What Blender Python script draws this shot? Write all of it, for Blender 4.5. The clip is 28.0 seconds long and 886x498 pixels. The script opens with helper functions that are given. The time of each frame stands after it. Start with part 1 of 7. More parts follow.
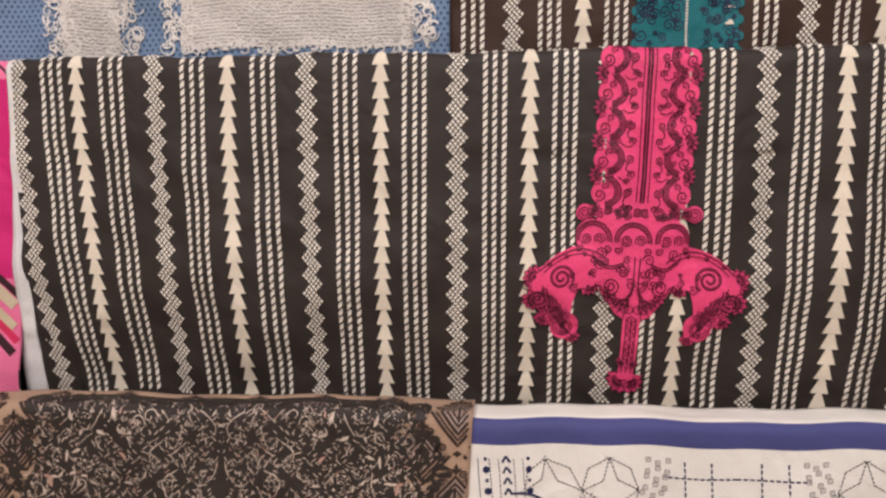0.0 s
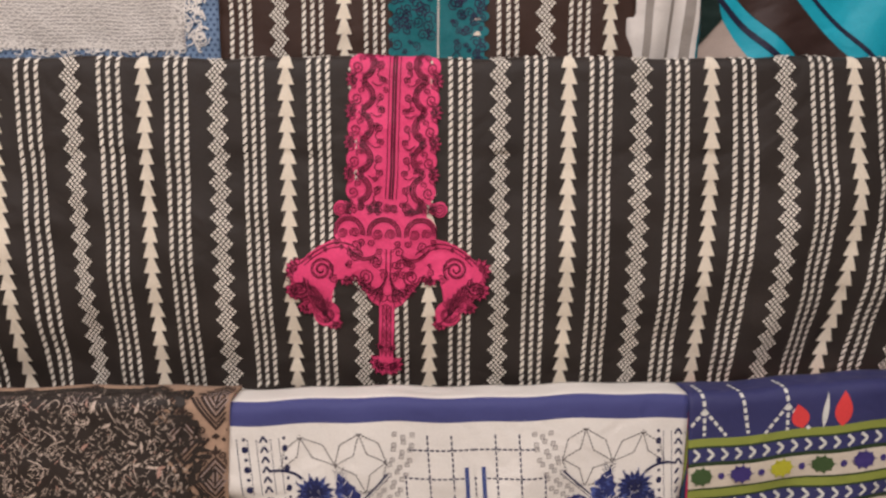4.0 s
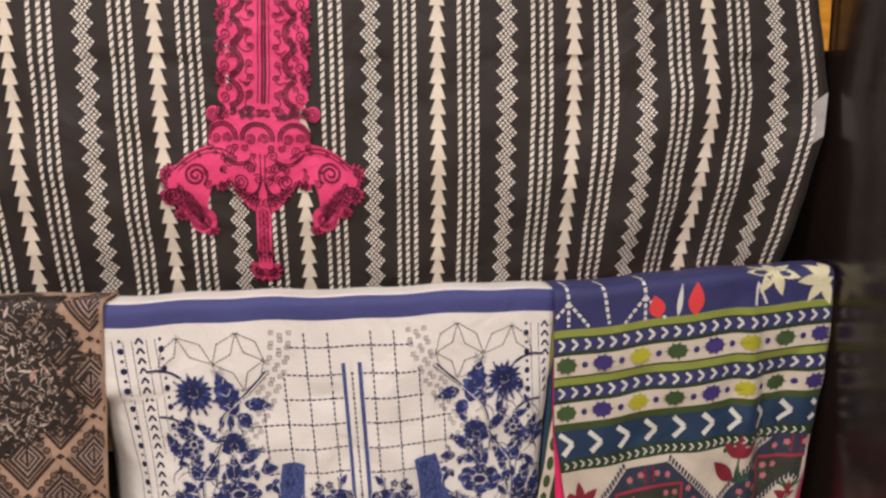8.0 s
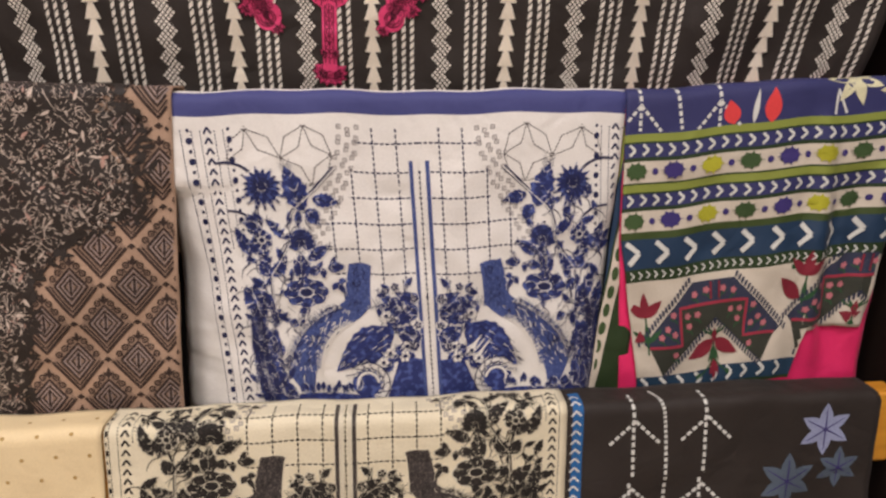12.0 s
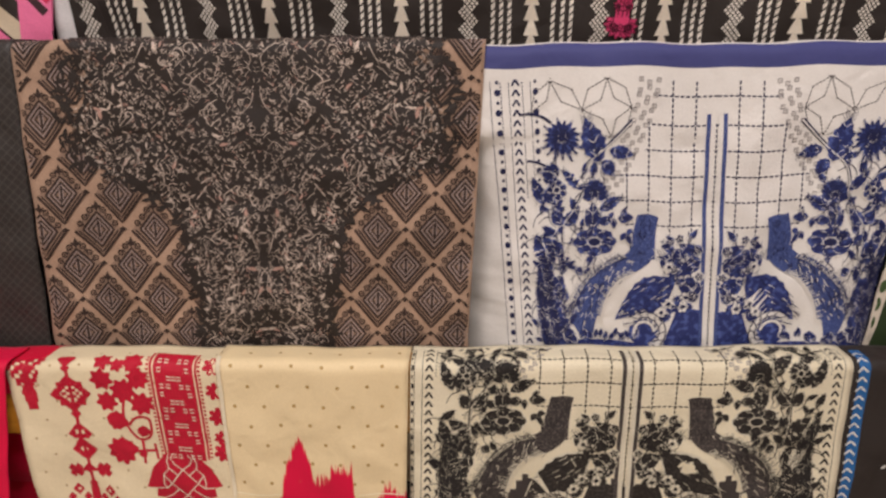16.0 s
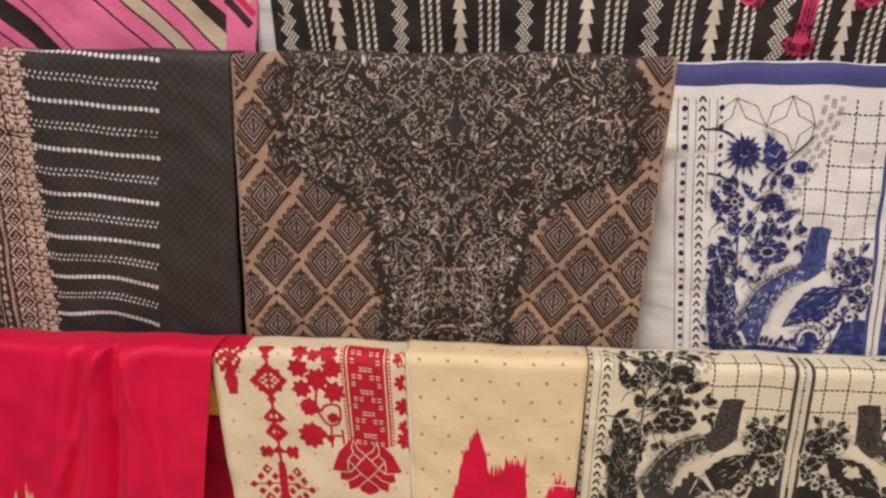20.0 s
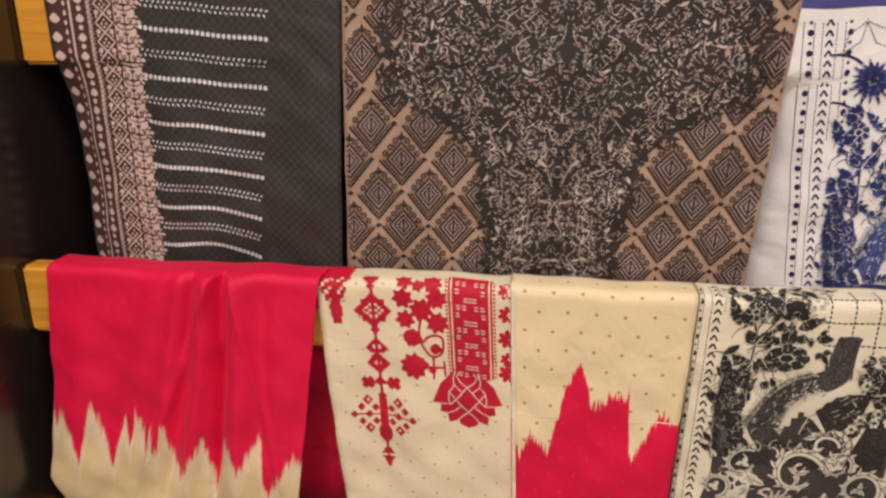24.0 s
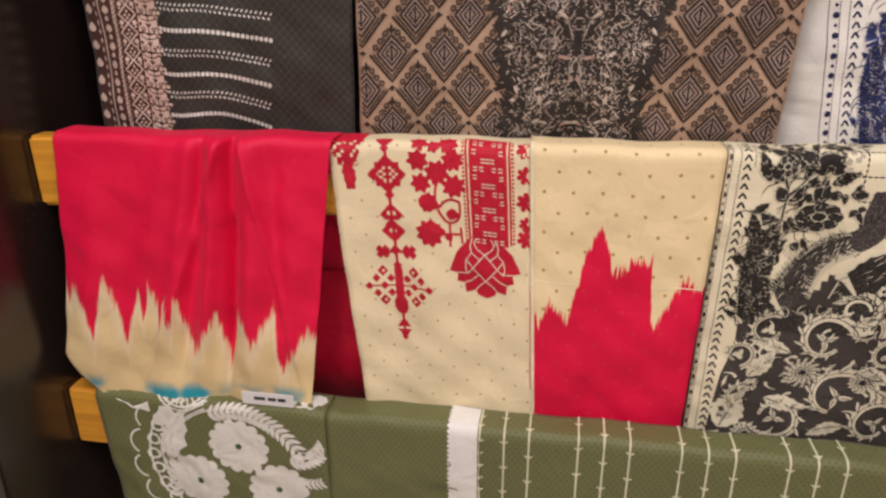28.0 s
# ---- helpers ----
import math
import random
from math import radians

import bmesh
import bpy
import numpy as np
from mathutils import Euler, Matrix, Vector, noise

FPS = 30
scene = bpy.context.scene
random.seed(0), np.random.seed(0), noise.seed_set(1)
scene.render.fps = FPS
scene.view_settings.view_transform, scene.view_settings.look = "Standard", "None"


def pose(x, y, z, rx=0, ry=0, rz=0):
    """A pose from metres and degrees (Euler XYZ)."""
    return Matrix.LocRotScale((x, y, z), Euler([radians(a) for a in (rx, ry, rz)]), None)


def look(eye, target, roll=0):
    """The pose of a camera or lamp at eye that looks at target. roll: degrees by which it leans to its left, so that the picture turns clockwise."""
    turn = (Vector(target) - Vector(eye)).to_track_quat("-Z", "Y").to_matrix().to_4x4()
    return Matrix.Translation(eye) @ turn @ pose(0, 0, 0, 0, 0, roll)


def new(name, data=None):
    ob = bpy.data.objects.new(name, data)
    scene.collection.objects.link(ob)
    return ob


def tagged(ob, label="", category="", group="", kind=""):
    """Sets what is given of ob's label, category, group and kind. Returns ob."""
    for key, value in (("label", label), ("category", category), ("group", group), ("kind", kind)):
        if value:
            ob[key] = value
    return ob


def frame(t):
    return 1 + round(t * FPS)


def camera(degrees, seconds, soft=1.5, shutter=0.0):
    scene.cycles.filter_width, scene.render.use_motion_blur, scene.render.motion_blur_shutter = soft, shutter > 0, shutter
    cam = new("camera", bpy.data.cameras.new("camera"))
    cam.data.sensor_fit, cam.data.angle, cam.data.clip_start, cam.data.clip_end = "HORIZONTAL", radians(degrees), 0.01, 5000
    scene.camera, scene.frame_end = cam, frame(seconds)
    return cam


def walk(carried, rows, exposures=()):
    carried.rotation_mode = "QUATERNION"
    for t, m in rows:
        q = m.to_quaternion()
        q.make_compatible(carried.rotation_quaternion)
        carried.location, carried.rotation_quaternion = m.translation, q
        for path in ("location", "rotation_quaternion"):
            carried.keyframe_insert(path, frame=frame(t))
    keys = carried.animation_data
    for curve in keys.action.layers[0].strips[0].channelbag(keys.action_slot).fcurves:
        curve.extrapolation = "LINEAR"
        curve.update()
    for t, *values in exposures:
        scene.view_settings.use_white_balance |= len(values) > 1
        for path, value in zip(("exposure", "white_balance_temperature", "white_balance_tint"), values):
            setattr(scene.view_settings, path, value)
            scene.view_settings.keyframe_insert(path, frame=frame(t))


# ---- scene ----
cam = camera(64.8, 28.0, soft=2.55)
PATH = [
    (0, (-0.157, -0.774, 1.306), (-0.33, 1.209, 1.106), -0.0),
    (0.5, (-0.112, -0.785, 1.307), (-0.248, 1.2, 1.103), -0.0),
    (1, (-0.081, -0.792, 1.309), (-0.183, 1.194, 1.094), -0.1),
    (1.5, (-0.054, -0.796, 1.309), (-0.138, 1.19, 1.087), -0.1),
    (2, (-0.034, -0.8, 1.305), (-0.098, 1.188, 1.096), 0.0),
    (2.5, (-0.016, -0.804, 1.304), (-0.065, 1.184, 1.095), 0.0),
    (3, (0.002, -0.811, 1.306), (-0.028, 1.178, 1.097), -0.0),
    (3.5, (0.021, -0.819, 1.307), (0.019, 1.17, 1.1), -0.0),
    (4, (0.041, -0.824, 1.308), (0.065, 1.165, 1.098), -0.1),
    (4.5, (0.059, -0.83, 1.305), (0.109, 1.159, 1.1), -0.1),
    (6.5, (0.122, -0.85, 1.285), (0.272, 1.131, 1.055), -0.3),
    (7, (0.131, -0.854, 1.276), (0.291, 1.124, 1.031), -0.4),
    (7.5, (0.131, -0.859, 1.256), (0.301, 1.116, 0.991), -0.5),
    (8, (0.123, -0.863, 1.231), (0.304, 1.107, 0.935), -0.5),
    (8.5, (0.12, -0.871, 1.201), (0.298, 1.097, 0.895), -0.5),
    (9, (0.11, -0.879, 1.177), (0.287, 1.084, 0.84), -0.5),
    (9.5, (0.104, -0.882, 1.146), (0.272, 1.079, 0.793), -0.6),
    (10, (0.096, -0.88, 1.119), (0.26, 1.077, 0.742), -0.5),
    (10.5, (0.087, -0.874, 1.088), (0.245, 1.078, 0.684), -0.4),
    (11, (0.081, -0.873, 1.074), (0.228, 1.075, 0.645), -0.3),
    (11.5, (0.074, -0.874, 1.067), (0.208, 1.072, 0.622), -0.2),
    (13.5, (0.018, -0.884, 1.056), (0.08, 1.053, 0.56), -0.0),
    (14, (-0.006, -0.886, 1.057), (0.034, 1.046, 0.543), -0.1),
    (14.5, (-0.032, -0.89, 1.056), (-0.026, 1.04, 0.53), -0.1),
    (15, (-0.073, -0.896, 1.05), (-0.11, 1.031, 0.518), -0.2),
    (15.5, (-0.136, -0.901, 1.051), (-0.203, 1.022, 0.504), -0.3),
    (16, (-0.196, -0.906, 1.054), (-0.292, 1.013, 0.496), -0.3),
    (16.5, (-0.245, -0.909, 1.056), (-0.363, 1.007, 0.494), -0.3),
    (17, (-0.276, -0.913, 1.06), (-0.413, 1.0, 0.493), -0.3),
    (17.5, (-0.296, -0.921, 1.061), (-0.45, 0.991, 0.494), -0.3),
    (18, (-0.32, -0.933, 1.061), (-0.477, 0.98, 0.501), -0.1),
    (18.5, (-0.339, -0.944, 1.066), (-0.5, 0.969, 0.505), 0.1),
    (19, (-0.356, -0.957, 1.063), (-0.521, 0.959, 0.511), 0.3),
    (19.5, (-0.37, -0.963, 1.07), (-0.546, 0.95, 0.514), 0.3),
    (20, (-0.387, -0.967, 1.072), (-0.568, 0.945, 0.515), 0.5),
    (20.5, (-0.399, -0.97, 1.072), (-0.593, 0.94, 0.513), 0.6),
    (21, (-0.412, -0.974, 1.076), (-0.618, 0.932, 0.507), 0.7),
    (21.5, (-0.423, -0.979, 1.077), (-0.645, 0.925, 0.505), 0.7),
    (23.5, (-0.467, -0.985, 1.04), (-0.743, 0.9, 0.432), 0.4),
    (24, (-0.473, -0.989, 1.011), (-0.76, 0.891, 0.393), 0.3),
    (24.5, (-0.482, -0.992, 0.983), (-0.781, 0.882, 0.354), 0.1),
    (25, (-0.49, -0.995, 0.959), (-0.798, 0.868, 0.302), -0.0),
    (25.5, (-0.492, -1.0, 0.939), (-0.803, 0.857, 0.263), -0.1),
    (26, (-0.49, -1.0, 0.92), (-0.805, 0.852, 0.232), -0.2),
    (26.5, (-0.483, -0.999, 0.902), (-0.81, 0.847, 0.206), -0.3),
    (27, (-0.483, -1.001, 0.895), (-0.803, 0.839, 0.179), -0.3),
    (27.5, (-0.475, -1.0, 0.888), (-0.801, 0.835, 0.165), -0.4),
    (28, (-0.473, -1.001, 0.885), (-0.795, 0.831, 0.151), -0.4),
]
walk(cam, [(t, look(e, g, r)) for t, e, g, r in PATH], exposures=((0, 0.06), (2, -0.06), (4, -0.06), (8, 0.11), (10, 0.11), (14, -0.01), (17, -0.06), (19, -0.03), (21, 0.03), (24, 0.12), (28, 0.12)))

# ---- light and world ----
world = bpy.data.worlds.new("world")
scene.world = world
world.use_nodes = True
world.node_tree.nodes["Background"].inputs[0].default_value = (1.0, 0.93, 0.84, 1)
world.node_tree.nodes["Background"].inputs[1].default_value = 0.02


def ceiling_lamp(x, y, power, size=0.6):
    """The lamp of a recessed ceiling panel."""
    data = bpy.data.lights.new("panel_light", "AREA")
    data.shape, data.size, data.energy, data.color = "SQUARE", size, power, (1.0, 0.918, 0.93)
    ob = new("panel_light", data)
    ob.matrix_world = pose(x, y, 2.735)
    return ob


for lx, ly, lp in ((-0.95, -1.3, 24), (0.35, -1.3, 24), (-0.95, -2.7, 24), (0.35, -2.7, 24)):
    ceiling_lamp(lx, ly, lp)


# ---- materials ----
def nodes_of(name):
    mat = bpy.data.materials.new(name)
    mat.use_nodes = True
    nt = mat.node_tree
    return mat, nt, nt.nodes["Principled BSDF"]


def node(nt, kind, **values):
    n = nt.nodes.new(kind)
    for key, value in values.items():
        if key.startswith("i_"):
            n.inputs[key[2:].replace("_", " ")].default_value = value
        else:
            setattr(n, key, value)
    return n


def math_node(nt, op, a, b=None, c=None):
    n = nt.nodes.new("ShaderNodeMath")
    n.operation = op
    for i, v in enumerate((a, b, c)):
        if v is None:
            continue
        if isinstance(v, (int, float)):
            n.inputs[i].default_value = v
        else:
            nt.links.new(v, n.inputs[i])
    return n.outputs[0]


def mix_node(nt, fac, a, b, blend="MIX"):
    n = nt.nodes.new("ShaderNodeMix")
    n.data_type, n.blend_type = "RGBA", blend
    for sock, v in ((n.inputs[0], fac), (n.inputs[6], a), (n.inputs[7], b)):
        if isinstance(v, (int, float)):
            sock.default_value = v
        elif isinstance(v, tuple):
            sock.default_value = (*v, 1)
        else:
            nt.links.new(v, sock)
    return n.outputs[2]


def uv_split(nt):
    uv = nt.nodes.new("ShaderNodeUVMap")
    sep = nt.nodes.new("ShaderNodeSeparateXYZ")
    nt.links.new(uv.outputs[0], sep.inputs[0])
    return uv.outputs[0], sep.outputs[0], sep.outputs[1]


def finish_cloth(nt, bsdf, uv, col, rough, weave=900.0, bump=0.45, sheen=0.04, vary=0.22, billow=0.018):
    """Colour variation at two scales, crossed threads and fine relief."""
    big = node(nt, "ShaderNodeTexNoise", i_Scale=9.0, i_Detail=4.0)
    nt.links.new(uv, big.inputs["Vector"])
    fine = node(nt, "ShaderNodeTexNoise", i_Scale=420.0, i_Detail=2.0)
    nt.links.new(uv, fine.inputs["Vector"])
    both = math_node(nt, "ADD", math_node(nt, "MULTIPLY", big.outputs[0], 0.5), math_node(nt, "MULTIPLY", fine.outputs[0], 0.5))
    gain = math_node(nt, "MULTIPLY_ADD", math_node(nt, "SUBTRACT", both, 0.5), vary * 3.2, 1.0)
    comb = nt.nodes.new("ShaderNodeCombineXYZ")
    for i in range(3):
        nt.links.new(gain, comb.inputs[i])
    out = mix_node(nt, 1.0, col, comb.outputs[0], "MULTIPLY")
    nt.links.new(out, bsdf.inputs["Base Color"])
    wx = node(nt, "ShaderNodeTexWave", bands_direction="X", i_Scale=weave / 6.0, i_Distortion=1.5, i_Detail=1.0)
    wy = node(nt, "ShaderNodeTexWave", bands_direction="Y", i_Scale=weave / 6.0, i_Distortion=1.5, i_Detail=1.0)
    nt.links.new(uv, wx.inputs["Vector"])
    nt.links.new(uv, wy.inputs["Vector"])
    crossed = math_node(nt, "MAXIMUM", wx.outputs[1], wy.outputs[1])
    crease = node(nt, "ShaderNodeTexNoise", i_Scale=26.0, i_Detail=3.0, i_Distortion=0.6)
    nt.links.new(uv, crease.inputs["Vector"])
    soft = node(nt, "ShaderNodeTexNoise", i_Scale=8.0, i_Detail=2.0, i_Distortion=1.4)
    nt.links.new(uv, soft.inputs["Vector"])
    height = math_node(nt, "ADD", math_node(nt, "MULTIPLY", crossed, 0.0004), math_node(nt, "MULTIPLY", crease.outputs[0], 0.006))
    height = math_node(nt, "ADD", height, math_node(nt, "MULTIPLY", soft.outputs[0], billow))
    bmp = node(nt, "ShaderNodeBump", i_Strength=bump, i_Distance=1.0)
    nt.links.new(height, bmp.inputs["Height"])
    nt.links.new(bmp.outputs[0], bsdf.inputs["Normal"])
    bsdf.inputs["Roughness"].default_value = rough
    bsdf.inputs["Sheen Weight"].default_value = sheen
    bsdf.inputs["Sheen Roughness"].default_value = 0.4
    bsdf.inputs["Specular IOR Level"].default_value = 0.28


def fabric(name, color, rough=0.75, **kw):
    mat, nt, bsdf = nodes_of(name)
    uv, _, _ = uv_split(nt)
    finish_cloth(nt, bsdf, uv, color, rough, **kw)
    return mat


def stitched(name, color, rough=0.55, scale=700.0, vary=0.35):
    """Embroidery thread: short satin strands with relief."""
    mat, nt, bsdf = nodes_of(name)
    uv, _, _ = uv_split(nt)
    finish_cloth(nt, bsdf, uv, color, rough, weave=scale, bump=0.7, sheen=0.03, vary=vary)
    return mat


def smooth_mask(nt, value, low, high):
    n = node(nt, "ShaderNodeMapRange", interpolation_type="SMOOTHSTEP")
    nt.links.new(value, n.inputs[0])
    n.inputs[1].default_value, n.inputs[2].default_value = low, high
    return n.outputs[0]


def curve_of(nt, value, points):
    n = nt.nodes.new("ShaderNodeFloatCurve")
    c = n.mapping.curves[0]
    while len(c.points) < len(points):
        c.points.new(0.5, 0.5)
    for p, (px, py) in zip(c.points, points):
        p.location = (px, py)
        p.handle_type = "VECTOR"
    n.mapping.update()
    nt.links.new(value, n.inputs["Value"])
    return n.outputs[0]


def wood_material():
    mat, nt, bsdf = nodes_of("varnished_wood")
    co = nt.nodes.new("ShaderNodeTexCoord")
    mp = node(nt, "ShaderNodeMapping")
    mp.inputs["Scale"].default_value = (1.5, 22.0, 22.0)
    nt.links.new(co.outputs["Object"], mp.inputs[0])
    grain = node(nt, "ShaderNodeTexNoise", i_Scale=3.0, i_Detail=6.0, i_Distortion=0.8)
    nt.links.new(mp.outputs[0], grain.inputs["Vector"])
    blot = node(nt, "ShaderNodeTexNoise", i_Scale=9.0, i_Detail=2.0)
    nt.links.new(co.outputs["Object"], blot.inputs["Vector"])
    col = mix_node(nt, smooth_mask(nt, grain.outputs[0], 0.35, 0.7), (0.72, 0.32, 0.03), (0.5, 0.19, 0.015))
    col = mix_node(nt, math_node(nt, "MULTIPLY", blot.outputs[0], 0.5), col, (0.8, 0.4, 0.06))
    nt.links.new(col, bsdf.inputs["Base Color"])
    bsdf.inputs["Roughness"].default_value = 0.32
    bsdf.inputs["Coat Weight"].default_value = 0.3
    bmp = node(nt, "ShaderNodeBump", i_Strength=0.15, i_Distance=0.002)
    nt.links.new(grain.outputs[0], bmp.inputs["Height"])
    nt.links.new(bmp.outputs[0], bsdf.inputs["Normal"])
    return mat


def plain(name, color, rough=0.6, scale=3.0, vary=0.15, metal=0.0, bump=0.02):
    mat, nt, bsdf = nodes_of(name)
    co = nt.nodes.new("ShaderNodeTexCoord")
    n1 = node(nt, "ShaderNodeTexNoise", i_Scale=scale, i_Detail=6.0)
    nt.links.new(co.outputs["Object"], n1.inputs["Vector"])
    dark = tuple(c * (1 - 2 * vary) for c in color)
    nt.links.new(mix_node(nt, n1.outputs[0], dark, tuple(min(1, c * (1 + vary)) for c in color)), bsdf.inputs["Base Color"])
    rn = math_node(nt, "MULTIPLY_ADD", n1.outputs[0], 0.15, rough - 0.07)
    nt.links.new(rn, bsdf.inputs["Roughness"])
    bsdf.inputs["Metallic"].default_value = metal
    bmp = node(nt, "ShaderNodeBump", i_Strength=0.3, i_Distance=bump)
    nt.links.new(n1.outputs[0], bmp.inputs["Height"])
    nt.links.new(bmp.outputs[0], bsdf.inputs["Normal"])
    return mat


WOOD = wood_material()
GLOSS_DARK = plain("dark_polished_panel", (0.024, 0.015, 0.012), 0.24, 6.0, 0.3, bump=0.0003)
GLOSS_DARK.node_tree.nodes["Principled BSDF"].inputs["Specular IOR Level"].default_value = 0.8
GLOSS_DARK.node_tree.nodes["Principled BSDF"].inputs["Coat Weight"].default_value = 0.12
GLOSS_DARK.node_tree.nodes["Principled BSDF"].inputs["Coat Roughness"].default_value = 0.12
# dark wall, taken down to black so the colour holds the alcove's shadow
BACK_DARK = plain("shade_black_back_wall", (0.012, 0.009, 0.008), 0.5, 4.0, 0.3, bump=0.001)
WALL_PAINT = plain("off_white_wall_paint", (0.55, 0.5, 0.44), 0.7, 2.0, 0.08, bump=0.003)
CEIL_PAINT = plain("ceiling_paint", (0.75, 0.72, 0.68), 0.8, 2.0, 0.05, bump=0.003)
FLOOR_TILE = plain("floor_tile", (0.42, 0.36, 0.3), 0.35, 5.0, 0.15, bump=0.001)


# ---- setting ----
def mesh_object(name, verts, faces, mat=None, parent=None, uvs=None, smooth=False):
    me = bpy.data.meshes.new(name)
    me.from_pydata([tuple(v) for v in verts], [], faces)
    if uvs is not None:
        layer = me.uv_layers.new(name="UVMap")
        idx = np.empty(len(me.loops), dtype=np.int32)
        me.loops.foreach_get("vertex_index", idx)
        layer.data.foreach_set("uv", np.asarray(uvs, dtype=np.float32)[idx].ravel())
    if smooth:
        me.polygons.foreach_set("use_smooth", np.ones(len(me.polygons), dtype=bool))
    if mat is not None:
        me.materials.append(mat)
    ob = new(name, me)
    if parent is not None:
        ob.parent = parent
    return ob


def box(name, lo, hi, mat, bevel=0.0, parent=None):
    bm = bmesh.new()
    bmesh.ops.create_cube(bm, size=1.0)
    lo, hi = Vector(lo), Vector(hi)
    for v in bm.verts:
        v.co = Vector((lo[i] + (v.co[i] + 0.5) * (hi[i] - lo[i]) for i in range(3)))
    if bevel:
        bmesh.ops.bevel(bm, geom=bm.edges[:], offset=bevel, segments=2, affect="EDGES")
    me = bpy.data.meshes.new(name)
    bm.to_mesh(me)
    bm.free()
    me.materials.append(mat)
    ob = new(name, me)
    if parent is not None:
        ob.parent = parent
    return ob


X_LEFT, X_RIGHT, FLOOR = -1.205, 0.703, -0.12
tagged(box("floor", (-3.0, -3.6, FLOOR - 0.1), (2.6, 0.6, FLOOR), FLOOR_TILE), "pale stone-coloured shop floor", "floor", kind="structure")
tagged(box("ceiling", (-3.0, -3.6, 2.75), (2.6, 0.6, 2.85), CEIL_PAINT), "plain white shop ceiling", "ceiling", kind="structure")
tagged(box("wall_north", (X_LEFT, 0.35, FLOOR), (X_RIGHT, 0.45, 2.75), BACK_DARK), "dark back wall behind the hanging fabrics, its shade put into the colour", "wall", kind="structure")
tagged(box("wall_south", (-3.0, -3.7, FLOOR), (2.6, -3.6, 2.75), WALL_PAINT), "plain off-white shop wall", "wall", kind="structure")
tagged(box("wall_west", (-3.1, -3.6, FLOOR), (-3.0, 0.6, 2.75), WALL_PAINT), "plain off-white shop wall", "wall", kind="structure")
tagged(box("wall_east", (2.6, -3.6, FLOOR), (2.7, 0.6, 2.75), WALL_PAINT), "plain off-white shop wall", "wall", kind="structure")
tagged(box("side_panel_west", (X_LEFT - 0.5, -0.34, FLOOR), (X_LEFT, 0.45, 2.75), GLOSS_DARK, 0.004), "polished dark brown side panel of the display", "panel", kind="structure")
tagged(box("side_panel_east", (X_RIGHT, -0.34, FLOOR), (X_RIGHT + 0.5, 0.45, 2.75), GLOSS_DARK, 0.004), "polished dark brown side panel of the display", "panel", kind="structure")
tagged(box("wall_north_west", (-3.0, 0.35, FLOOR), (X_LEFT - 0.5, 0.45, 2.75), WALL_PAINT), "plain off-white shop wall", "wall", kind="structure")
tagged(box("wall_north_east", (X_RIGHT + 0.5, 0.35, FLOOR), (2.6, 0.45, 2.75), WALL_PAINT), "plain off-white shop wall", "wall", kind="structure")


# ---- rails ----
class Row:
    """One rail of the display: height of the cloth over it, and the line of its front."""

    def __init__(self, z, y0, slope):
        self.z, self.y0, self.slope = z, y0, slope

    def y(self, x):
        return self.y0 + self.slope * x


RAIL_DEEP, RAIL_HIGH = 0.036, 0.1
ROW_A = Row(1.83, 0.06, 0.0)
ROW_B = Row(1.444, 0.0, 0.0)
ROW_C = Row(1.056, -0.055, 0.03)
ROW_D = Row(0.684, -0.118, 0.04)
ROW_E = Row(0.301, -0.2, 0.0)
RAIL_GROUP = "rails of the fabric display"
for row, tilt in ((ROW_A, 0), (ROW_B, 0), (ROW_C, 0), (ROW_D, 0), (ROW_E, 0)):
    bm = bmesh.new()
    bmesh.ops.create_cube(bm, size=1.0)
    for v in bm.verts:
        x = X_LEFT + 0.002 if v.co.x < 0 else X_RIGHT - 0.002
        v.co = Vector((x, row.y(x) + (0.004 if v.co.y < 0 else 0.004 + RAIL_DEEP), row.z - 0.0035 - (0 if v.co.z > 0 else RAIL_HIGH)))
    bmesh.ops.bevel(bm, geom=bm.edges[:], offset=0.005, segments=3, affect="EDGES")
    me = bpy.data.meshes.new("wooden_rail")
    bm.to_mesh(me)
    bm.free()
    me.materials.append(WOOD)
    tagged(new("wooden_rail", me), "orange varnished wooden rail fixed between dark panels", "rail", RAIL_GROUP)


# ---- cloth ----
def step(a, b, x):
    t = np.clip((x - a) / (b - a), 0, 1)
    return t * t * (3 - 2 * t)


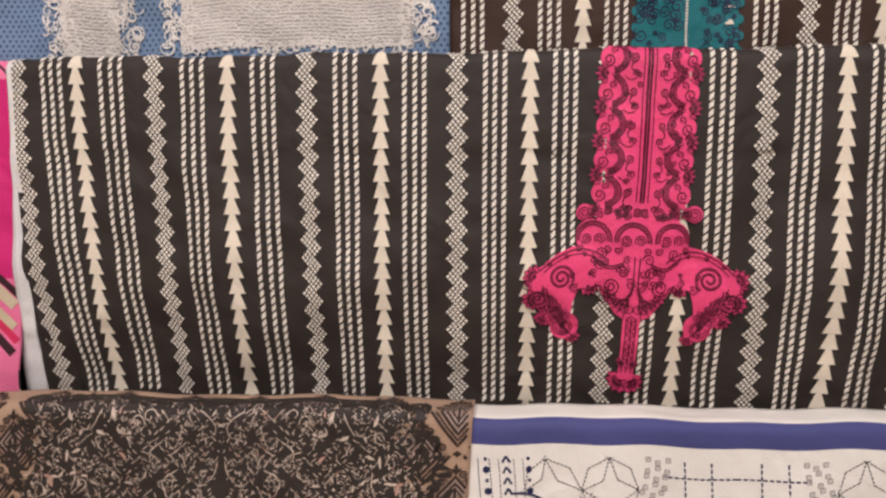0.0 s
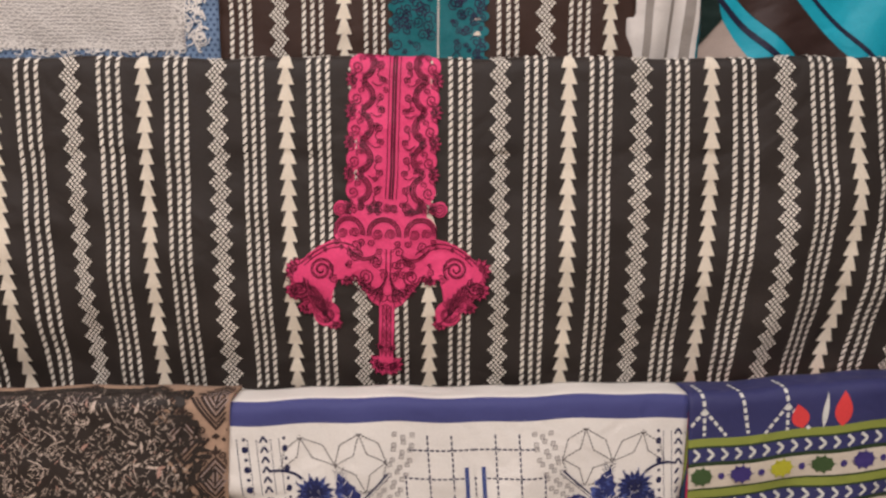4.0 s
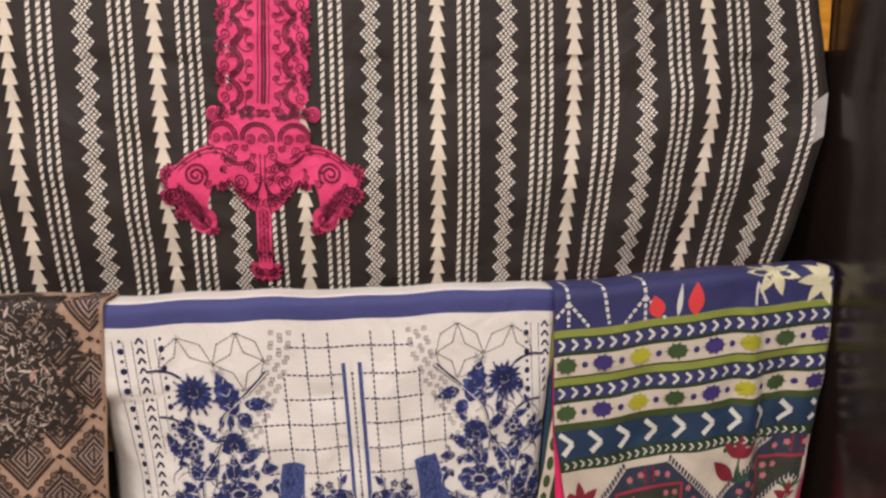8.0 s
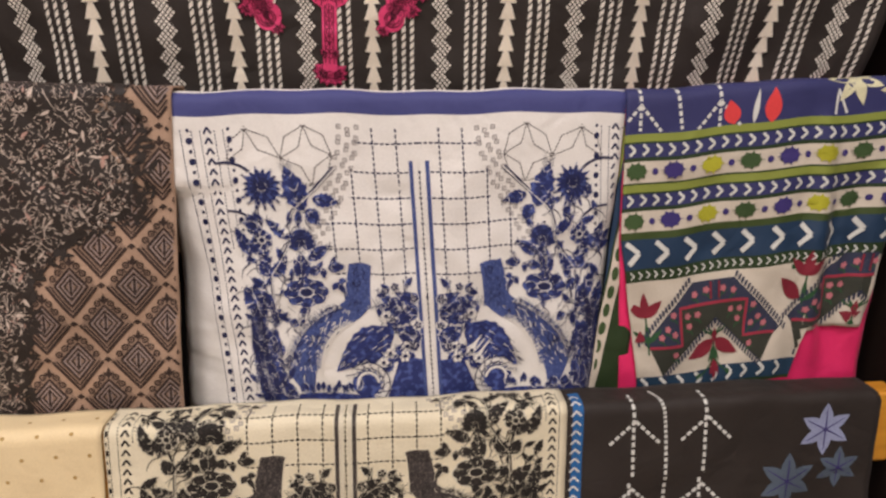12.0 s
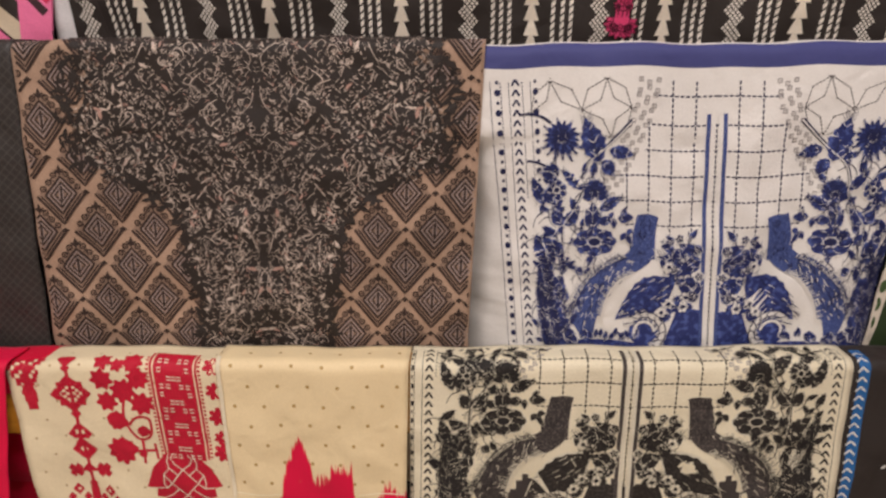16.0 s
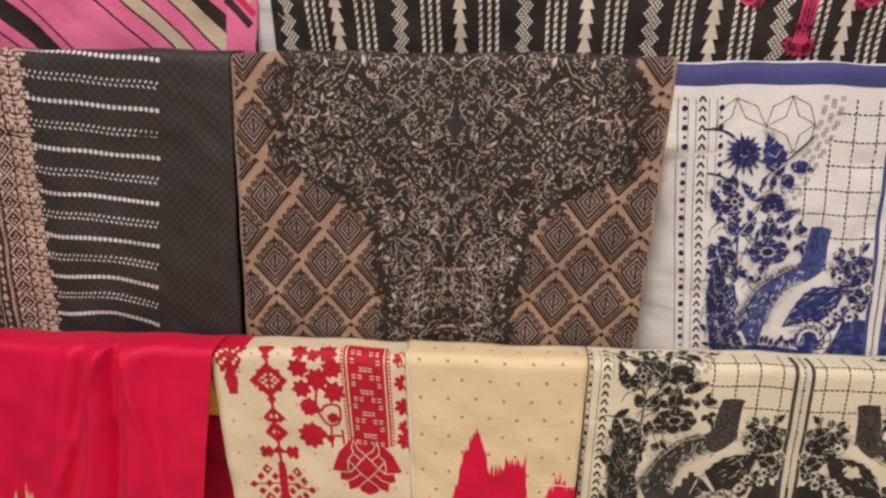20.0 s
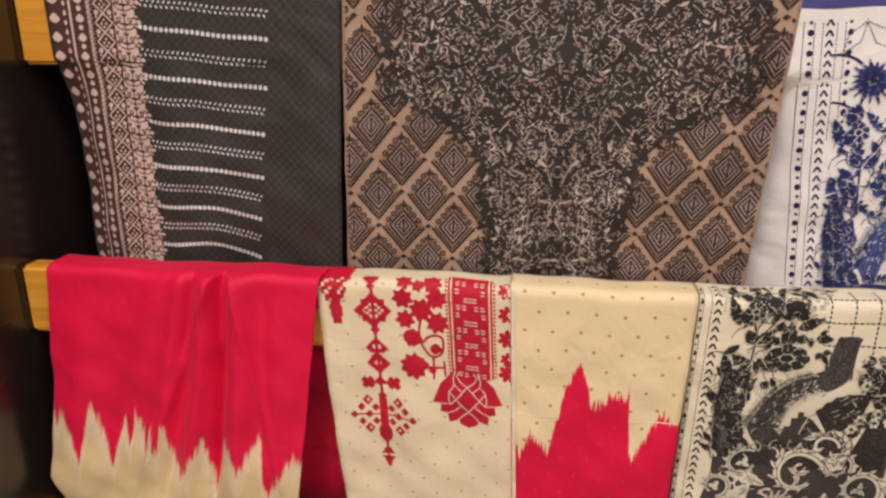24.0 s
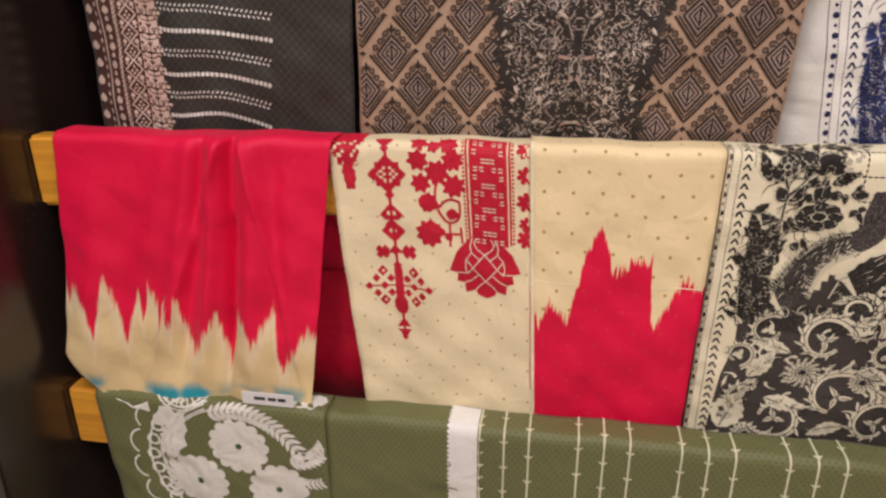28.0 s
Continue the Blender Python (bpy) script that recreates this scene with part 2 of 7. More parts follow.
class Cloth:
    """A length of fabric laid over a rail. u: metres from its left edge, v: metres down from the rail's front edge."""

    def __init__(self, name, label, row, xl, xr, mat, length=0.42, left=(), right=(), reach=None, folds=(), ridges=(), flare=0.0,
                 out=0.0, lift=0.0, tilt=0.0, tuck=0.0, curl=(), back=0.2, hem=None, cell=0.008, left_reach=None, parent=None, category="fabric", group="fabrics over the rails"):
        self.row, self.xl, self.xr, self.w = row, xl, xr, xr - xl
        self.left, self.right, self.folds, self.ridges = left, right, folds, ridges
        self.reach = reach or self.w
        self.left_reach = left_reach or self.reach
        self.seed = 10 * xl
        self.flare, self.out, self.lift, self.length, self.back = flare, out, lift, length, back
        self.hem, self.tilt, self.curl, self.tuck = hem, tilt, curl, tuck
        nu = max(8, int(self.w / cell))
        vs = np.concatenate([np.linspace(-RAIL_DEEP - back, -RAIL_DEEP, 6)[:-1], np.linspace(-RAIL_DEEP, 0.032, 12)[:-1],
                             np.linspace(0.032, length, max(8, int(length / 0.008)))])
        us = np.linspace(0, self.w, nu + 1)
        uu, vv = np.meshgrid(us, vs)
        if hem:
            vv = np.where(vv > 0.03, 0.03 + (vv - 0.03) * (np.interp(uu, *zip(*hem)) - 0.03) / (length - 0.03), vv)
        pts = self.at(uu.ravel(), vv.ravel())
        cols = nu + 1
        faces = [(i * cols + j, (i + 1) * cols + j, (i + 1) * cols + j + 1, i * cols + j + 1) for i in range(len(vs) - 1) for j in range(nu)]
        self.ob = mesh_object(name, pts, faces, mat, uvs=np.stack([uu.ravel(), vv.ravel()], 1), smooth=True)
        sol = self.ob.modifiers.new("thickness", "SOLIDIFY")
        sol.thickness, sol.offset = 0.0022, -1.0
        if parent:
            tagged(self.ob, label)
            self.ob.parent = parent.ob
        else:
            tagged(self.ob, label, category, group)

    def at(self, u, v, raise_=0.0):
        p = self.raw(u, v)
        if np.ndim(raise_) == 0 and raise_ == 0.0:
            return p
        e = 0.0015
        du = self.raw(u + e, v) - self.raw(u - e, v)
        dv = self.raw(u, v + e) - self.raw(u, v - e)
        n = -np.cross(du, dv)
        n /= np.maximum(np.linalg.norm(n, axis=1, keepdims=True), 1e-12)
        return p + n * np.reshape(raise_, (-1, 1))

    def raw(self, u, v):
        u, v = np.asarray(u, float), np.asarray(v, float)
        vp = np.clip(v, 0, None)
        x = self.xl + u
        if self.left:
            x = x + (np.interp(vp, *zip(*self.left)) - self.xl) * np.clip(1 - u / self.left_reach, 0, 1)
        if self.right:
            x = x + (np.interp(vp, *zip(*self.right)) - self.xr) * np.clip(1 - (self.w - u) / self.reach, 0, 1)
        yf = self.row.y(x) - self.out
        zt = self.row.z + self.lift + max(self.out, 0) * 0.4 + self.tilt * u + 0.0014 * np.sin(23 * u + self.seed) + 0.0009 * np.sin(61 * u + 2 * self.seed)
        r, d = 0.013, RAIL_DEEP
        arc = r * math.pi / 2
        a = np.clip(v / r, 0, math.pi / 2)
        down = np.clip(v - arc, 0, None)
        y = yf + r - r * np.sin(a) - self.flare * (down / 0.385) ** 1.3
        y = y + self.tuck * step(0.24, 0.43, v)
        z = zt - r * (1 - np.cos(a)) - down
        top = np.clip(-v, 0, d)
        behind = np.clip(-v - d, 0, None)
        y = y + top + 0.004 * step(0, 0.02, behind)
        z = z - behind
        ramp = step(0.005, 0.16, v)
        for amp, wave, phase, lean in self.folds:
            y = y - amp * ramp * np.sin(2 * math.pi * (u + lean * v) / wave + phase)
        y = y - 0.0025 * ramp * (np.sin(41 * u + 23 * v + self.seed) * np.sin(29 * v - 13 * u + 2 * self.seed) + 0.6 * np.sin(83 * u - 37 * v + self.seed) * np.sin(61 * v + 17 * u))
        for side, wide, deep in self.curl:
            edge = u if side == "left" else self.w - u
            y = y + deep * step(0.03, 0.25, v) * np.clip(1 - edge / wide, 0, 1) ** 2
        for u0, width, amp, lean, v0 in self.ridges:
            y = y - amp * step(v0, v0 + 0.07, v) * (1 - 0.8 * step(0.29, 0.4, v)) * np.exp(-(((u - u0 - lean * vp) / width) ** 2))
        front = self.row.y(x) - 0.0008 - 0.8 * min(max(self.out, 0.0), 0.006) + 0.3 * step(0.112, 0.2, v)
        y = np.where(v > 0.0205, np.minimum(y, front), y)
        return np.stack([x, y, z], 1)


class Art:
    """Flat shapes in the (u, v) of a cloth: printed, stitched or applied to it."""

    def __init__(self):
        self.p, self.f, self.h, self.k = [], [], [], 0
        self.g, self.hold, self.count = [], False, 0

    def add(self, pts, faces):
        n = len(self.p)
        self.k = (self.k + 1) % 7
        self.h.extend([self.k * 0.00002] * len(pts))
        self.count += 0 if self.hold else 1
        self.g.extend([self.count] * len(faces))
        self.p.extend(pts)
        self.f.extend(tuple(i + n for i in f) for f in faces)

    def patch(self, a, b, c, d, n=8):
        """A four-cornered field, divided so that it follows the folds."""
        pts = [tuple((1 - s) * ((1 - t) * a[k] + t * b[k]) + s * ((1 - t) * d[k] + t * c[k]) for k in (0, 1)) for s in (i / n for i in range(n + 1)) for t in (j / n for j in range(n + 1))]
        m = n + 1
        self.add(pts, [(i * m + j, i * m + j + 1, (i + 1) * m + j + 1, (i + 1) * m + j) for i in range(n) for j in range(n)])

    def quad(self, a, b, c, d):
        self.add([a, b, c, d], [(0, 1, 2, 3)])

    def rect(self, u0, v0, u1, v1, cell=0.006):
        nu, nv = max(1, int(abs(u1 - u0) / cell)), max(1, int(abs(v1 - v0) / cell))
        pts = [(u0 + (u1 - u0) * i / nu, v0 + (v1 - v0) * j / nv) for j in range(nv + 1) for i in range(nu + 1)]
        self.add(pts, [(j * (nu + 1) + i, j * (nu + 1) + i + 1, (j + 1) * (nu + 1) + i + 1, (j + 1) * (nu + 1) + i) for j in range(nv) for i in range(nu)])

    def fan(self, c, outline, rings=2):
        n = len(outline)
        pts = [c] + [(c[0] + (p[0] - c[0]) * k / rings, c[1] + (p[1] - c[1]) * k / rings) for k in range(1, rings + 1) for p in outline]
        faces = [(0, 1 + i, 1 + (i + 1) % n) for i in range(n)]
        for k in range(rings - 1):
            faces += [(1 + k * n + i, 1 + (k + 1) * n + i, 1 + (k + 1) * n + (i + 1) % n, 1 + k * n + (i + 1) % n) for i in range(n)]
        self.add(pts, faces)

    def disc(self, u, v, r, rv=None, n=12, turn=0.0):
        rv = rv or r
        ct, st = math.cos(turn), math.sin(turn)
        ring = []
        for i in range(n):
            a = 2 * math.pi * i / n
            x, y = r * math.cos(a), rv * math.sin(a)
            ring.append((u + x * ct - y * st, v + x * st + y * ct))
        self.fan((u, v), ring, 1 if r < 0.012 else 3)

    def rhomb(self, u, v, a, b):
        self.quad((u - a, v), (u, v - b), (u + a, v), (u, v + b))

    def line(self, pts, w0, w1=None, cell=0.005):
        """A stroke along pts, w0 wide at its start and w1 at its end."""
        w1 = w0 if w1 is None else w1
        cut = max(1, int(max(w0, w1) / 0.008))
        fine = [pts[0]]
        for a, b in zip(pts, pts[1:]):
            k = max(1, int(math.hypot(b[0] - a[0], b[1] - a[1]) / cell))
            fine += [(a[0] + (b[0] - a[0]) * i / k, a[1] + (b[1] - a[1]) * i / k) for i in range(1, k + 1)]
        out = []
        for i, p in enumerate(fine):
            q, s = fine[max(0, i - 1)], fine[min(len(fine) - 1, i + 1)]
            dx, dy = s[0] - q[0], s[1] - q[1]
            m = math.hypot(dx, dy) or 1
            h = (w0 + (w1 - w0) * i / max(1, len(fine) - 1)) / 2
            out += [(p[0] - dy / m * h * (1 - 2 * j / cut), p[1] + dx / m * h * (1 - 2 * j / cut)) for j in range(cut + 1)]
        row = cut + 1
        self.add(out, [(row * i + j, row * i + j + 1, row * (i + 1) + j + 1, row * (i + 1) + j) for i in range(len(fine) - 1) for j in range(cut)])

    def dashes(self, a, b, dash, gap, w, single=False):
        m = math.hypot(b[0] - a[0], b[1] - a[1])
        dx, dy = (b[0] - a[0]) / m, (b[1] - a[1]) / m
        s = 0.0
        was, self.hold = self.hold, not single
        self.count += 0 if was or single else 1
        while s < m:
            e = min(m, s + dash)
            self.line([(a[0] + dx * s, a[1] + dy * s), (a[0] + dx * e, a[1] + dy * e)], w)
            s += dash + gap
        self.hold = was

    def curve(self, a, c, b, w0, w1=None, n=10):
        """A stroke along the quadratic curve from a by c to b."""
        self.line(bend(a, c, b, n), w0, w1)

    def spiral(self, u, v, r, turns, w, start=0.0, hand=1):
        n = int(14 * turns) + 4
        self.line([(u + hand * r * (1 - 0.85 * i / n) * math.cos(start + 2 * math.pi * turns * i / n),
                    v + r * (1 - 0.85 * i / n) * math.sin(start + 2 * math.pi * turns * i / n)) for i in range(n + 1)], w)

    def ring(self, u, v, r, w, rv=None, n=20, a0=0.0, a1=2 * math.pi):
        rv = rv or r
        self.line([(u + r * math.cos(a0 + (a1 - a0) * i / n), v + rv * math.sin(a0 + (a1 - a0) * i / n)) for i in range(n + 1)], w)

    def leaf(self, u, v, length, wide, turn, curl=0.0, n=7, jag=0.0):
        """A pointed leaf that starts at (u, v) and grows along turn."""
        ct, st = math.cos(turn), math.sin(turn)
        up, dn = [], []
        for i in range(n + 1):
            s = i / n
            h = wide * math.sin(math.pi * s ** 0.8) * 0.5 * (1 + (jag if i % 2 else -jag))
            off = curl * s * s
            up.append((s * length, off + h))
            dn.append((s * length, off - h))
        pts = [(u + x * ct - y * st, v + x * st + y * ct) for x, y in up + dn]
        self.add(pts, [(i, i + 1, n + 2 + i, n + 1 + i) for i in range(n)])

    def flower(self, u, v, r, petals, wide=0.6, turn=0.0, core=0.25):
        """One outline with rounded petals."""
        n = petals * 6
        outline = []
        for i in range(n):
            a = 2 * math.pi * i / n
            rr = r * (0.6 + 0.42 * abs(math.cos(petals * a / 2)) ** 0.7)
            outline.append((u + rr * math.cos(a + turn), v + rr * math.sin(a + turn)))
        self.fan((u, v), outline, 2 if r > 0.012 else 1)

    def put(self, cloth, name, mat, height=0.0009, label="", parent=None, v0=-0.03, v1=None, shift=0.0, each=False, stuff=None):
        """Lays the shapes on a cloth, as far as they lie on it."""
        if not self.f:
            return None
        uv = np.array(self.p, float)
        uv[:, 1] += shift
        if v1 is None:
            v1 = np.interp(uv[:, 0], *zip(*cloth.hem)) - 0.003 if cloth.hem else cloth.length - 0.003
        inside = (uv[:, 0] > 0.0008) & (uv[:, 0] < cloth.w - 0.0008) & (uv[:, 1] > v0) & (uv[:, 1] < v1)
        kept = [(g, f) for g, f in zip(self.g, self.f) if all(inside[i] for i in f)]
        if not kept:
            return None
        groups = sorted({g for g, _ in kept})
        if each:
            sets = [[f for g, f in kept if g == k] for k in groups]
        else:
            sets = [[f for _, f in kept]]
        all_h = np.array(self.h)
        for faces in sets:
            used = sorted({i for f in faces for i in f})
            place = {i: k for k, i in enumerate(used)}
            sub = uv[used]
            pts = cloth.at(sub[:, 0], sub[:, 1], 0.55 * height + all_h[used])
            ob = mesh_object(name, pts, [tuple(place[i] for i in f) for f in faces], mat, parent or cloth.ob, sub, smooth=True)
            if label:
                tagged(ob, label)
            if not each and (stuff or (stuff is None and len(groups) > 6)):
                tagged(ob, kind="stuff")
        return ob


def bend(a, c, b, n=10):
    return [((1 - s) ** 2 * a[0] + 2 * s * (1 - s) * c[0] + s * s * b[0], (1 - s) ** 2 * a[1] + 2 * s * (1 - s) * c[1] + s * s * b[1])
            for s in (i / n for i in range(n + 1))]


# ---- striped black fabric and its brown sister ----
STRIPE_INK = fabric("cream_woven_stripe", (0.78, 0.72, 0.62), 0.7, vary=0.2)
ARROW_INK = fabric("beige_woven_arrow", (0.74, 0.66, 0.53), 0.7, vary=0.2)
BLACK_COTTON = fabric("black_cotton", (0.031, 0.024, 0.02), 0.6, vary=0.3)
BROWN_COTTON = fabric("dark_brown_cotton", (0.042, 0.02, 0.013), 0.65, vary=0.3)
WHITE_HEM = fabric("white_hem_cotton", (0.72, 0.7, 0.68), 0.8)
PERIOD = 0.1633


def cord_stripe(u, v0, v1, wide=0.0048, pitch=0.0088):
    """Slanted dashes in a row, like a twisted cord."""
    art = Art()
    v, h = v0, wide / 2
    while v < v1:
        art.add([(u - h, v + 0.0022), (u + h, v - 0.0022), (u + h, v + pitch - 0.005), (u - h, v + pitch - 0.0006)], [(0, 1, 2, 3)])
        v += pitch
    return art


def arrow_stripe(u, v0, v1, wide=0.0188, pitch=0.0182):
    art = Art()
    v = v0
    while v < v1:
        b, t = wide / 2, wide * 0.16
        pts = []
        for q in range(5):
            f = q / 4
            h = t + (b - t) * f
            pts += [(u - h, v + pitch * f), (u + h, v + pitch * f)]
        art.add(pts, [(2 * q, 2 * q + 1, 2 * q + 3, 2 * q + 2) for q in range(4)])
        v += pitch
    return art


def zigzag_stripe(u, v0, v1, pitch=0.0205):
    """Three zigzag strands side by side, each of small square blocks."""
    art = Art()
    for i in range(int((v1 - v0) / pitch * 6)):
        x = (-1.0, -0.33, 0.33, 1.0, 0.33, -0.33)[i % 6] * 0.0045
        for c in (-0.0057, 0.0, 0.0057):
            art.rhomb(u + c + x, v0 + i * pitch / 6, 0.0021, 0.0023)
    return art


def woven_stripes(cloth, first, v0, v1, spread=0.0):
    """Bands of arrows, cords and zigzags; first: the u of the first arrow band."""
    k = -1
    while first + k * PERIOD < cloth.w + 0.1:
        base = first + k * PERIOD
        jobs = [(0.0, arrow_stripe, "arrow_stripe", ARROW_INK), (0.084, zigzag_stripe, "zigzag_stripe", STRIPE_INK)]
        jobs += [(o, cord_stripe, "cord_stripe", STRIPE_INK) for o in (0.0265, 0.0379, 0.0482, 0.1148, 0.1252, 0.1358)]
        for o, make, name, ink in jobs:
            u = base + o
            u -= spread * max(0.0, (0.436 - u) / 0.3266) ** 1.3 if u > 0.1 else 0.68 * spread
            if 0.008 < u < cloth.w - 0.006:
                make(u, max(v0, 0.0038) if o == 0.0 else v0 + 0.004 * math.sin(7 * u), v1).put(cloth, name, ink, 0.0024, stuff=True)
        k += 1


stripes = Cloth("striped_fabric", "black cotton fabric with cream arrow and zigzag stripes and pink embroidery", ROW_B, -0.729, 0.665, BLACK_COTTON,
                length=0.415, left=((0, -0.729), (0.1, -0.726), (0.4, -0.704)), right=((0, 0.668), (0.16, 0.695), (0.2, 0.694), (0.27, 0.68), (0.4, 0.658)), reach=0.4,
                folds=((0.003, 0.23, 0.4, 0.1), (0.002, 0.11, 1.0, -0.2)),
                ridges=((0.17, 0.03, 0.006, 0.25, 0.06), (1.25, 0.04, 0.007, -0.2, 0.1), (1.0, 0.04, 0.004, -0.3, 0.2)), out=0.002, tuck=0.03)
woven_stripes(stripes, 0.1094, -0.012, 0.41, spread=0.025)


# pink embroidered neck panel
MAGENTA = stitched("pink_embroidery", (0.78, 0.062, 0.19), 0.6, vary=0.3)
MAROON = stitched("maroon_thread", (0.075, 0.004, 0.02), 0.5)


def neck_panel(cloth, uc, patch_mat, thread_mat, patch_label, lean=-0.045):
    """A scalloped neck panel with side wings, scrolls of dark cord and a slit."""
    def at(x, v):
        return (uc + x + lean * v, v if v < 0.165 else 0.165 + (v - 0.165) * 1.06)

    patch, cord = Art(), Art()
    fill = random.Random(5)

    def coil(x, v, r, turns, start, side, w=0.0011):
        cord.spiral(*at(x, v), r, turns, w, start, side)

    def petals(x, v, n, facing, spread, length, side):
        """A fan of outlined petals."""
        for q in range(n):
            a = facing + spread * (q - (n - 1) / 2)
            a = a if side > 0 else math.pi - a
            o = at(x, v)
            patch.leaf(*o, length, length * 0.62, a, n=7)
            tip = (o[0] + length * 0.62 * math.cos(a), o[1] + length * 0.62 * math.sin(a))
            cord.ring(*tip, length * 0.24, 0.0009, n=10)
            cord.line([o, tip], 0.0009)

    patch.rect(uc - 0.0455, 0.0, uc + 0.0395, 0.178)
    for side in (-1, 1):
        for k in range(-1, 5):
            v = 0.0185 + 0.0357 * k
            # crescent that opens outwards round a rosette, and petals between two crescents
            a0, a1 = (0.55 * math.pi, 1.42 * math.pi) if side > 0 else (0.45 * math.pi, -0.42 * math.pi)
            if v > 0.0:
                patch.disc(*at(side * 0.042, v + 0.002), 0.0105, 0.012, 14)
                for r, w in ((0.0185, 0.0013), (0.0165, 0.0009), (0.0145, 0.0013), (0.0125, 0.0008)):
                    cord.ring(*at(side * 0.0405, v), r, w, r * 0.95, 16, a0, a1)
                coil(side * 0.0435, v + 0.004, 0.0068, 1.5, 1.0, side)
                coil(side * 0.037, v - 0.006, 0.0042, 1.2, 2.0, -side)
                coil(side * 0.0165, v, 0.0048, 1.6, 0.5, side)
                coil(side * 0.0135, v + 0.0165, 0.0042, 1.5, 2.5, -side)
                cord.curve(at(side * 0.0165, v + 0.004), at(side * 0.024, v + 0.012), at(side * 0.0145, v + 0.0145), 0.001)
                cord.curve(at(side * 0.0135, v + 0.021), at(side * 0.02, v + 0.026), at(side * 0.026, v + 0.0195), 0.001)
            if v + 0.0178 > 0.004 and k < 4:
                petals(side * 0.043, v + 0.0178, 5, 0.0, 0.5, 0.0135, side)
                coil(side * 0.035, v + 0.0178, 0.0045, 1.4, 0.0, side)
        # slit
        cord.line([at(side * 0.0016, 0.0), at(side * 0.0016, 0.171)], 0.0022)
        cord.line([at(side * 0.0062, 0.0), at(side * 0.0062, 0.171)], 0.0009)
        # row of rosettes under the slit
        for x, r in ((0.004, 0.0052), (0.02, 0.0066), (0.034, 0.0046)):
            coil(side * x, 0.181, r, 2.0, 0.6, side)
        patch.disc(*at(side * 0.058, 0.183), 0.0092, n=14)
        coil(side * 0.058, 0.183, 0.008, 2.0, 0.0, -side)
        petals(side * 0.045, 0.182, 3, 0.0, 0.7, 0.011, side)
        # wing: rounded lobe, ruffled tip and a hook below
        patch.disc(*at(side * 0.062, 0.24), 0.044, 0.0235, 24, side * 0.3)
        patch.disc(*at(side * 0.094, 0.259), 0.022, 0.024, 20)
        patch.line(bend(at(side * 0.096, 0.262), at(side * 0.088, 0.29), at(side * 0.064, 0.314), 8), 0.036, 0.014)
        patch.line(bend(at(side * 0.064, 0.248), at(side * 0.08, 0.268), at(side * 0.072, 0.304), 8), 0.026, 0.012)
        cord.curve(at(side * 0.03, 0.232), at(side * 0.066, 0.206), at(side * 0.104, 0.243), 0.0013)
        cord.curve(at(side * 0.034, 0.236), at(side * 0.066, 0.2125), at(side * 0.1, 0.245), 0.0009)
        coil(side * 0.08, 0.25, 0.0155, 2.2, 2.2, side, 0.0014)
        coil(side * 0.08, 0.25, 0.0135, 2.0, 2.2, side, 0.0008)
        coil(side * 0.104, 0.272, 0.0115, 2.0, 0.6, -side, 0.0014)
        coil(side * 0.064, 0.262, 0.0055, 1.5, 4.0, side)
        coil(side * 0.067, 0.247, 0.004, 1.2, 1.0, -side)
        petals(side * 0.108, 0.25, 5, -0.5, 0.55, 0.0145, side)
        petals(side * 0.108, 0.272, 4, 0.6, 0.55, 0.014, side)
        petals(side * 0.096, 0.29, 4, 1.0, 0.5, 0.013, side)
        petals(side * 0.05, 0.258, 4, 1.9, 0.5, 0.013, side)
        petals(side * 0.064, 0.312, 4, 2.0, 0.6, 0.011, side)
        for q in range(5):
            o = 0.005 * q
            cord.curve(at(side * (0.1 - o), 0.258 + o), at(side * (0.094 - o), 0.29), at(side * (0.062 + o * 0.5), 0.314 - o * 0.4), 0.0011, 0.0008)
        for x, v in ((0.076, 0.228), (0.056, 0.226), (0.094, 0.236), (0.048, 0.246)):
            coil(side * x, v, 0.0028, 1.2, v * 90, side)
        # garland and leaves of the waist
        for o in (0.0, 0.0025):
            cord.curve(at(side * 0.047, 0.226 + o), at(side * 0.032, 0.246 + o), at(side * 0.014, 0.232 + o), 0.0012)
        coil(side * 0.038, 0.224, 0.0065, 1.7, 1.0, side)
        coil(side * 0.0145, 0.243, 0.007, 1.8, 3.0, -side)
        coil(side * 0.026, 0.258, 0.0105, 2.1, 0.0, side, 0.0013)
        coil(side * 0.039, 0.262, 0.006, 1.5, 2.0, -side)
        for q in range(4):
            cord.curve(at(side * 0.002, 0.252 + 0.004 * q), at(side * (0.006 + 0.003 * q), 0.275), at(side * (0.009 + 0.007 * q), 0.291 - 0.004 * q), 0.001)
        petals(side * 0.006, 0.27, 4, 1.05, 0.42, 0.019, side)
        petals(side * 0.02, 0.266, 4, 0.9, 0.5, 0.015, side)
        cord.line([at(side * 0.0028, 0.226), at(side * 0.0024, 0.262)], 0.0011)
        patch.ring(*at(side * 0.073, 0.302), 0.0115, 0.009, n=18)
        coil(side * 0.073, 0.302, 0.013, 1.2, 0.0, side)
        coil(side * 0.073, 0.302, 0.0095, 1.1, 0.0, side)
        for q in range(12):
            f = q / 11
            coil(side * (0.117 - 0.045 * f), 0.262 + 0.042 * f + 0.004 * (q % 3 - 1), 0.0052, 1.5, q, side if q % 2 else -side, 0.001)
            coil(side * (0.1 - 0.03 * f), 0.266 + 0.03 * f - 0.005 * (q % 2), 0.0042, 1.4, q * 2, -side, 0.0009)
        for q in range(14):
            x, v = fill.uniform(0.004, 0.05), fill.uniform(0.226, 0.288)
            if v < 0.292 - 0.55 * x:
                coil(side * x, v, fill.uniform(0.0035, 0.0065), 1.5, fill.uniform(0, 6), side if q % 2 else -side, 0.001)
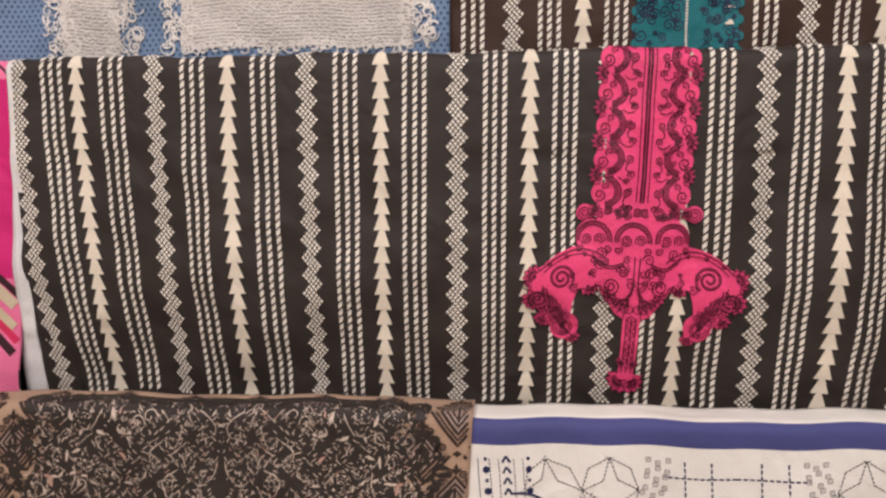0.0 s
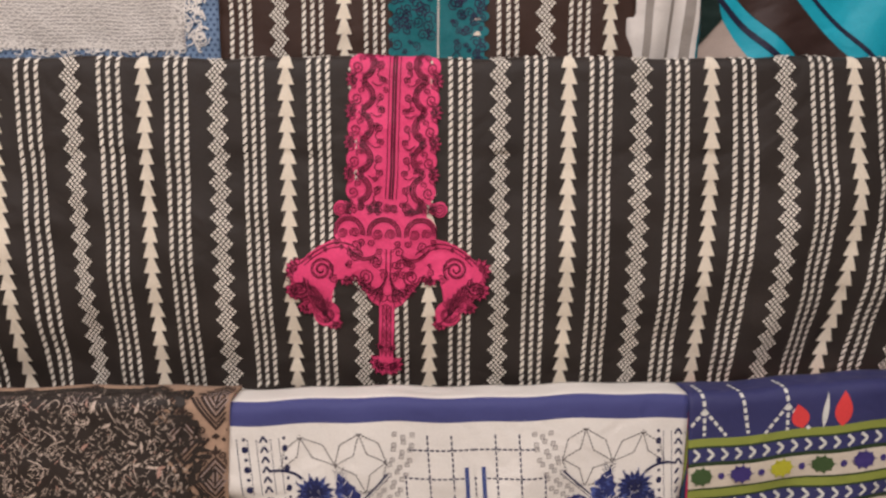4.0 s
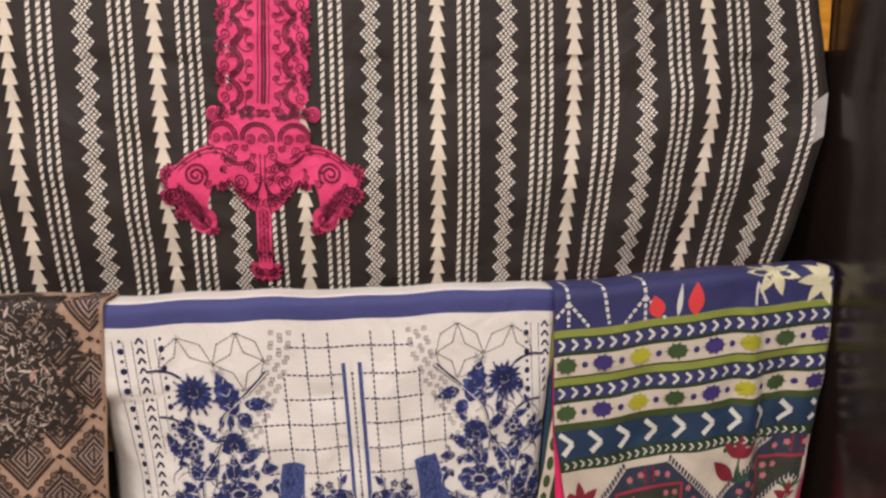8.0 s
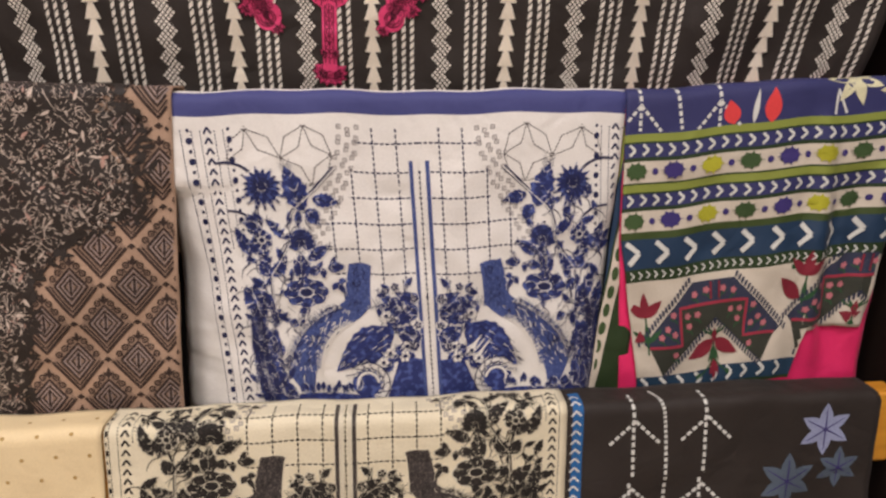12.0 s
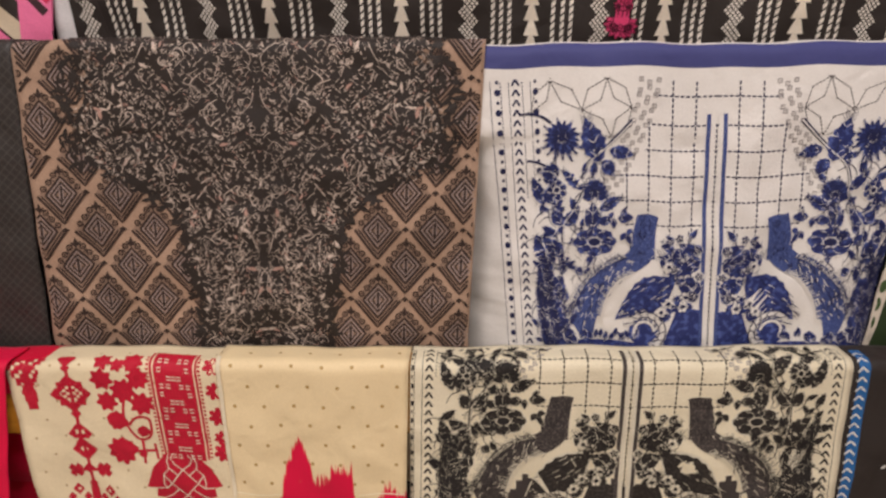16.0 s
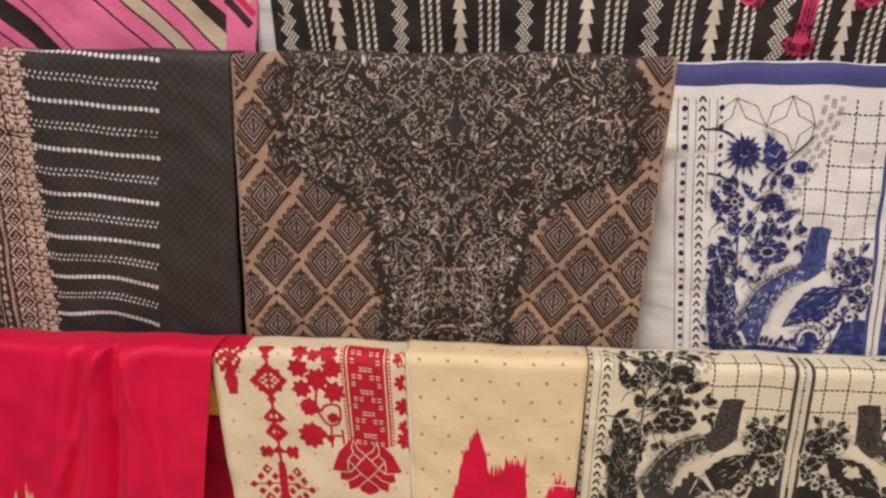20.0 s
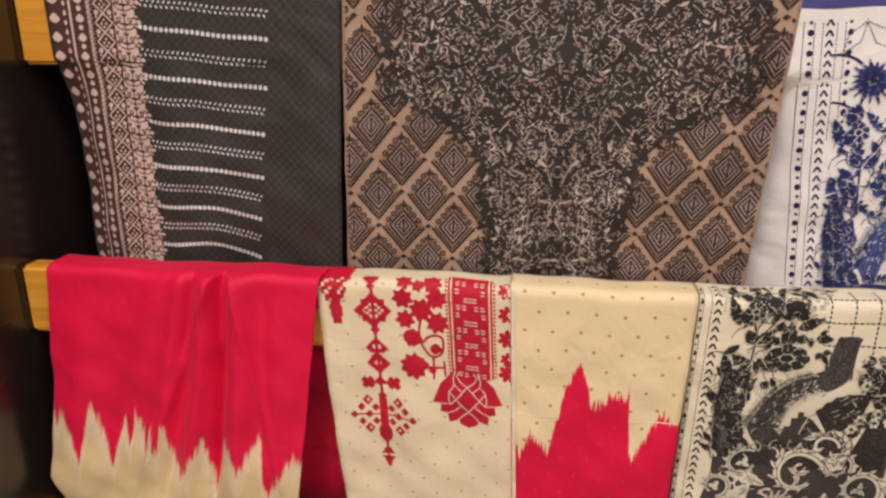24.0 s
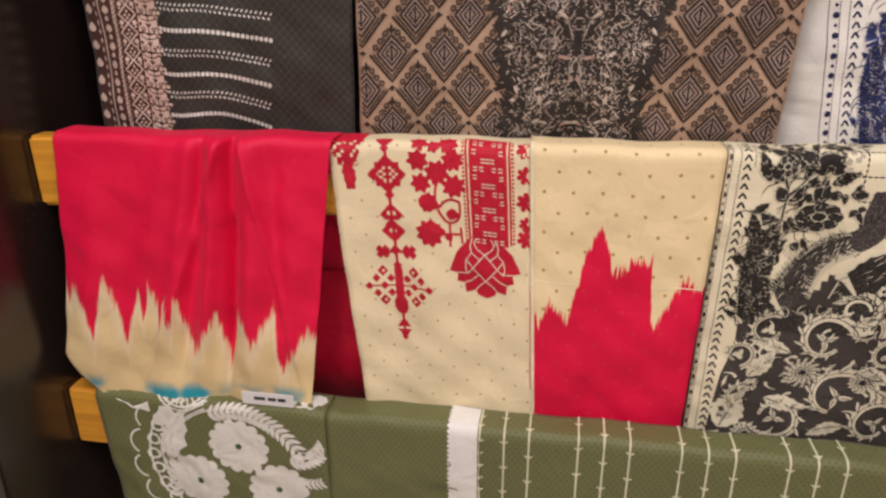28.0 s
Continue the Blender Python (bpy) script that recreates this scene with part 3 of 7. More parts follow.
        for q in range(16):
            coil(side * fill.uniform(0.012, 0.05), 0.176 + 0.012 * fill.random(), 0.0036, 1.3, q, side, 0.0009)
            coil(side * fill.uniform(0.01, 0.034), 0.006 + 0.0102 * q, 0.0034, 1.4, q, -side, 0.0009)
    # three arches above the wings
    for x, r in ((-0.047, 0.0195), (-0.006, 0.0195), (0.036, 0.0195)):
        patch.disc(*at(x, 0.208), r, r, 20)
        for f, w in ((0.97, 0.0013), (0.87, 0.0009), (0.76, 0.0013)):
            cord.ring(*at(x, 0.21), r * f, w, n=18, a0=math.pi * 0.95, a1=2.05 * math.pi)
        for s in (-1, 1):
            coil(x + s * 0.0075, 0.21, 0.0062, 1.9, 1.5 + s, s)
            coil(x + s * 0.015, 0.22, 0.0045, 1.4, s, -s)
    patch.rect(uc - 0.054, 0.17, uc + 0.034, 0.25)
    patch.fan(at(0, 0.245), [at(0.05, 0.21), at(0.052, 0.24), at(0.034, 0.268), at(0.018, 0.288), at(0, 0.297), at(-0.018, 0.288), at(-0.034, 0.268), at(-0.052, 0.24), at(-0.05, 0.21), at(0, 0.2)], 3)
    # hanging stem with a small bell
    patch.line([at(0, 0.285), at(0, 0.36)], 0.018, 0.016)
    patch.disc(*at(0, 0.364), 0.017, 0.012, 14)
    for q in range(3):
        cord.line([at(-0.005 + 0.005 * q, 0.29), at(-0.005 + 0.005 * q, 0.352)], 0.001)
        coil(-0.009 + 0.009 * q, 0.364, 0.005, 1.4, q, 1, 0.0012)
    for side in (-1, 1):
        petals(side * 0.004, 0.362, 5, 0.5, 0.5, 0.017, side)
        petals(side * 0.003, 0.34, 3, 0.3, 0.5, 0.009, side)
    for q in range(7):
        cord.ring(*at(0, 0.292 + 0.0085 * q), 0.0036, 0.0009, n=10)
    base = patch.put(cloth, "neck_patch", patch_mat, 0.0044, patch_label, stuff=False)
    cord.put(cloth, "cord_scroll", thread_mat, 0.0064, "dark cord scrolls", parent=base)


neck_panel(stripes, 0.7265, MAGENTA, MAROON, "bright pink scalloped neck embroidery")
selvage = Art()
selvage.rect(0.001, 0.0, 0.007, 0.16)
selvage.put(stripes, "selvage", WHITE_HEM, 0.0016, "white selvage strip")
turned_edge = Cloth("turned_edge", "black turned-under side edge", ROW_B, -0.728, -0.69, BLACK_COTTON, length=0.413, parent=stripes, out=0.0014, tuck=0.026, cell=0.004,
                    left=((0, -0.726), (0.2, -0.724), (0.3, -0.722), (0.4, -0.723)), right=((0, -0.71), (0.2, -0.7), (0.4, -0.672)))
Cloth("white_underside", "greyish white underside of the turned edge", ROW_B, -0.73, -0.71, WHITE_HEM, length=0.413, parent=stripes, out=0.001, tuck=0.024, cell=0.003,
                   left=((0, -0.728), (0.15, -0.729), (0.3, -0.737), (0.4, -0.744)), right=((0, -0.72), (0.4, -0.716)), ridges=((0.012, 0.005, 0.004, -0.01, 0.1),))
turned = Art()
turned.add([(1.376, 0.172), (1.393, 0.16), (1.393, 0.215), (1.38, 0.224)], [(0, 1, 2, 3)])
turned.put(stripes, "turned_hem", fabric("grey_white_underside", (0.42, 0.4, 0.38), 0.8), 0.003, "white underside of the turned corner")


# ---- top row ----
def dotted_fabric(name, color, ink, pitch_u, pitch_v, size, rough=0.7):
    """Small printed dots on a staggered grid."""
    mat, nt, bsdf = nodes_of(name)
    uv, u, v = uv_split(nt)
    row = math_node(nt, "FLOOR", math_node(nt, "DIVIDE", v, pitch_v))
    odd = math_node(nt, "MULTIPLY", math_node(nt, "MODULO", row, 2.0), 0.5)
    fu = math_node(nt, "SUBTRACT", math_node(nt, "FRACT", math_node(nt, "ADD", math_node(nt, "DIVIDE", u, pitch_u), odd)), 0.5)
    fv = math_node(nt, "SUBTRACT", math_node(nt, "FRACT", math_node(nt, "DIVIDE", v, pitch_v)), 0.5)
    du, dv = math_node(nt, "MULTIPLY", fu, pitch_u), math_node(nt, "MULTIPLY", fv, pitch_v)
    dist = math_node(nt, "SQRT", math_node(nt, "ADD", math_node(nt, "MULTIPLY", du, du), math_node(nt, "MULTIPLY", dv, dv)))
    finish_cloth(nt, bsdf, uv, mix_node(nt, smooth_mask(nt, dist, size, size * 0.6), color, ink), rough)
    return mat


def banded_fabric(name, stops, slope_u, slope_v, period=None, rough=0.6, warp=0.0, **kw):
    """Straight colour bands across the cloth; stops: (start of the band in metres, colour)."""
    mat, nt, bsdf = nodes_of(name)
    uv, u, v = uv_split(nt)
    d = math_node(nt, "ADD", math_node(nt, "MULTIPLY", u, slope_u), math_node(nt, "MULTIPLY", v, slope_v))
    if warp:
        wob = node(nt, "ShaderNodeTexNoise", i_Scale=14.0, i_Detail=2.0)
        nt.links.new(uv, wob.inputs["Vector"])
        d = math_node(nt, "ADD", d, math_node(nt, "MULTIPLY", math_node(nt, "SUBTRACT", wob.outputs[0], 0.5), warp))
    span = period or stops[-1][0] + 0.2
    d = math_node(nt, "DIVIDE", d, span)
    if period:
        d = math_node(nt, "FRACT", math_node(nt, "ADD", d, 10.0))
    ramp = nt.nodes.new("ShaderNodeValToRGB")
    ramp.color_ramp.interpolation = "CONSTANT"
    els = ramp.color_ramp.elements
    while len(els) < len(stops):
        els.new(1.0)
    for i, (pos, col) in enumerate(stops):
        els[i].position = pos / span
    for i, (pos, col) in enumerate(stops):
        els[i].color = (*col, 1)
    nt.links.new(d, ramp.inputs[0])
    finish_cloth(nt, bsdf, uv, ramp.outputs[0], rough, **kw)
    return mat


BLUE_LAWN = dotted_fabric("grey_blue_dotted_lawn", (0.16, 0.24, 0.36), (0.04, 0.07, 0.14), 0.008, 0.006, 0.0022)
LACE_GREY = stitched("grey_white_crochet", (0.42, 0.39, 0.37), 0.8, vary=0.5)
LACE_WHITE = stitched("off_white_lace", (0.74, 0.7, 0.64), 0.8, vary=0.3)
TEAL_STITCH = stitched("teal_embroidery", (0.005, 0.15, 0.17), 0.6, vary=0.4)
NAVY_THREAD = stitched("navy_thread", (0.012, 0.014, 0.05), 0.5)
WHITE_SATIN = fabric("white_satin", (0.62, 0.58, 0.53), 0.5, vary=0.15)
GREY_SATIN = fabric("grey_satin_stripe", (0.26, 0.23, 0.2), 0.5, vary=0.25)
TURQUOISE = fabric("turquoise_satin", (0.01, 0.36, 0.47), 0.45, vary=0.2)
BROWN_SATIN = fabric("dark_brown_satin", (0.04, 0.02, 0.016), 0.5, vary=0.25)
NAVY_SATIN = fabric("navy_satin", (0.012, 0.014, 0.04), 0.5, vary=0.25)
FRILL_GREEN = stitched("black_green_frill", (0.008, 0.022, 0.018), 0.6, vary=0.5)
BEIGE_LINING = fabric("beige_lining", (0.42, 0.34, 0.29), 0.7)
ROSE, INKY, ECRU = (0.78, 0.17, 0.32), (0.04, 0.012, 0.016), (0.6, 0.49, 0.34)
PINK_STRIPES = banded_fabric("pink_diagonal_stripes", ((0, ROSE), (0.1437, INKY), (0.147, ROSE), (0.1643, (0.03, 0.022, 0.018)), (0.1972, ROSE), (0.212, INKY), (0.2155, ROSE), (0.3, INKY), (0.3034, ROSE), (0.3281, INKY), (0.3307, ECRU),
                                                       (0.352, INKY), (0.3552, ROSE), (0.3802, INKY), (0.3833, ECRU), (0.41, (0.03, 0.022, 0.018)), (0.4335, ROSE)), 0.75, -0.94, 0.45, warp=0.003)
MAGENTA_LAWN = fabric("magenta_lawn", (0.62, 0.02, 0.17), 0.6)

sky_fabric = Cloth("blue_fabric", "grey-blue dotted fabric with applied off-white crochet lace", ROW_A, -0.9, -0.222, BLUE_LAWN, length=0.43, folds=((0.002, 0.17, 0, 0),))


def crochet_patch(cloth, u0, u1, v0, v1, seed):
    """A crochet panel of corded rows with curled edging."""
    rng = random.Random(seed)
    panel, cords, curls = Art(), Art(), Art()
    panel.rect(u0, v0, u1, v1)
    v = v0
    while v < v1:
        n = int((u1 - u0) / 0.0052)
        for i in range(n):
            x = u0 + 0.0052 * i
            cords.leaf(x, v + 0.001 * math.sin(x * 60), 0.0058, 0.0022, 0.5 + rng.uniform(-0.3, 0.3), n=3)
            cords.leaf(x + 0.0026, v + 0.0018 + 0.001 * math.sin(x * 60), 0.0058, 0.002, -0.5 + rng.uniform(-0.3, 0.3), n=3)
        v += 0.0042
    for u in (u0, u1):
        for k in range(int((v1 - v0) / 0.0013)):
            x, y = u + rng.uniform(-0.022, 0.014) * (1 if u == u0 else -1), v0 + 0.0013 * k + rng.uniform(-0.003, 0.003)
            curls.spiral(x, y, rng.uniform(0.003, 0.012), rng.uniform(0.4, 1.3), rng.uniform(0.0009, 0.0022), rng.uniform(0, 6.28), rng.choice((-1, 1)))
    for k in range(int((u1 - u0) / 0.0025)):
        curls.spiral(u0 + 0.0025 * k, v1 + rng.uniform(-0.006, 0.004), rng.uniform(0.003, 0.008), 0.8, 0.0014, rng.uniform(0, 6.28), rng.choice((-1, 1)))
    base = panel.put(cloth, "crochet_panel", LACE_GREY, 0.0022, "off-white crochet panel")
    cords.put(cloth, "crochet_netting", LACE_WHITE, 0.0034, parent=base)
    curls.put(cloth, "curled_edging", LACE_WHITE, 0.0042, parent=base)


crochet_patch(sky_fabric, 0.355, 0.635, 0.2, 0.375, 4)
crochet_patch(sky_fabric, 0.205, 0.275, 0.2, 0.388, 5)

brown_stripes = Cloth("striped_fabric", "dark brown fabric with cream stripes and teal embroidery", ROW_A, -0.221, 0.29, BROWN_COTTON, length=0.43, out=0.003)
woven_stripes(brown_stripes, 0.152, 0.25, 0.425)
teal_panel, teal_cord = Art(), Art()
rng = random.Random(3)
teal_panel.rect(0.212, 0.2, 0.324, 0.425)
for k in range(24):
    teal_panel.disc(0.212 if k % 2 else 0.324, 0.21 + 0.009 * k, 0.006, n=10)
for k in range(150):
    side = -1 if k % 2 else 1
    teal_cord.spiral(0.268 + side * rng.uniform(0.008, 0.056), rng.uniform(0.25, 0.425), rng.uniform(0.003, 0.009), 1.5, 0.0013, rng.uniform(0, 6), side)
teal_base = teal_panel.put(brown_stripes, "neck_patch", TEAL_STITCH, 0.003, "teal neck embroidery")
teal_cord.put(brown_stripes, "cord_scroll", NAVY_THREAD, 0.0042, "navy cord scrolls", parent=teal_base)
zipper = Art()
zipper.dashes((0.268, 0.2), (0.267, 0.42), 0.0022, 0.0014, 0.0026)
zipper.put(brown_stripes, "slit_stitching", STRIPE_INK, 0.0044, parent=teal_base)

white_folded = Cloth("white_fabric", "white and grey striped fabric folded over the top rail", ROW_A, 0.282, 0.364, WHITE_SATIN, length=0.43, out=0.006,
                     folds=((0.006, 0.06, 1.0, 0.1),), left=((0, 0.288), (0.4, 0.277)), right=((0, 0.366), (0.3, 0.368), (0.42, 0.358)))
for u0, wide in ((0.025, 0.008), (0.051, 0.004), (0.073, 0.011)):
    art = Art()
    art.line([(u0 + 0.012, 0.02), (u0 - 0.004, 0.425)], wide)
    art.put(white_folded, "grey_stripe", GREY_SATIN, 0.0014, stuff=False)
teal_fabric = Cloth("turquoise_fabric", "turquoise fabric with broad diagonal dark brown stripe", ROW_A, 0.365, 0.66, TURQUOISE, length=0.43, out=0.001, folds=((0.004, 0.13, 0.5, 0.5),))
for u0, wide, kind_of, mat in ((0.006, 0.004, "narrow_stripe", NAVY_SATIN), (0.043, 0.007, "narrow_stripe", NAVY_SATIN), (0.1, 0.046, "broad_stripe", BROWN_SATIN), (0.159, 0.005, "narrow_stripe", NAVY_SATIN), (0.288, 0.008, "narrow_stripe", BEIGE_LINING)):
    art = Art()
    art.line([(u0 - 0.084, 0.249), (u0 + 0.1, 0.424)], wide)
    art.put(teal_fabric, kind_of, mat, 0.0012, "dark brown diagonal stripe" if mat is BROWN_SATIN else "", stuff=False)
art = Art()
art.patch((0.002, 0.33), (0.03, 0.335), (0.082, 0.405), (0.002, 0.405), 6)
lining = art.put(teal_fabric, "turned_lining", BEIGE_LINING, 0.005, "beige lining turned outwards", stuff=False)
frill, rng = Art(), random.Random(8)
frill.patch((0.001, 0.26), (0.01, 0.29), (0.031, 0.337), (0.001, 0.37), 6)
for k in range(40):
    f = rng.random()
    frill.spiral(0.002 + 0.028 * f * rng.random(), 0.27 + 0.07 * f, rng.uniform(0.003, 0.006), 1.1, 0.003, rng.uniform(0, 6), rng.choice((-1, 1)))
frill.put(teal_fabric, "frill", FRILL_GREEN, 0.009, "black-green frill", stuff=False)
pink_fabric = Cloth("pink_fabric", "pink fabric with black and cream diagonal stripes", ROW_B, -1.16, -0.712, PINK_STRIPES, length=0.41, out=-0.002,
                    right=((0, -0.712), (0.25, -0.727), (0.4, -0.741)), folds=((0.003, 0.19, 0.5, 0.1),), ridges=((0.385, 0.02, 0.006, 0.0, 0.1),))
magenta_layer = Art()
magenta_layer.rect(0.405, 0.03, 0.447, 0.262)
magenta_layer.put(pink_fabric, "magenta_panel", MAGENTA_LAWN, 0.0012, "plain magenta panel")

rose_side = Art()
rose_side.rect(0.405, 0.262, 0.447, 0.405)
rose_side.put(pink_fabric, "side_panel", fabric("rose_lawn", ROSE, 0.6), 0.0012, "plain pink side panel", stuff=False)
for v0, wide, tint in ((0.246, 0.008, INKY), (0.262, 0.013, ECRU), (0.288, 0.011, ECRU), (0.302, 0.009, (0.62, 0.03, 0.1)), (0.32, 0.01, INKY)):
    art = Art()
    art.line([(0.404, v0), (0.448, v0 + 0.04)], wide)
    art.put(pink_fabric, "diagonal_stripe", fabric("side_stripe", tint, 0.6), 0.0022, stuff=False)

# ---- third row ----
INK_DARK = stitched("black_embroidery_thread", (0.03, 0.0225, 0.018), 0.5, vary=0.4)
FLECK = stitched("pale_thread_flecks", (0.56, 0.455, 0.37), 0.6, vary=0.9)
BLUSH = stitched("blush_thread", (0.45, 0.27, 0.21), 0.6, vary=0.3)
RUST = fabric("rust_print", (0.16, 0.05, 0.03), 0.75)


def diamond_weave():
    """Black ground with a fine woven diamond lattice."""
    mat, nt, bsdf = nodes_of("black_diamond_weave")
    uv, u, v = uv_split(nt)
    a = math_node(nt, "ABSOLUTE", math_node(nt, "SUBTRACT", math_node(nt, "FRACT", math_node(nt, "DIVIDE", math_node(nt, "ADD", u, v), 0.0122)), 0.5))
    b = math_node(nt, "ABSOLUTE", math_node(nt, "SUBTRACT", math_node(nt, "FRACT", math_node(nt, "ADD", math_node(nt, "DIVIDE", math_node(nt, "SUBTRACT", u, v), 0.0122), 50.0)), 0.5))
    line = smooth_mask(nt, math_node(nt, "MINIMUM", a, b), 0.12, 0.05)
    finish_cloth(nt, bsdf, uv, mix_node(nt, line, (0.036, 0.031, 0.027), (0.06, 0.052, 0.046)), 0.42)
    return mat


black_lines = Cloth("black_fabric", "black woven fabric with white beaded lines and rust border", ROW_C, -1.155, -0.744, diamond_weave(), length=0.41,
                    left=((0, -1.153), (0.38, -1.15)), right=((0, -0.744), (0.38, -0.757)), lift=0.009,
                    folds=((0.003, 0.21, 2.0, 0.1),), ridges=((0.22, 0.05, 0.006, -0.05, 0.2), (0.02, 0.03, -0.01, 0, 0.1)), curl=(("left", 0.07, 0.024),))
BORDER_CREAM = fabric("pinkish_cream_border", (0.66, 0.49, 0.4), 0.75)
BORDER_BROWN = fabric("dark_wine_border", (0.075, 0.03, 0.024), 0.75)
BEAD = stitched("white_bead_thread", (0.74, 0.7, 0.64), 0.5)
ground, dusk = Art(), Art()
dusk.rect(0.0, 0.0, 0.098, 0.405)
dusk_ob = dusk.put(black_lines, "border_field", BORDER_BROWN, 0.0006, "dark wine woven border", stuff=False)
ground.rect(0.098, 0.0, 0.128, 0.405)
ground.rect(0.06, 0.0, 0.064, 0.405)
ground.rect(0.034, 0.0, 0.037, 0.405)
band = ground.put(black_lines, "border_band", BORDER_CREAM, 0.0011, "pinkish cream woven border", parent=dusk_ob)
motif, rust_art, white_art = Art(), Art(), Art()
pitch = 0.0245
for k in range(17):
    v = 0.004 + pitch * k
    # diamond chain with clover fillings
    white_art.line([(0.083, v), (0.0955, v + pitch / 2), (0.083, v + pitch), (0.0705, v + pitch / 2), (0.083, v)], 0.0022)
    for x, y in ((0.0, -0.0035), (-0.0032, 0.0015), (0.0032, 0.0015), (0.0, 0.0055)):
        white_art.disc(0.083 + x, v + pitch / 2 + y, 0.0018, n=7)
    for s_ in (-1, 1):
        white_art.disc(0.083 + s_ * 0.0095, v - 0.001, 0.0034, n=8)
        white_art.disc(0.083 + s_ * 0.0105, v + 0.0045, 0.0017, n=6)
        # trees on the cream band
        motif.curve((0.113, v + 0.014), (0.113 + s_ * 0.011, v + 0.013), (0.113 + s_ * 0.0115, v + 0.003), 0.0021, 0.001)
        motif.curve((0.113, v + 0.02), (0.113 + s_ * 0.013, v + 0.02), (0.113 + s_ * 0.0125, v + 0.012), 0.0017, 0.001)
        motif.spiral(0.113 + s_ * 0.0075, v + 0.0065, 0.0034, 1.2, 0.0013, 1.0, s_)
        motif.leaf(0.113, v + 0.004, 0.007, 0.0026, -math.pi / 2 + s_ * 0.7, n=4)
    motif.line([(0.098, v + 0.012), (0.128, v + 0.0125)], 0.0013)
    motif.line([(0.113, v - 0.002), (0.113, v + pitch * 0.9)], 0.0017)
    motif.disc(0.113, v + 0.0125, 0.0022, n=8)
    # narrow outer bands
    white_art.leaf(0.049, v + 0.012, 0.012, 0.012, -math.pi / 2, n=6)
    white_art.disc(0.049, v + 0.018, 0.0036, n=8)
    white_art.rhomb(0.0275, v, 0.0026, 0.0042)
    white_art.rhomb(0.0275, v + pitch / 2, 0.0026, 0.0042)
    white_art.leaf(0.012, v + 0.014, 0.014, 0.015, -math.pi / 2, n=6)
    for q in range(4):
        white_art.rect(0.0655, v + 0.006 * q, 0.0665, v + 0.006 * q + 0.0035)
        motif.rect(0.0612, v + 0.006 * q, 0.0628, v + 0.006 * q + 0.003)
    for q in range(3):
        white_art.leaf(0.127, v + 0.004 + 0.0045 * q, 0.011 if q == 1 else 0.006, 0.0028, 0.5 * (q - 1), n=4)
    white_art.disc(0.133, v + 0.0085, 0.0028, n=8)
for k in range(33):
    rust_art.leaf(0.0985, 0.004 + 0.01225 * k, 0.005, 0.006, 0.0, n=4)
    rust_art.disc(0.1265, 0.008 + 0.01225 * k, 0.0019, n=6)
motif.put(black_lines, "border_motif", BORDER_BROWN, 0.0019, parent=dusk_ob)
rust_art.put(black_lines, "border_scallop", RUST, 0.0017, "small rust scallops", parent=dusk_ob)
white_art.put(black_lines, "border_beading", BORDER_CREAM, 0.0017, parent=dusk_ob)
for k in range(13):
    art = Art()
    bright = k % 2 == 0
    n = 48
    for i in range(n + 1):
        f = i / n
        end = 0.022 + 0.0325 * k - 0.00016 * k * k
        u = 0.134 + (0.317 - 0.09 * end - 0.134) * f
        v = end - 0.019 * (1 - f ** 0.9) - 0.012 * math.sin(math.pi * f ** 1.2) * (k / 12) ** 2.5
        if bright:
            if i % 2 == 0:
                art.disc(u, v, 0.0029, 0.0033, 8)
        else:
            art.leaf(u - 0.0022, v + (0.0014 if i % 2 else -0.0014), 0.0054, 0.0027, 0.8 if i % 2 else -0.8, n=3)
    art.put(black_lines, "beaded_line" if bright else "twisted_line", BEAD, 0.0012)

lattice = Cloth("lattice_fabric", "tan fabric with black diamond lattice and dense black embroidery", ROW_C, -0.742, -0.193,
                fabric("tan_brown_cotton", (0.4, 0.265, 0.18), 0.8, vary=0.4), length=0.41,
                left=((0, -0.742), (0.38, -0.747)), right=((0, -0.187), (0.38, -0.206)), out=0.006, lift=0.005,
                folds=((0.002, 0.2, 0.3, 0.05),), ridges=((0.27, 0.07, 0.004, 0, 0.05),))
MID_BROWN = fabric("mid_brown_print", (0.28, 0.185, 0.13), 0.75, vary=0.5)
PALE_LINE = fabric("pale_lilac_thread", (0.36, 0.28, 0.25), 0.75, vary=0.5)
LINE_BROWN = fabric("umber_print", (0.04, 0.024, 0.018), 0.75, vary=0.5)
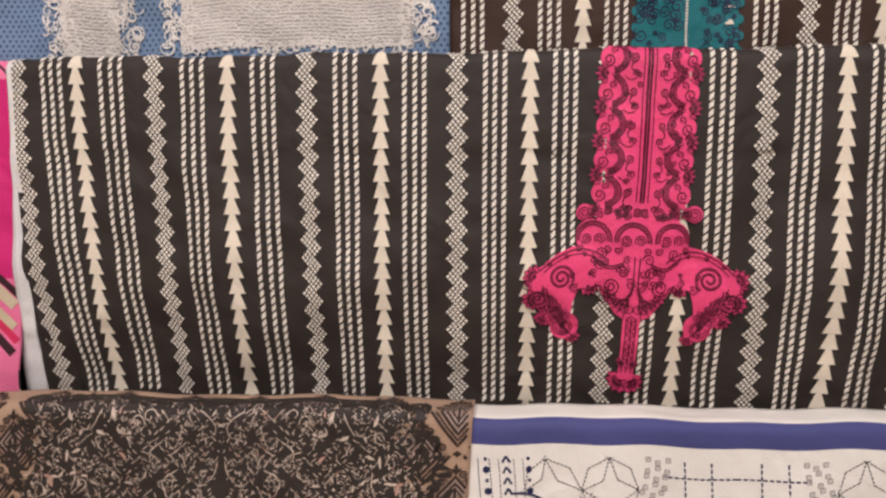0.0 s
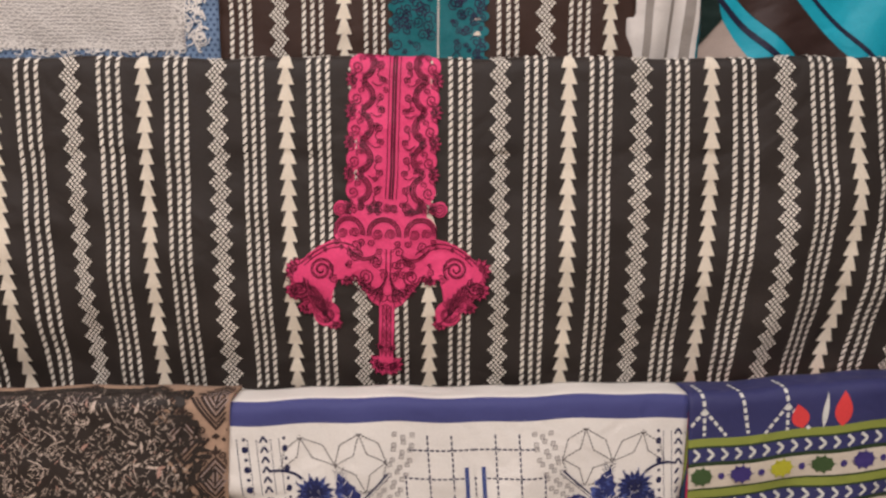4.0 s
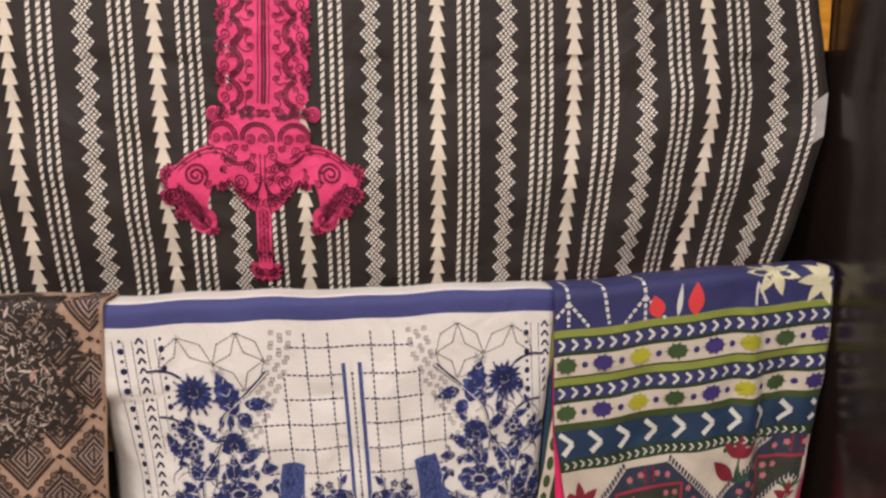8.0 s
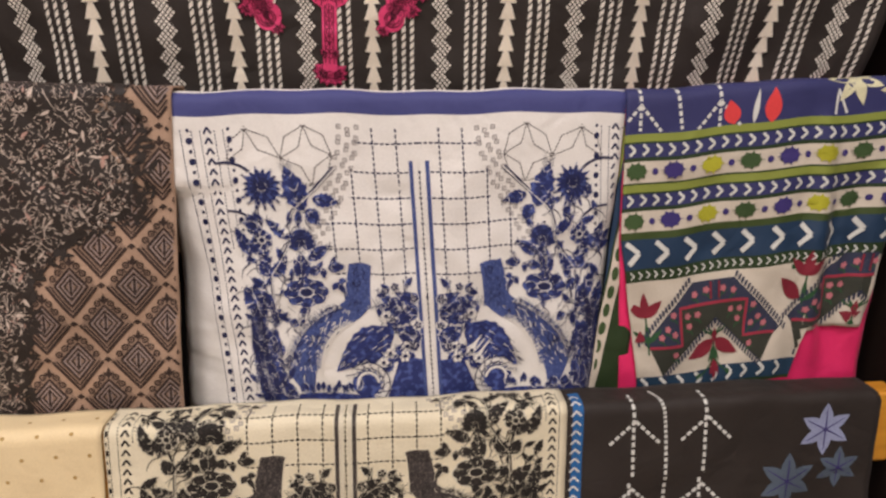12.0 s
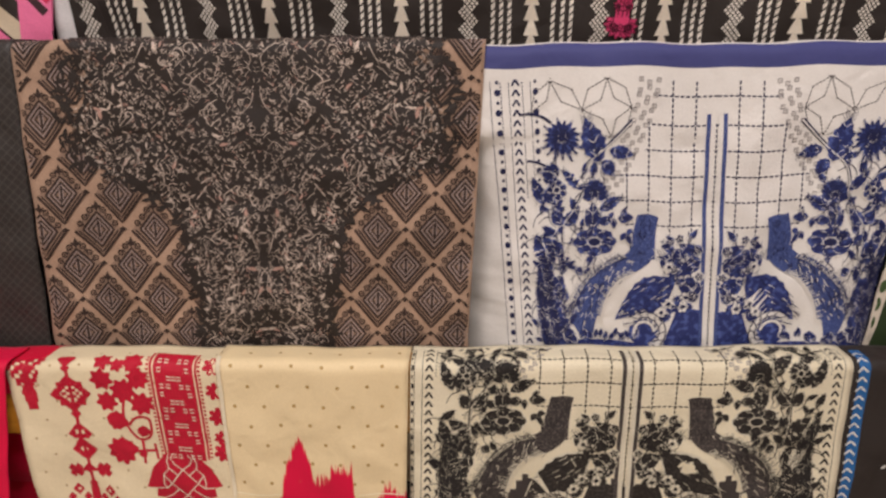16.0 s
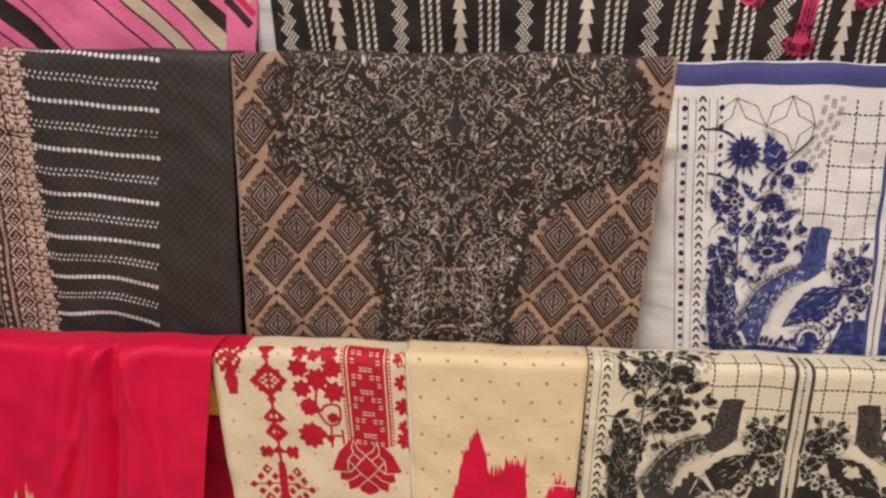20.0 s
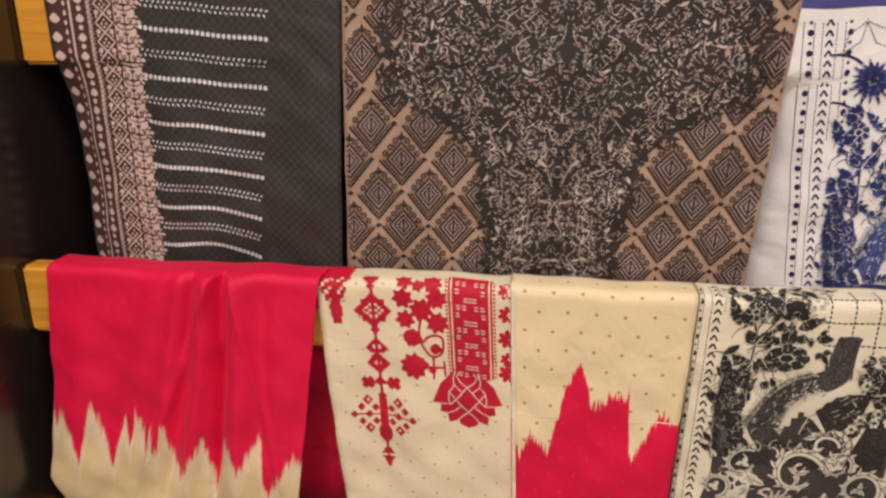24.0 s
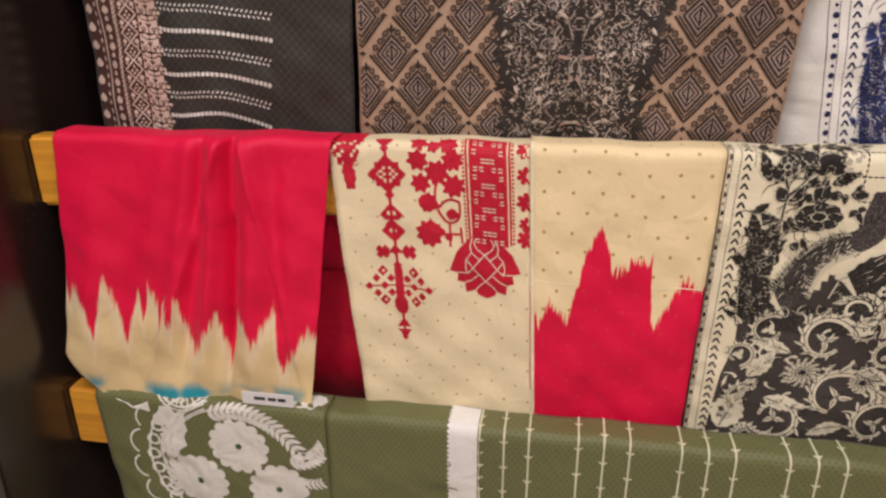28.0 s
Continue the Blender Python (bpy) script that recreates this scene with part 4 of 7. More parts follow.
for row_at in range(-1, 9):
    for col in range(-1, 8):
        art = Art()
        v = 0.0511 + 0.0462 * row_at
        u = 0.0569 + 0.0735 * (col + 0.5 * (row_at % 2))
        u += 0.12 * min(v - 0.05, 0.22) * (1 - u / 0.53)
        field = Art()
        field.patch((u - 0.0285, v), (u, v - 0.036), (u + 0.0285, v), (u, v + 0.0355), 5)
        field.put(lattice, "diamond", MID_BROWN, 0.001, stuff=False)
        # nested lines: two open chevrons, then three closed diamonds
        art.line([(u - 0.0295, v + 0.001), (u, v + 0.0365), (u + 0.0295, v + 0.001)], 0.0033)
        art.line([(u - 0.0247, v + 0.0005), (u, v + 0.0305), (u + 0.0247, v + 0.0005)], 0.0022)
        for a, b, w in ((0.0192, 0.0238, 0.0032), (0.0132, 0.0162, 0.0022), (0.0076, 0.0094, 0.0022)):
            art.line([(u - a, v), (u, v + b), (u + a, v), (u, v - b * 0.94), (u - a, v)], w)
        art.line([(u, v - 0.0145), (u, v + 0.0155)], 0.0028)
        for m in (-1, 1):
            for x, y in ((0.0212, -0.0082), (0.0145, -0.016), (0.0078, -0.0248)):
                art.ring(u + m * x, v + y, 0.0033, 0.0019, n=9)
                art.disc(u + m * x, v + y, 0.0012, n=6)
            art.line([(u + m * 0.0118, v - 0.021), (u + m * 0.008, v - 0.0165)], 0.0014)
            art.line([(u + m * 0.0195, v - 0.008), (u + m * 0.0165, v - 0.005)], 0.0014)
            art.leaf(u, v - 0.026, 0.0085, 0.0034, -math.pi / 2 + m * 0.85, n=4)
        art.leaf(u, v - 0.0235, 0.014, 0.005, -math.pi / 2, n=5)
        # small crown where four diamonds meet
        art.leaf(u, v + 0.0415, 0.0075, 0.006, math.pi / 2, n=5)
        for m in (-1, 1):
            art.disc(u + m * 0.0034, v + 0.0455, 0.0014, n=6)
        motif_ob = art.put(lattice, "diamond_motif", LINE_BROWN, 0.0018, stuff=False)
        if motif_ob:
            pale = Art()
            for a, b in ((0.0162, 0.02), (0.0104, 0.0128)):
                pale.line([(u - a, v), (u, v + b), (u + a, v), (u, v - b * 0.94), (u - a, v)], 0.0011)
            pale.line([(u - 0.0022, v - 0.006), (u - 0.0022, v + 0.006)], 0.001)
            pale.line([(u + 0.0022, v - 0.006), (u + 0.0022, v + 0.006)], 0.001)
            pale.put(lattice, "pale_diamond_line", PALE_LINE, 0.0022, parent=motif_ob, stuff=False)

# dense embroidery: dark mass, cord scrolls and pale flecks, alike on both sides of the middle
rng = random.Random(11)
UC = 0.285


def panel_half(v):
    """Half width of the embroidered panel at v."""
    return float(np.interp(v, (0.0, 0.05, 0.13, 0.155, 0.185, 0.215, 0.27, 0.31, 0.41), (0.2, 0.215, 0.222, 0.205, 0.15, 0.1, 0.092, 0.085, 0.075)))


mass, scroll, fleck, blush = Art(), Art(), Art(), Art()


def mirrored(art, x, v, length, wide, turn, curl=0.0, n=4):
    for m in (-1, 1):
        art.leaf(UC + m * x, v, length, wide, turn if m > 0 else math.pi - turn, m * curl, n=n)


for k in range(54):
    v = -0.018 + 0.008 * k
    h = panel_half(max(v, 0)) * (0.9 + 0.05 * math.sin(k * 1.9))
    mass.rect(UC - h, v, UC + h, v + 0.0081, 0.012)
for k in range(700):
    v = rng.uniform(-0.015, 0.405)
    x = (0.75 + 0.33 * rng.random()) * panel_half(max(v, 0))
    r = rng.uniform(0.006, 0.013)
    mirrored(mass, x, v, r * 1.5, r * 0.5, rng.uniform(0, 6.28), rng.uniform(-0.006, 0.006), 4)
for k in range(800):
    v = rng.uniform(0.0, 0.4)
    x = rng.uniform(0, 1) * panel_half(v)
    r, turns, start = rng.uniform(0.003, 0.009), rng.uniform(0.5, 1.3), rng.uniform(0, 6.28)
    for m in (-1, 1):
        scroll.spiral(UC + m * x, v, r, turns, 0.0016, start, m)
for k in range(70):
    v = rng.uniform(0.0, 0.39)
    x = rng.uniform(0.05, 1) * panel_half(v) * 0.9
    r, start = rng.uniform(0.012, 0.024), rng.uniform(0, 6.28)
    for m in (-1, 1):
        scroll.spiral(UC + m * x, v, r, 1.3, 0.0036, start, m)
for row_at in range(-1, 18):
    for col in range(0, 7):
        # broken nested diamonds, as if the lattice went on below in pale thread
        cv, cx = 0.02 + 0.0231 * row_at, 0.0368 * (col + 0.5 * (row_at % 2))
        for r in (0.0045, 0.0085, 0.0125, 0.0165):
            for a, b in (((0, -1), (1, 0)), ((1, 0), (0, 1)), ((0, 1), (-1, 0)), ((-1, 0), (0, -1))):
                for f in (0.05, 0.38, 0.7):
                    if rng.random() < 0.62:
                        continue
                    p = [(cx + r * 1.1 * (a[0] + (b[0] - a[0]) * g) + rng.uniform(-0.0009, 0.0009), cv + r * (a[1] + (b[1] - a[1]) * g) + rng.uniform(-0.0009, 0.0009)) for g in (f, f + 0.26)]
                    if min(q[0] for q in p) < 0.002 or max(q[0] for q in p) > panel_half(max(cv, 0)) * 0.97 or cv < 0.002:
                        continue
                    for m in (-1, 1):
                        (blush if rng.random() < 0.07 else fleck).line([(UC + m * q[0], q[1]) for q in p], rng.uniform(0.0008, 0.0014), 0.0006)
for k in range(1060):
    v = rng.uniform(0.0, 0.4) if k < 860 else rng.uniform(-0.01, 0.17)
    x = rng.uniform(0, 1) * panel_half(max(v, 0.0))
    flow = 3.1 * math.sin(38 * x + 21 * v) + 2.3 * math.cos(47 * v - 19 * x)
    r = rng.uniform(0.0028, 0.0062)
    mirrored(blush if k % 17 == 0 else fleck, x, v, r, r * rng.uniform(0.14, 0.3), flow + rng.uniform(-0.3, 0.3), rng.choice((-0.0028, 0.0028)), 4)
for k in range(70):
    # bare scraps of the pale ground between the scrolls
    v = rng.uniform(0.01, 0.39)
    x, t, r = rng.uniform(0.05, 0.95) * panel_half(v), rng.uniform(0, 6.28), rng.uniform(0.006, 0.014)
    mirrored(blush if k % 4 == 0 else fleck, x, v, r, r * 0.32, t, rng.uniform(-0.005, 0.005), 6)
for k in range(60):
    v = rng.uniform(0.0, 0.4)
    x, r, start = rng.uniform(0, 0.97) * panel_half(v), rng.uniform(0.003, 0.01), rng.uniform(0, 6.28)
    if rng.random() > panel_half(v) / 0.2:
        continue
    for m in (-1, 1):
        fleck.spiral(UC + m * x, v, r, rng.choice((0.4, 0.7, 1.1)), 0.001, start, m)
for m in (-1, 1):
    for r, w in ((0.052, 0.0042), (0.044, 0.003), (0.036, 0.0042), (0.027, 0.003), (0.018, 0.003)):
        scroll.ring(UC + m * 0.165, 0.115, r, w, n=26)
    for k in range(30):
        a = 2 * math.pi * k / 30
        fleck.disc(UC + m * 0.165 + 0.048 * math.cos(a), 0.115 + 0.048 * math.sin(a), 0.0016, n=6)
        if k < 14:
            fleck.leaf(UC + m * 0.165 + 0.03 * math.cos(a * 2), 0.115 + 0.03 * math.sin(a * 2), 0.009, 0.003, a * 2 + 1.2, n=3)
    scroll.flower(UC + m * 0.105, 0.095, 0.02, 9, 0.3)
for k in range(3):
    for q in range(9):
        a = math.pi * q / 8
        for m in (-1, 0, 1):
            scroll.disc(UC + m * 0.04 + 0.02 * math.cos(a), 0.008 + 0.02 * k * 0.4 + 0.016 * math.sin(a), 0.0035, n=7)
for k in range(90):
    v = rng.uniform(0.0, 0.38)
    x = rng.uniform(0.0, 1) * panel_half(v) * 0.85
    dx, dv, bow = rng.uniform(-0.018, 0.018), rng.uniform(0.01, 0.03), rng.uniform(-0.02, 0.02)
    for m in (-1, 1):
        (fleck if k % 2 else scroll).curve((UC + m * x, v), (UC + m * (x + dx + bow), v + dv * 0.5), (UC + m * (x + dx), v + dv), 0.0012 if k % 2 else 0.0026, 0.0006)
dense = mass.put(lattice, "embroidered_panel", INK_DARK, 0.0024, "dense black embroidered panel")
blush.put(lattice, "blush_stitches", BLUSH, 0.004, "pinkish stitches", parent=dense)
fleck.put(lattice, "pale_stitches", FLECK, 0.0038, "pale beige stitches", parent=dense)
scroll.put(lattice, "cord_scroll", INK_DARK, 0.0032, parent=dense)

INK_NAVY = fabric("navy_print", (0.016, 0.018, 0.065), 0.65, vary=0.3)
INK_BLACK = fabric("black_print", (0.02, 0.017, 0.015), 0.65, vary=0.45)
INK_CHAR = fabric("charcoal_print", (0.055, 0.045, 0.04), 0.65, vary=0.4)
INK_GREY = fabric("grey_print", (0.13, 0.115, 0.11), 0.7)
INK_PALE = fabric("pale_grey_print", (0.33, 0.3, 0.28), 0.7)


def speckled(name, base, fleck, amount=0.55, scale=330.0):
    """A dye printed with fine paler specks."""
    mat, nt, bsdf = nodes_of(name)
    uv, _, _ = uv_split(nt)
    spots = node(nt, "ShaderNodeTexNoise", i_Scale=scale, i_Detail=2.0)
    nt.links.new(uv, spots.inputs["Vector"])
    col = mix_node(nt, math_node(nt, "MULTIPLY", smooth_mask(nt, spots.outputs[0], 0.5, 0.62), amount), base, fleck)
    finish_cloth(nt, bsdf, uv, col, 0.65, vary=0.3)
    return mat


INK_BLUE = speckled("blue_leaf_print", (0.024, 0.034, 0.14), (0.085, 0.12, 0.34), 0.8, 130.0)
INK_SOFT_BLUE = speckled("soft_blue_print", (0.05, 0.074, 0.22), (0.13, 0.17, 0.36))

# leaves of the print: base, tip, width and curl, from the middle line outwards
TOP_LEAVES = ((0.1412, 0.1465, 0.1558, 0.0918, 0.0225, 0.0023), (0.1295, 0.1315, 0.0992, 0.1405, 0.0135, 0.0014), (0.1375, 0.1438, 0.1225, 0.163, 0.013, -0.0014), (0.1617, 0.1802, 0.1872, 0.1548, 0.0113, 0.0017),
    (0.1929, 0.1687, 0.2162, 0.1589, 0.0079, -0.0014), (0.2098, 0.2002, 0.2267, 0.1644, 0.0118, -0.0028), (0.1388, 0.2002, 0.1136, 0.1883, 0.0096, -0.0011), (0.1953, 0.2002, 0.22, 0.1745, 0.0096, 0.0028))
STEM_LEAVES = ((0.1887, 0.2247, 0.2031, 0.2063, 0.013, -0.0017), (0.1873, 0.2247, 0.1661, 0.2045, 0.013, 0.0017), (0.1887, 0.2658, 0.2132, 0.2382, 0.0158, 0.0023), (0.151, 0.2319, 0.1502, 0.1945, 0.0146, 0.),
    (0.1538, 0.2305, 0.1599, 0.2024, 0.0073, -0.0011), (0.1428, 0.205, 0.1159, 0.1897, 0.0113, -0.0014), (0.1283, 0.2181, 0.1462, 0.2181, 0.0101, 0.0008), (0.1257, 0.2155, 0.1248, 0.229, 0.0062, 0.),
    (0.1202, 0.2155, 0.0994, 0.2168, 0.0107, 0.0008), (0.1147, 0.2155, 0.1101, 0.2024, 0.0062, 0.0008), (0.1106, 0.2348, 0.1168, 0.2449, 0.0068, 0.), (0.1093, 0.2333, 0.0994, 0.2348, 0.0062, 0.0008),
    (0.1106, 0.2348, 0.101, 0.2521, 0.0056, 0.), (0.1723, 0.2888, 0.1657, 0.2781, 0.0101, 0.0011), (0.2153, 0.2735, 0.223, 0.2391, 0.0124, 0.0017), (0.2064, 0.2888, 0.2155, 0.2642, 0.0113, -0.0017))
FERN_LEAVES = ((0.1955, 0.3195, 0.2153, 0.2735, 0.013, 0.0028), (0.1981, 0.3318, 0.1936, 0.2888, 0.0113, -0.0023), (0.2108, 0.3441, 0.2226, 0.3042, 0.0141, 0.0023), (0.1973, 0.3564, 0.2114, 0.3164, 0.0158, -0.0023),
    (0.2131, 0.3686, 0.2231, 0.3379, 0.0113, 0.0017), (0.1911, 0.3686, 0.1893, 0.3349, 0.0101, 0.0017), (0.2012, 0.3748, 0.1977, 0.3441, 0.0113, -0.0023), (0.1806, 0.3748, 0.19, 0.3564, 0.0096, 0.0017),
    (0.1846, 0.3441, 0.1783, 0.3195, 0.0085, -0.0017))
SLIT_LEAVES = ((0.0497, 0.2463, 0.0647, 0.2506, 0.0073, 0.0011), (0.0471, 0.2449, 0.0576, 0.2362, 0.0056, 0.), (0.0429, 0.2449, 0.0382, 0.2362, 0.0062, 0.), (0.0279, 0.242, 0.0167, 0.2296, 0.0068, 0.0011),
    (0.0363, 0.255, 0.0509, 0.2642, 0.0101, 0.0011), (0.0608, 0.2642, 0.0624, 0.2781, 0.0068, 0.0011), (0.0239, 0.2673, 0.0137, 0.2781, 0.0073, 0.), (0.0317, 0.2735, 0.0504, 0.2698, 0.0096, 0.),
    (0.0316, 0.275, 0.0172, 0.2642, 0.0113, 0.), (0.0317, 0.2735, 0.0346, 0.2581, 0.0124, 0.), (0.0232, 0.3164, 0.0409, 0.2965, 0.009, 0.0014), (0.023, 0.318, 0.0105, 0.3011, 0.0068, -0.0011),
    (0.0201, 0.2492, 0.0108, 0.2581, 0.0062, 0.), (0.022, 0.3134, 0.0222, 0.3257, 0.0096, 0.))
STEMS = (((0.1008, 0.0974), (0.1228, 0.1197), (0.1496, 0.1411), 0.0056, 0.0039), ((0.1496, 0.1411), (0.1643, 0.152), (0.1625, 0.186), 0.0039, 0.0039), ((0.235, 0.0877), (0.2116, 0.0849), (0.1954, 0.1028), 0.0025, 0.0034),
    ((0.2295, 0.1438), (0.2044, 0.1452), (0.1914, 0.1716), 0.0025, 0.0034), ((0.1501, 0.163), (0.149, 0.1745), (0.1467, 0.186), 0.0028, 0.0034))
LOW_STEMS = (((0.1642, 0.1864), (0.1704, 0.1998), (0.1874, 0.2208), 0.0037, 0.0037), ((0.1874, 0.2208), (0.1923, 0.2405), (0.1867, 0.2827), 0.0037, 0.0031), ((0.2038, 0.181), (0.1897, 0.1971), (0.1888, 0.2208), 0.0028, 0.0028),
    ((0.1502, 0.1945), (0.1534, 0.2129), (0.1508, 0.2348), 0.0039, 0.0034), ((0.0289, 0.2319), (0.0275, 0.2735), (0.0214, 0.3195), 0.002, 0.0017), ((0.1052, 0.2319), (0.1047, 0.2463), (0.1029, 0.2566), 0.0017, 0.0014))


def floral_print(cloth, ink, line_ink, soft_ink, ground_mat, shift, seed, mid, lean=0.0, wide=1.0, deep=False):
    """Side borders, a dashed check, a double slit line and, alike on both sides, a flowering spray over a plumed tail and wing."""
    rng = random.Random(seed)
    check, slit, borders, stars, squares, spray, plume, light, stems, dark, filler, rim, hair, under = (Art() for _ in range(14))
    floor_v = -shift - 0.02

    for m in (-1, 1):
        def at(x, v):
            return (mid + lean * (v - 0.088) + m * x * wide, v)

        def leaf(art, x0, v0, x1, v1, w, curl=0.0, jag=0.13, n=11, edge=True):
            a, b = at(x0, v0), at(x1, v1)
            length, turn = math.hypot(b[0] - a[0], b[1] - a[1]), math.atan2(b[1] - a[1], b[0] - a[0])
            w *= 1.25
            if edge:
                rim.leaf(a[0] - 0.001 * math.cos(turn), a[1] - 0.001 * math.sin(turn), length + 0.002, w + 0.002, turn, m * curl, n=n, jag=jag)
            art.leaf(*a, length, w, turn, m * curl, n=n, jag=jag)
            if length > 0.012:
                dark.line([(a[0] + length * s * math.cos(turn), a[1] + length * s * math.sin(turn)) for s in (0.04, 0.85)], 0.0014, 0.0005)
                for q in range(int(length / 0.0042)):
                    s = 0.15 + 0.0042 * q / length
                    for side in (-1, 1):
                        t = turn + side * 0.75
                        o = (a[0] + length * s * math.cos(turn), a[1] + length * s * math.sin(turn))
                        (dark if q % 4 else light).line([o, (o[0] + 0.4 * w * math.cos(t), o[1] + 0.4 * w * math.sin(t))], 0.001, 0.0004)

        def blossom(x, v, r, rv, petals, turn=0.0):
            """Ruffled petals round a ringed eye."""
            rim.disc(*at(x, v), (r + 0.0015) * wide, rv + 0.0015, 18)
            for q in range(petals):
                a = turn + 2 * math.pi * q / petals
                c = at(x + 0.62 * r * math.cos(a), v + 0.62 * rv * math.sin(a))
                spray.disc(*c, 0.42 * r, 0.42 * rv, 9)
                light.ring(*c, 0.3 * r, 0.0009, 0.3 * rv, 10, a + 0.6 if m > 0 else math.pi - a - 0.6, a + 3.4 if m > 0 else math.pi - a - 3.4)
                dark.ring(*c, 0.2 * r, 0.0011, 0.2 * rv, 8)
            spray.disc(*at(x, v), 0.5 * r, 0.5 * rv, 12)
            dark.disc(*at(x, v), 0.25 * r, 0.25 * rv, 10)
            light.ring(*at(x, v), 0.33 * r, 0.0011, 0.33 * rv, 14)
            light.ring(*at(x, v), 0.12 * r, 0.0011, 0.12 * rv, 8)

        # dashed check and slit
        for k in range(5):
            x = 0.0253 + 0.0277 * k
            check.dashes(at(x, max(floor_v, 0.05 + 0.0 if k < 2 else 0.098 + 0.03 * (k - 2))), at(x, 0.255 - 0.012 * k), 0.0046, 0.002, 0.0019)
        for k, v in enumerate((0.0675, 0.1015, 0.132, 0.163, 0.194, 0.2247, 0.2535)):
            half = (0.074, 0.079, 0.086, 0.118, 0.125, 0.11, 0.06)[k]
            if v > floor_v:
                check.dashes(at(0.0, v), at(half, v), 0.0046, 0.002, 0.0019)
        slit.line([at(0.0098, max(0.088, floor_v)), at(0.0098, 0.6)], 0.0046)
        light.line([at(0.0045, max(0.09, floor_v)), at(0.0045, 0.6)], 0.0055)
        # borders of dots, dotted lines and chevrons
        v, k = max(0.05, floor_v), 0
        while v < 0.6:
            r = 0.0034 if k % 2 else 0.0018
            for x in (0.215, 0.2593):
                if x > 0.23 or v < 0.17:
                    borders.disc(*at(x, v), r, r * 1.2, 8)
            for x in (0.2207, 0.2303, 0.2463, 0.2558, 0.2665):
                if x > 0.24 or v < 0.18:
                    for q in range(3):
                        borders.line([at(x, v + 0.004 * q), at(x, v + 0.004 * q + 0.0024)], 0.0011)
            for s in (-1, 1):
                borders.line([at(0.2383, v - 0.0035), at(0.2383 + s * 0.0042, v + 0.0035)], 0.0025)
            v += 0.0118
            k += 1
        # lattice of dashed petals in the upper corner
        nodes = ((0.1972, 0.0515), (0.1305, 0.0475), (0.1609, 0.0844), (0.1019, 0.0827), (0.127, 0.1171), (0.2215, 0.086))
        for i, j in ((0, 2), (1, 2), (1, 3), (2, 4), (3, 4), (0, 5)):
            (xa, va), (xb, vb) = nodes[i], nodes[j]
            for s in (-0.2, 0.2):
                c = ((xa + xb) / 2 + s * (vb - va), (va + vb) / 2 - s * (xb - xa))
                stars.dashes(at(xa, va), at(*c), 0.003, 0.0013, 0.0015)
                stars.dashes(at(*c), at(xb, vb), 0.003, 0.0013, 0.0015)
        for x, v in nodes:
            for q in range(4):
                stars.disc(*at(x + 0.003 * math.cos(1.57 * q), v + 0.003 * math.sin(1.57 * q)), 0.0009, n=6)
        # band of small open squares
        for q in range(48):
            s = q // 3 / 15
            x = 0.0705 + 0.055 * s ** 1.5 + 0.0098 * (q % 3) + rng.uniform(-0.001, 0.001)
            v = 0.05 + 0.133 * s + 0.0035 * (q % 2)
            a = at(x, v)
            squares.line([(a[0] - 0.0022, a[1] - 0.0022), (a[0] + 0.0022, a[1] - 0.0022), (a[0] + 0.0022, a[1] + 0.0022), (a[0] - 0.0022, a[1] + 0.0022), (a[0] - 0.0022, a[1] - 0.0022)], 0.0014)
            squares.disc(*a, 0.0009, n=6)
        # stems
        for a, c, b, w0, w1 in STEMS + LOW_STEMS:
            stems.curve(at(*a), at(*c), at(*b), w0, w1)
            if w0 > 0.0035:
                hair.curve(at(a[0] - 0.0008, a[1]), at(c[0] - 0.0008, c[1]), at(b[0] - 0.0008, b[1]), w0 * 0.35, w1 * 0.3)
        # thistle-like head with drooping rays
        fx, fv = 0.186, 0.117
        for q in range(17):
            a = 2 * math.pi * q / 17 + 0.1
            reach = 0.0215 + 0.0075 * max(0.0, math.sin(a)) + 0.003 * (q % 2)
            leaf(spray, fx, fv, fx + reach * math.cos(a) * 1.05, fv + reach * math.sin(a), 0.0058, 0.0015 * math.cos(a), 0.1, 8, edge=q % 2 == 0)
        for q in range(9):
            a = 2 * math.pi * q / 9
            dark.disc(*at(fx + 0.0075 * math.cos(a), fv - 0.003 + 0.006 * math.sin(a)), 0.0021, n=7)
        dark.disc(*at(fx, fv - 0.003), 0.004, n=9)
        for group in (TOP_LEAVES, STEM_LEAVES, FERN_LEAVES):
            for x0, v0, x1, v1, w, curl in group:
                leaf(spray, x0, v0, x1, v1, w, curl)
        for q in range(110 if deep else 84):
            x, v = (rng.uniform(0.135, 0.225), rng.uniform(0.135, 0.29)) if q % 2 else (rng.uniform(0.185, 0.226), rng.uniform(0.27, 0.385))
            t, r = rng.uniform(-2.6, -0.5), rng.uniform(0.013, 0.024)
            leaf(under, x, v, x + r * math.cos(t), v + r * math.sin(t), r * 0.36, 0.002, 0.15, 9, edge=False)
            stems.curve(at(x, v), at(x + 0.01 * math.cos(t + 2), v + 0.01 * math.sin(t + 2)), at(x + 0.02 * math.cos(t + 2.8), v + 0.02 * math.sin(t + 2.8)), 0.0014, 0.0006, 6)
        for q in range(26):
            s = q / 25
            x, v = 0.208 + 0.006 * math.sin(3 * s), 0.39 - 0.12 * s
            for side in (-1, 1):
                leaf(under, x, v, x + side * 0.0145 * (1 - 0.35 * s), v - 0.016, 0.0042, 0.0012 * side, 0.06, 6, edge=False)
        blossom(0.1945, 0.181, 0.0125, 0.0125, 7)
        blossom(0.1494, 0.2457, 0.027, 0.0185, 8)
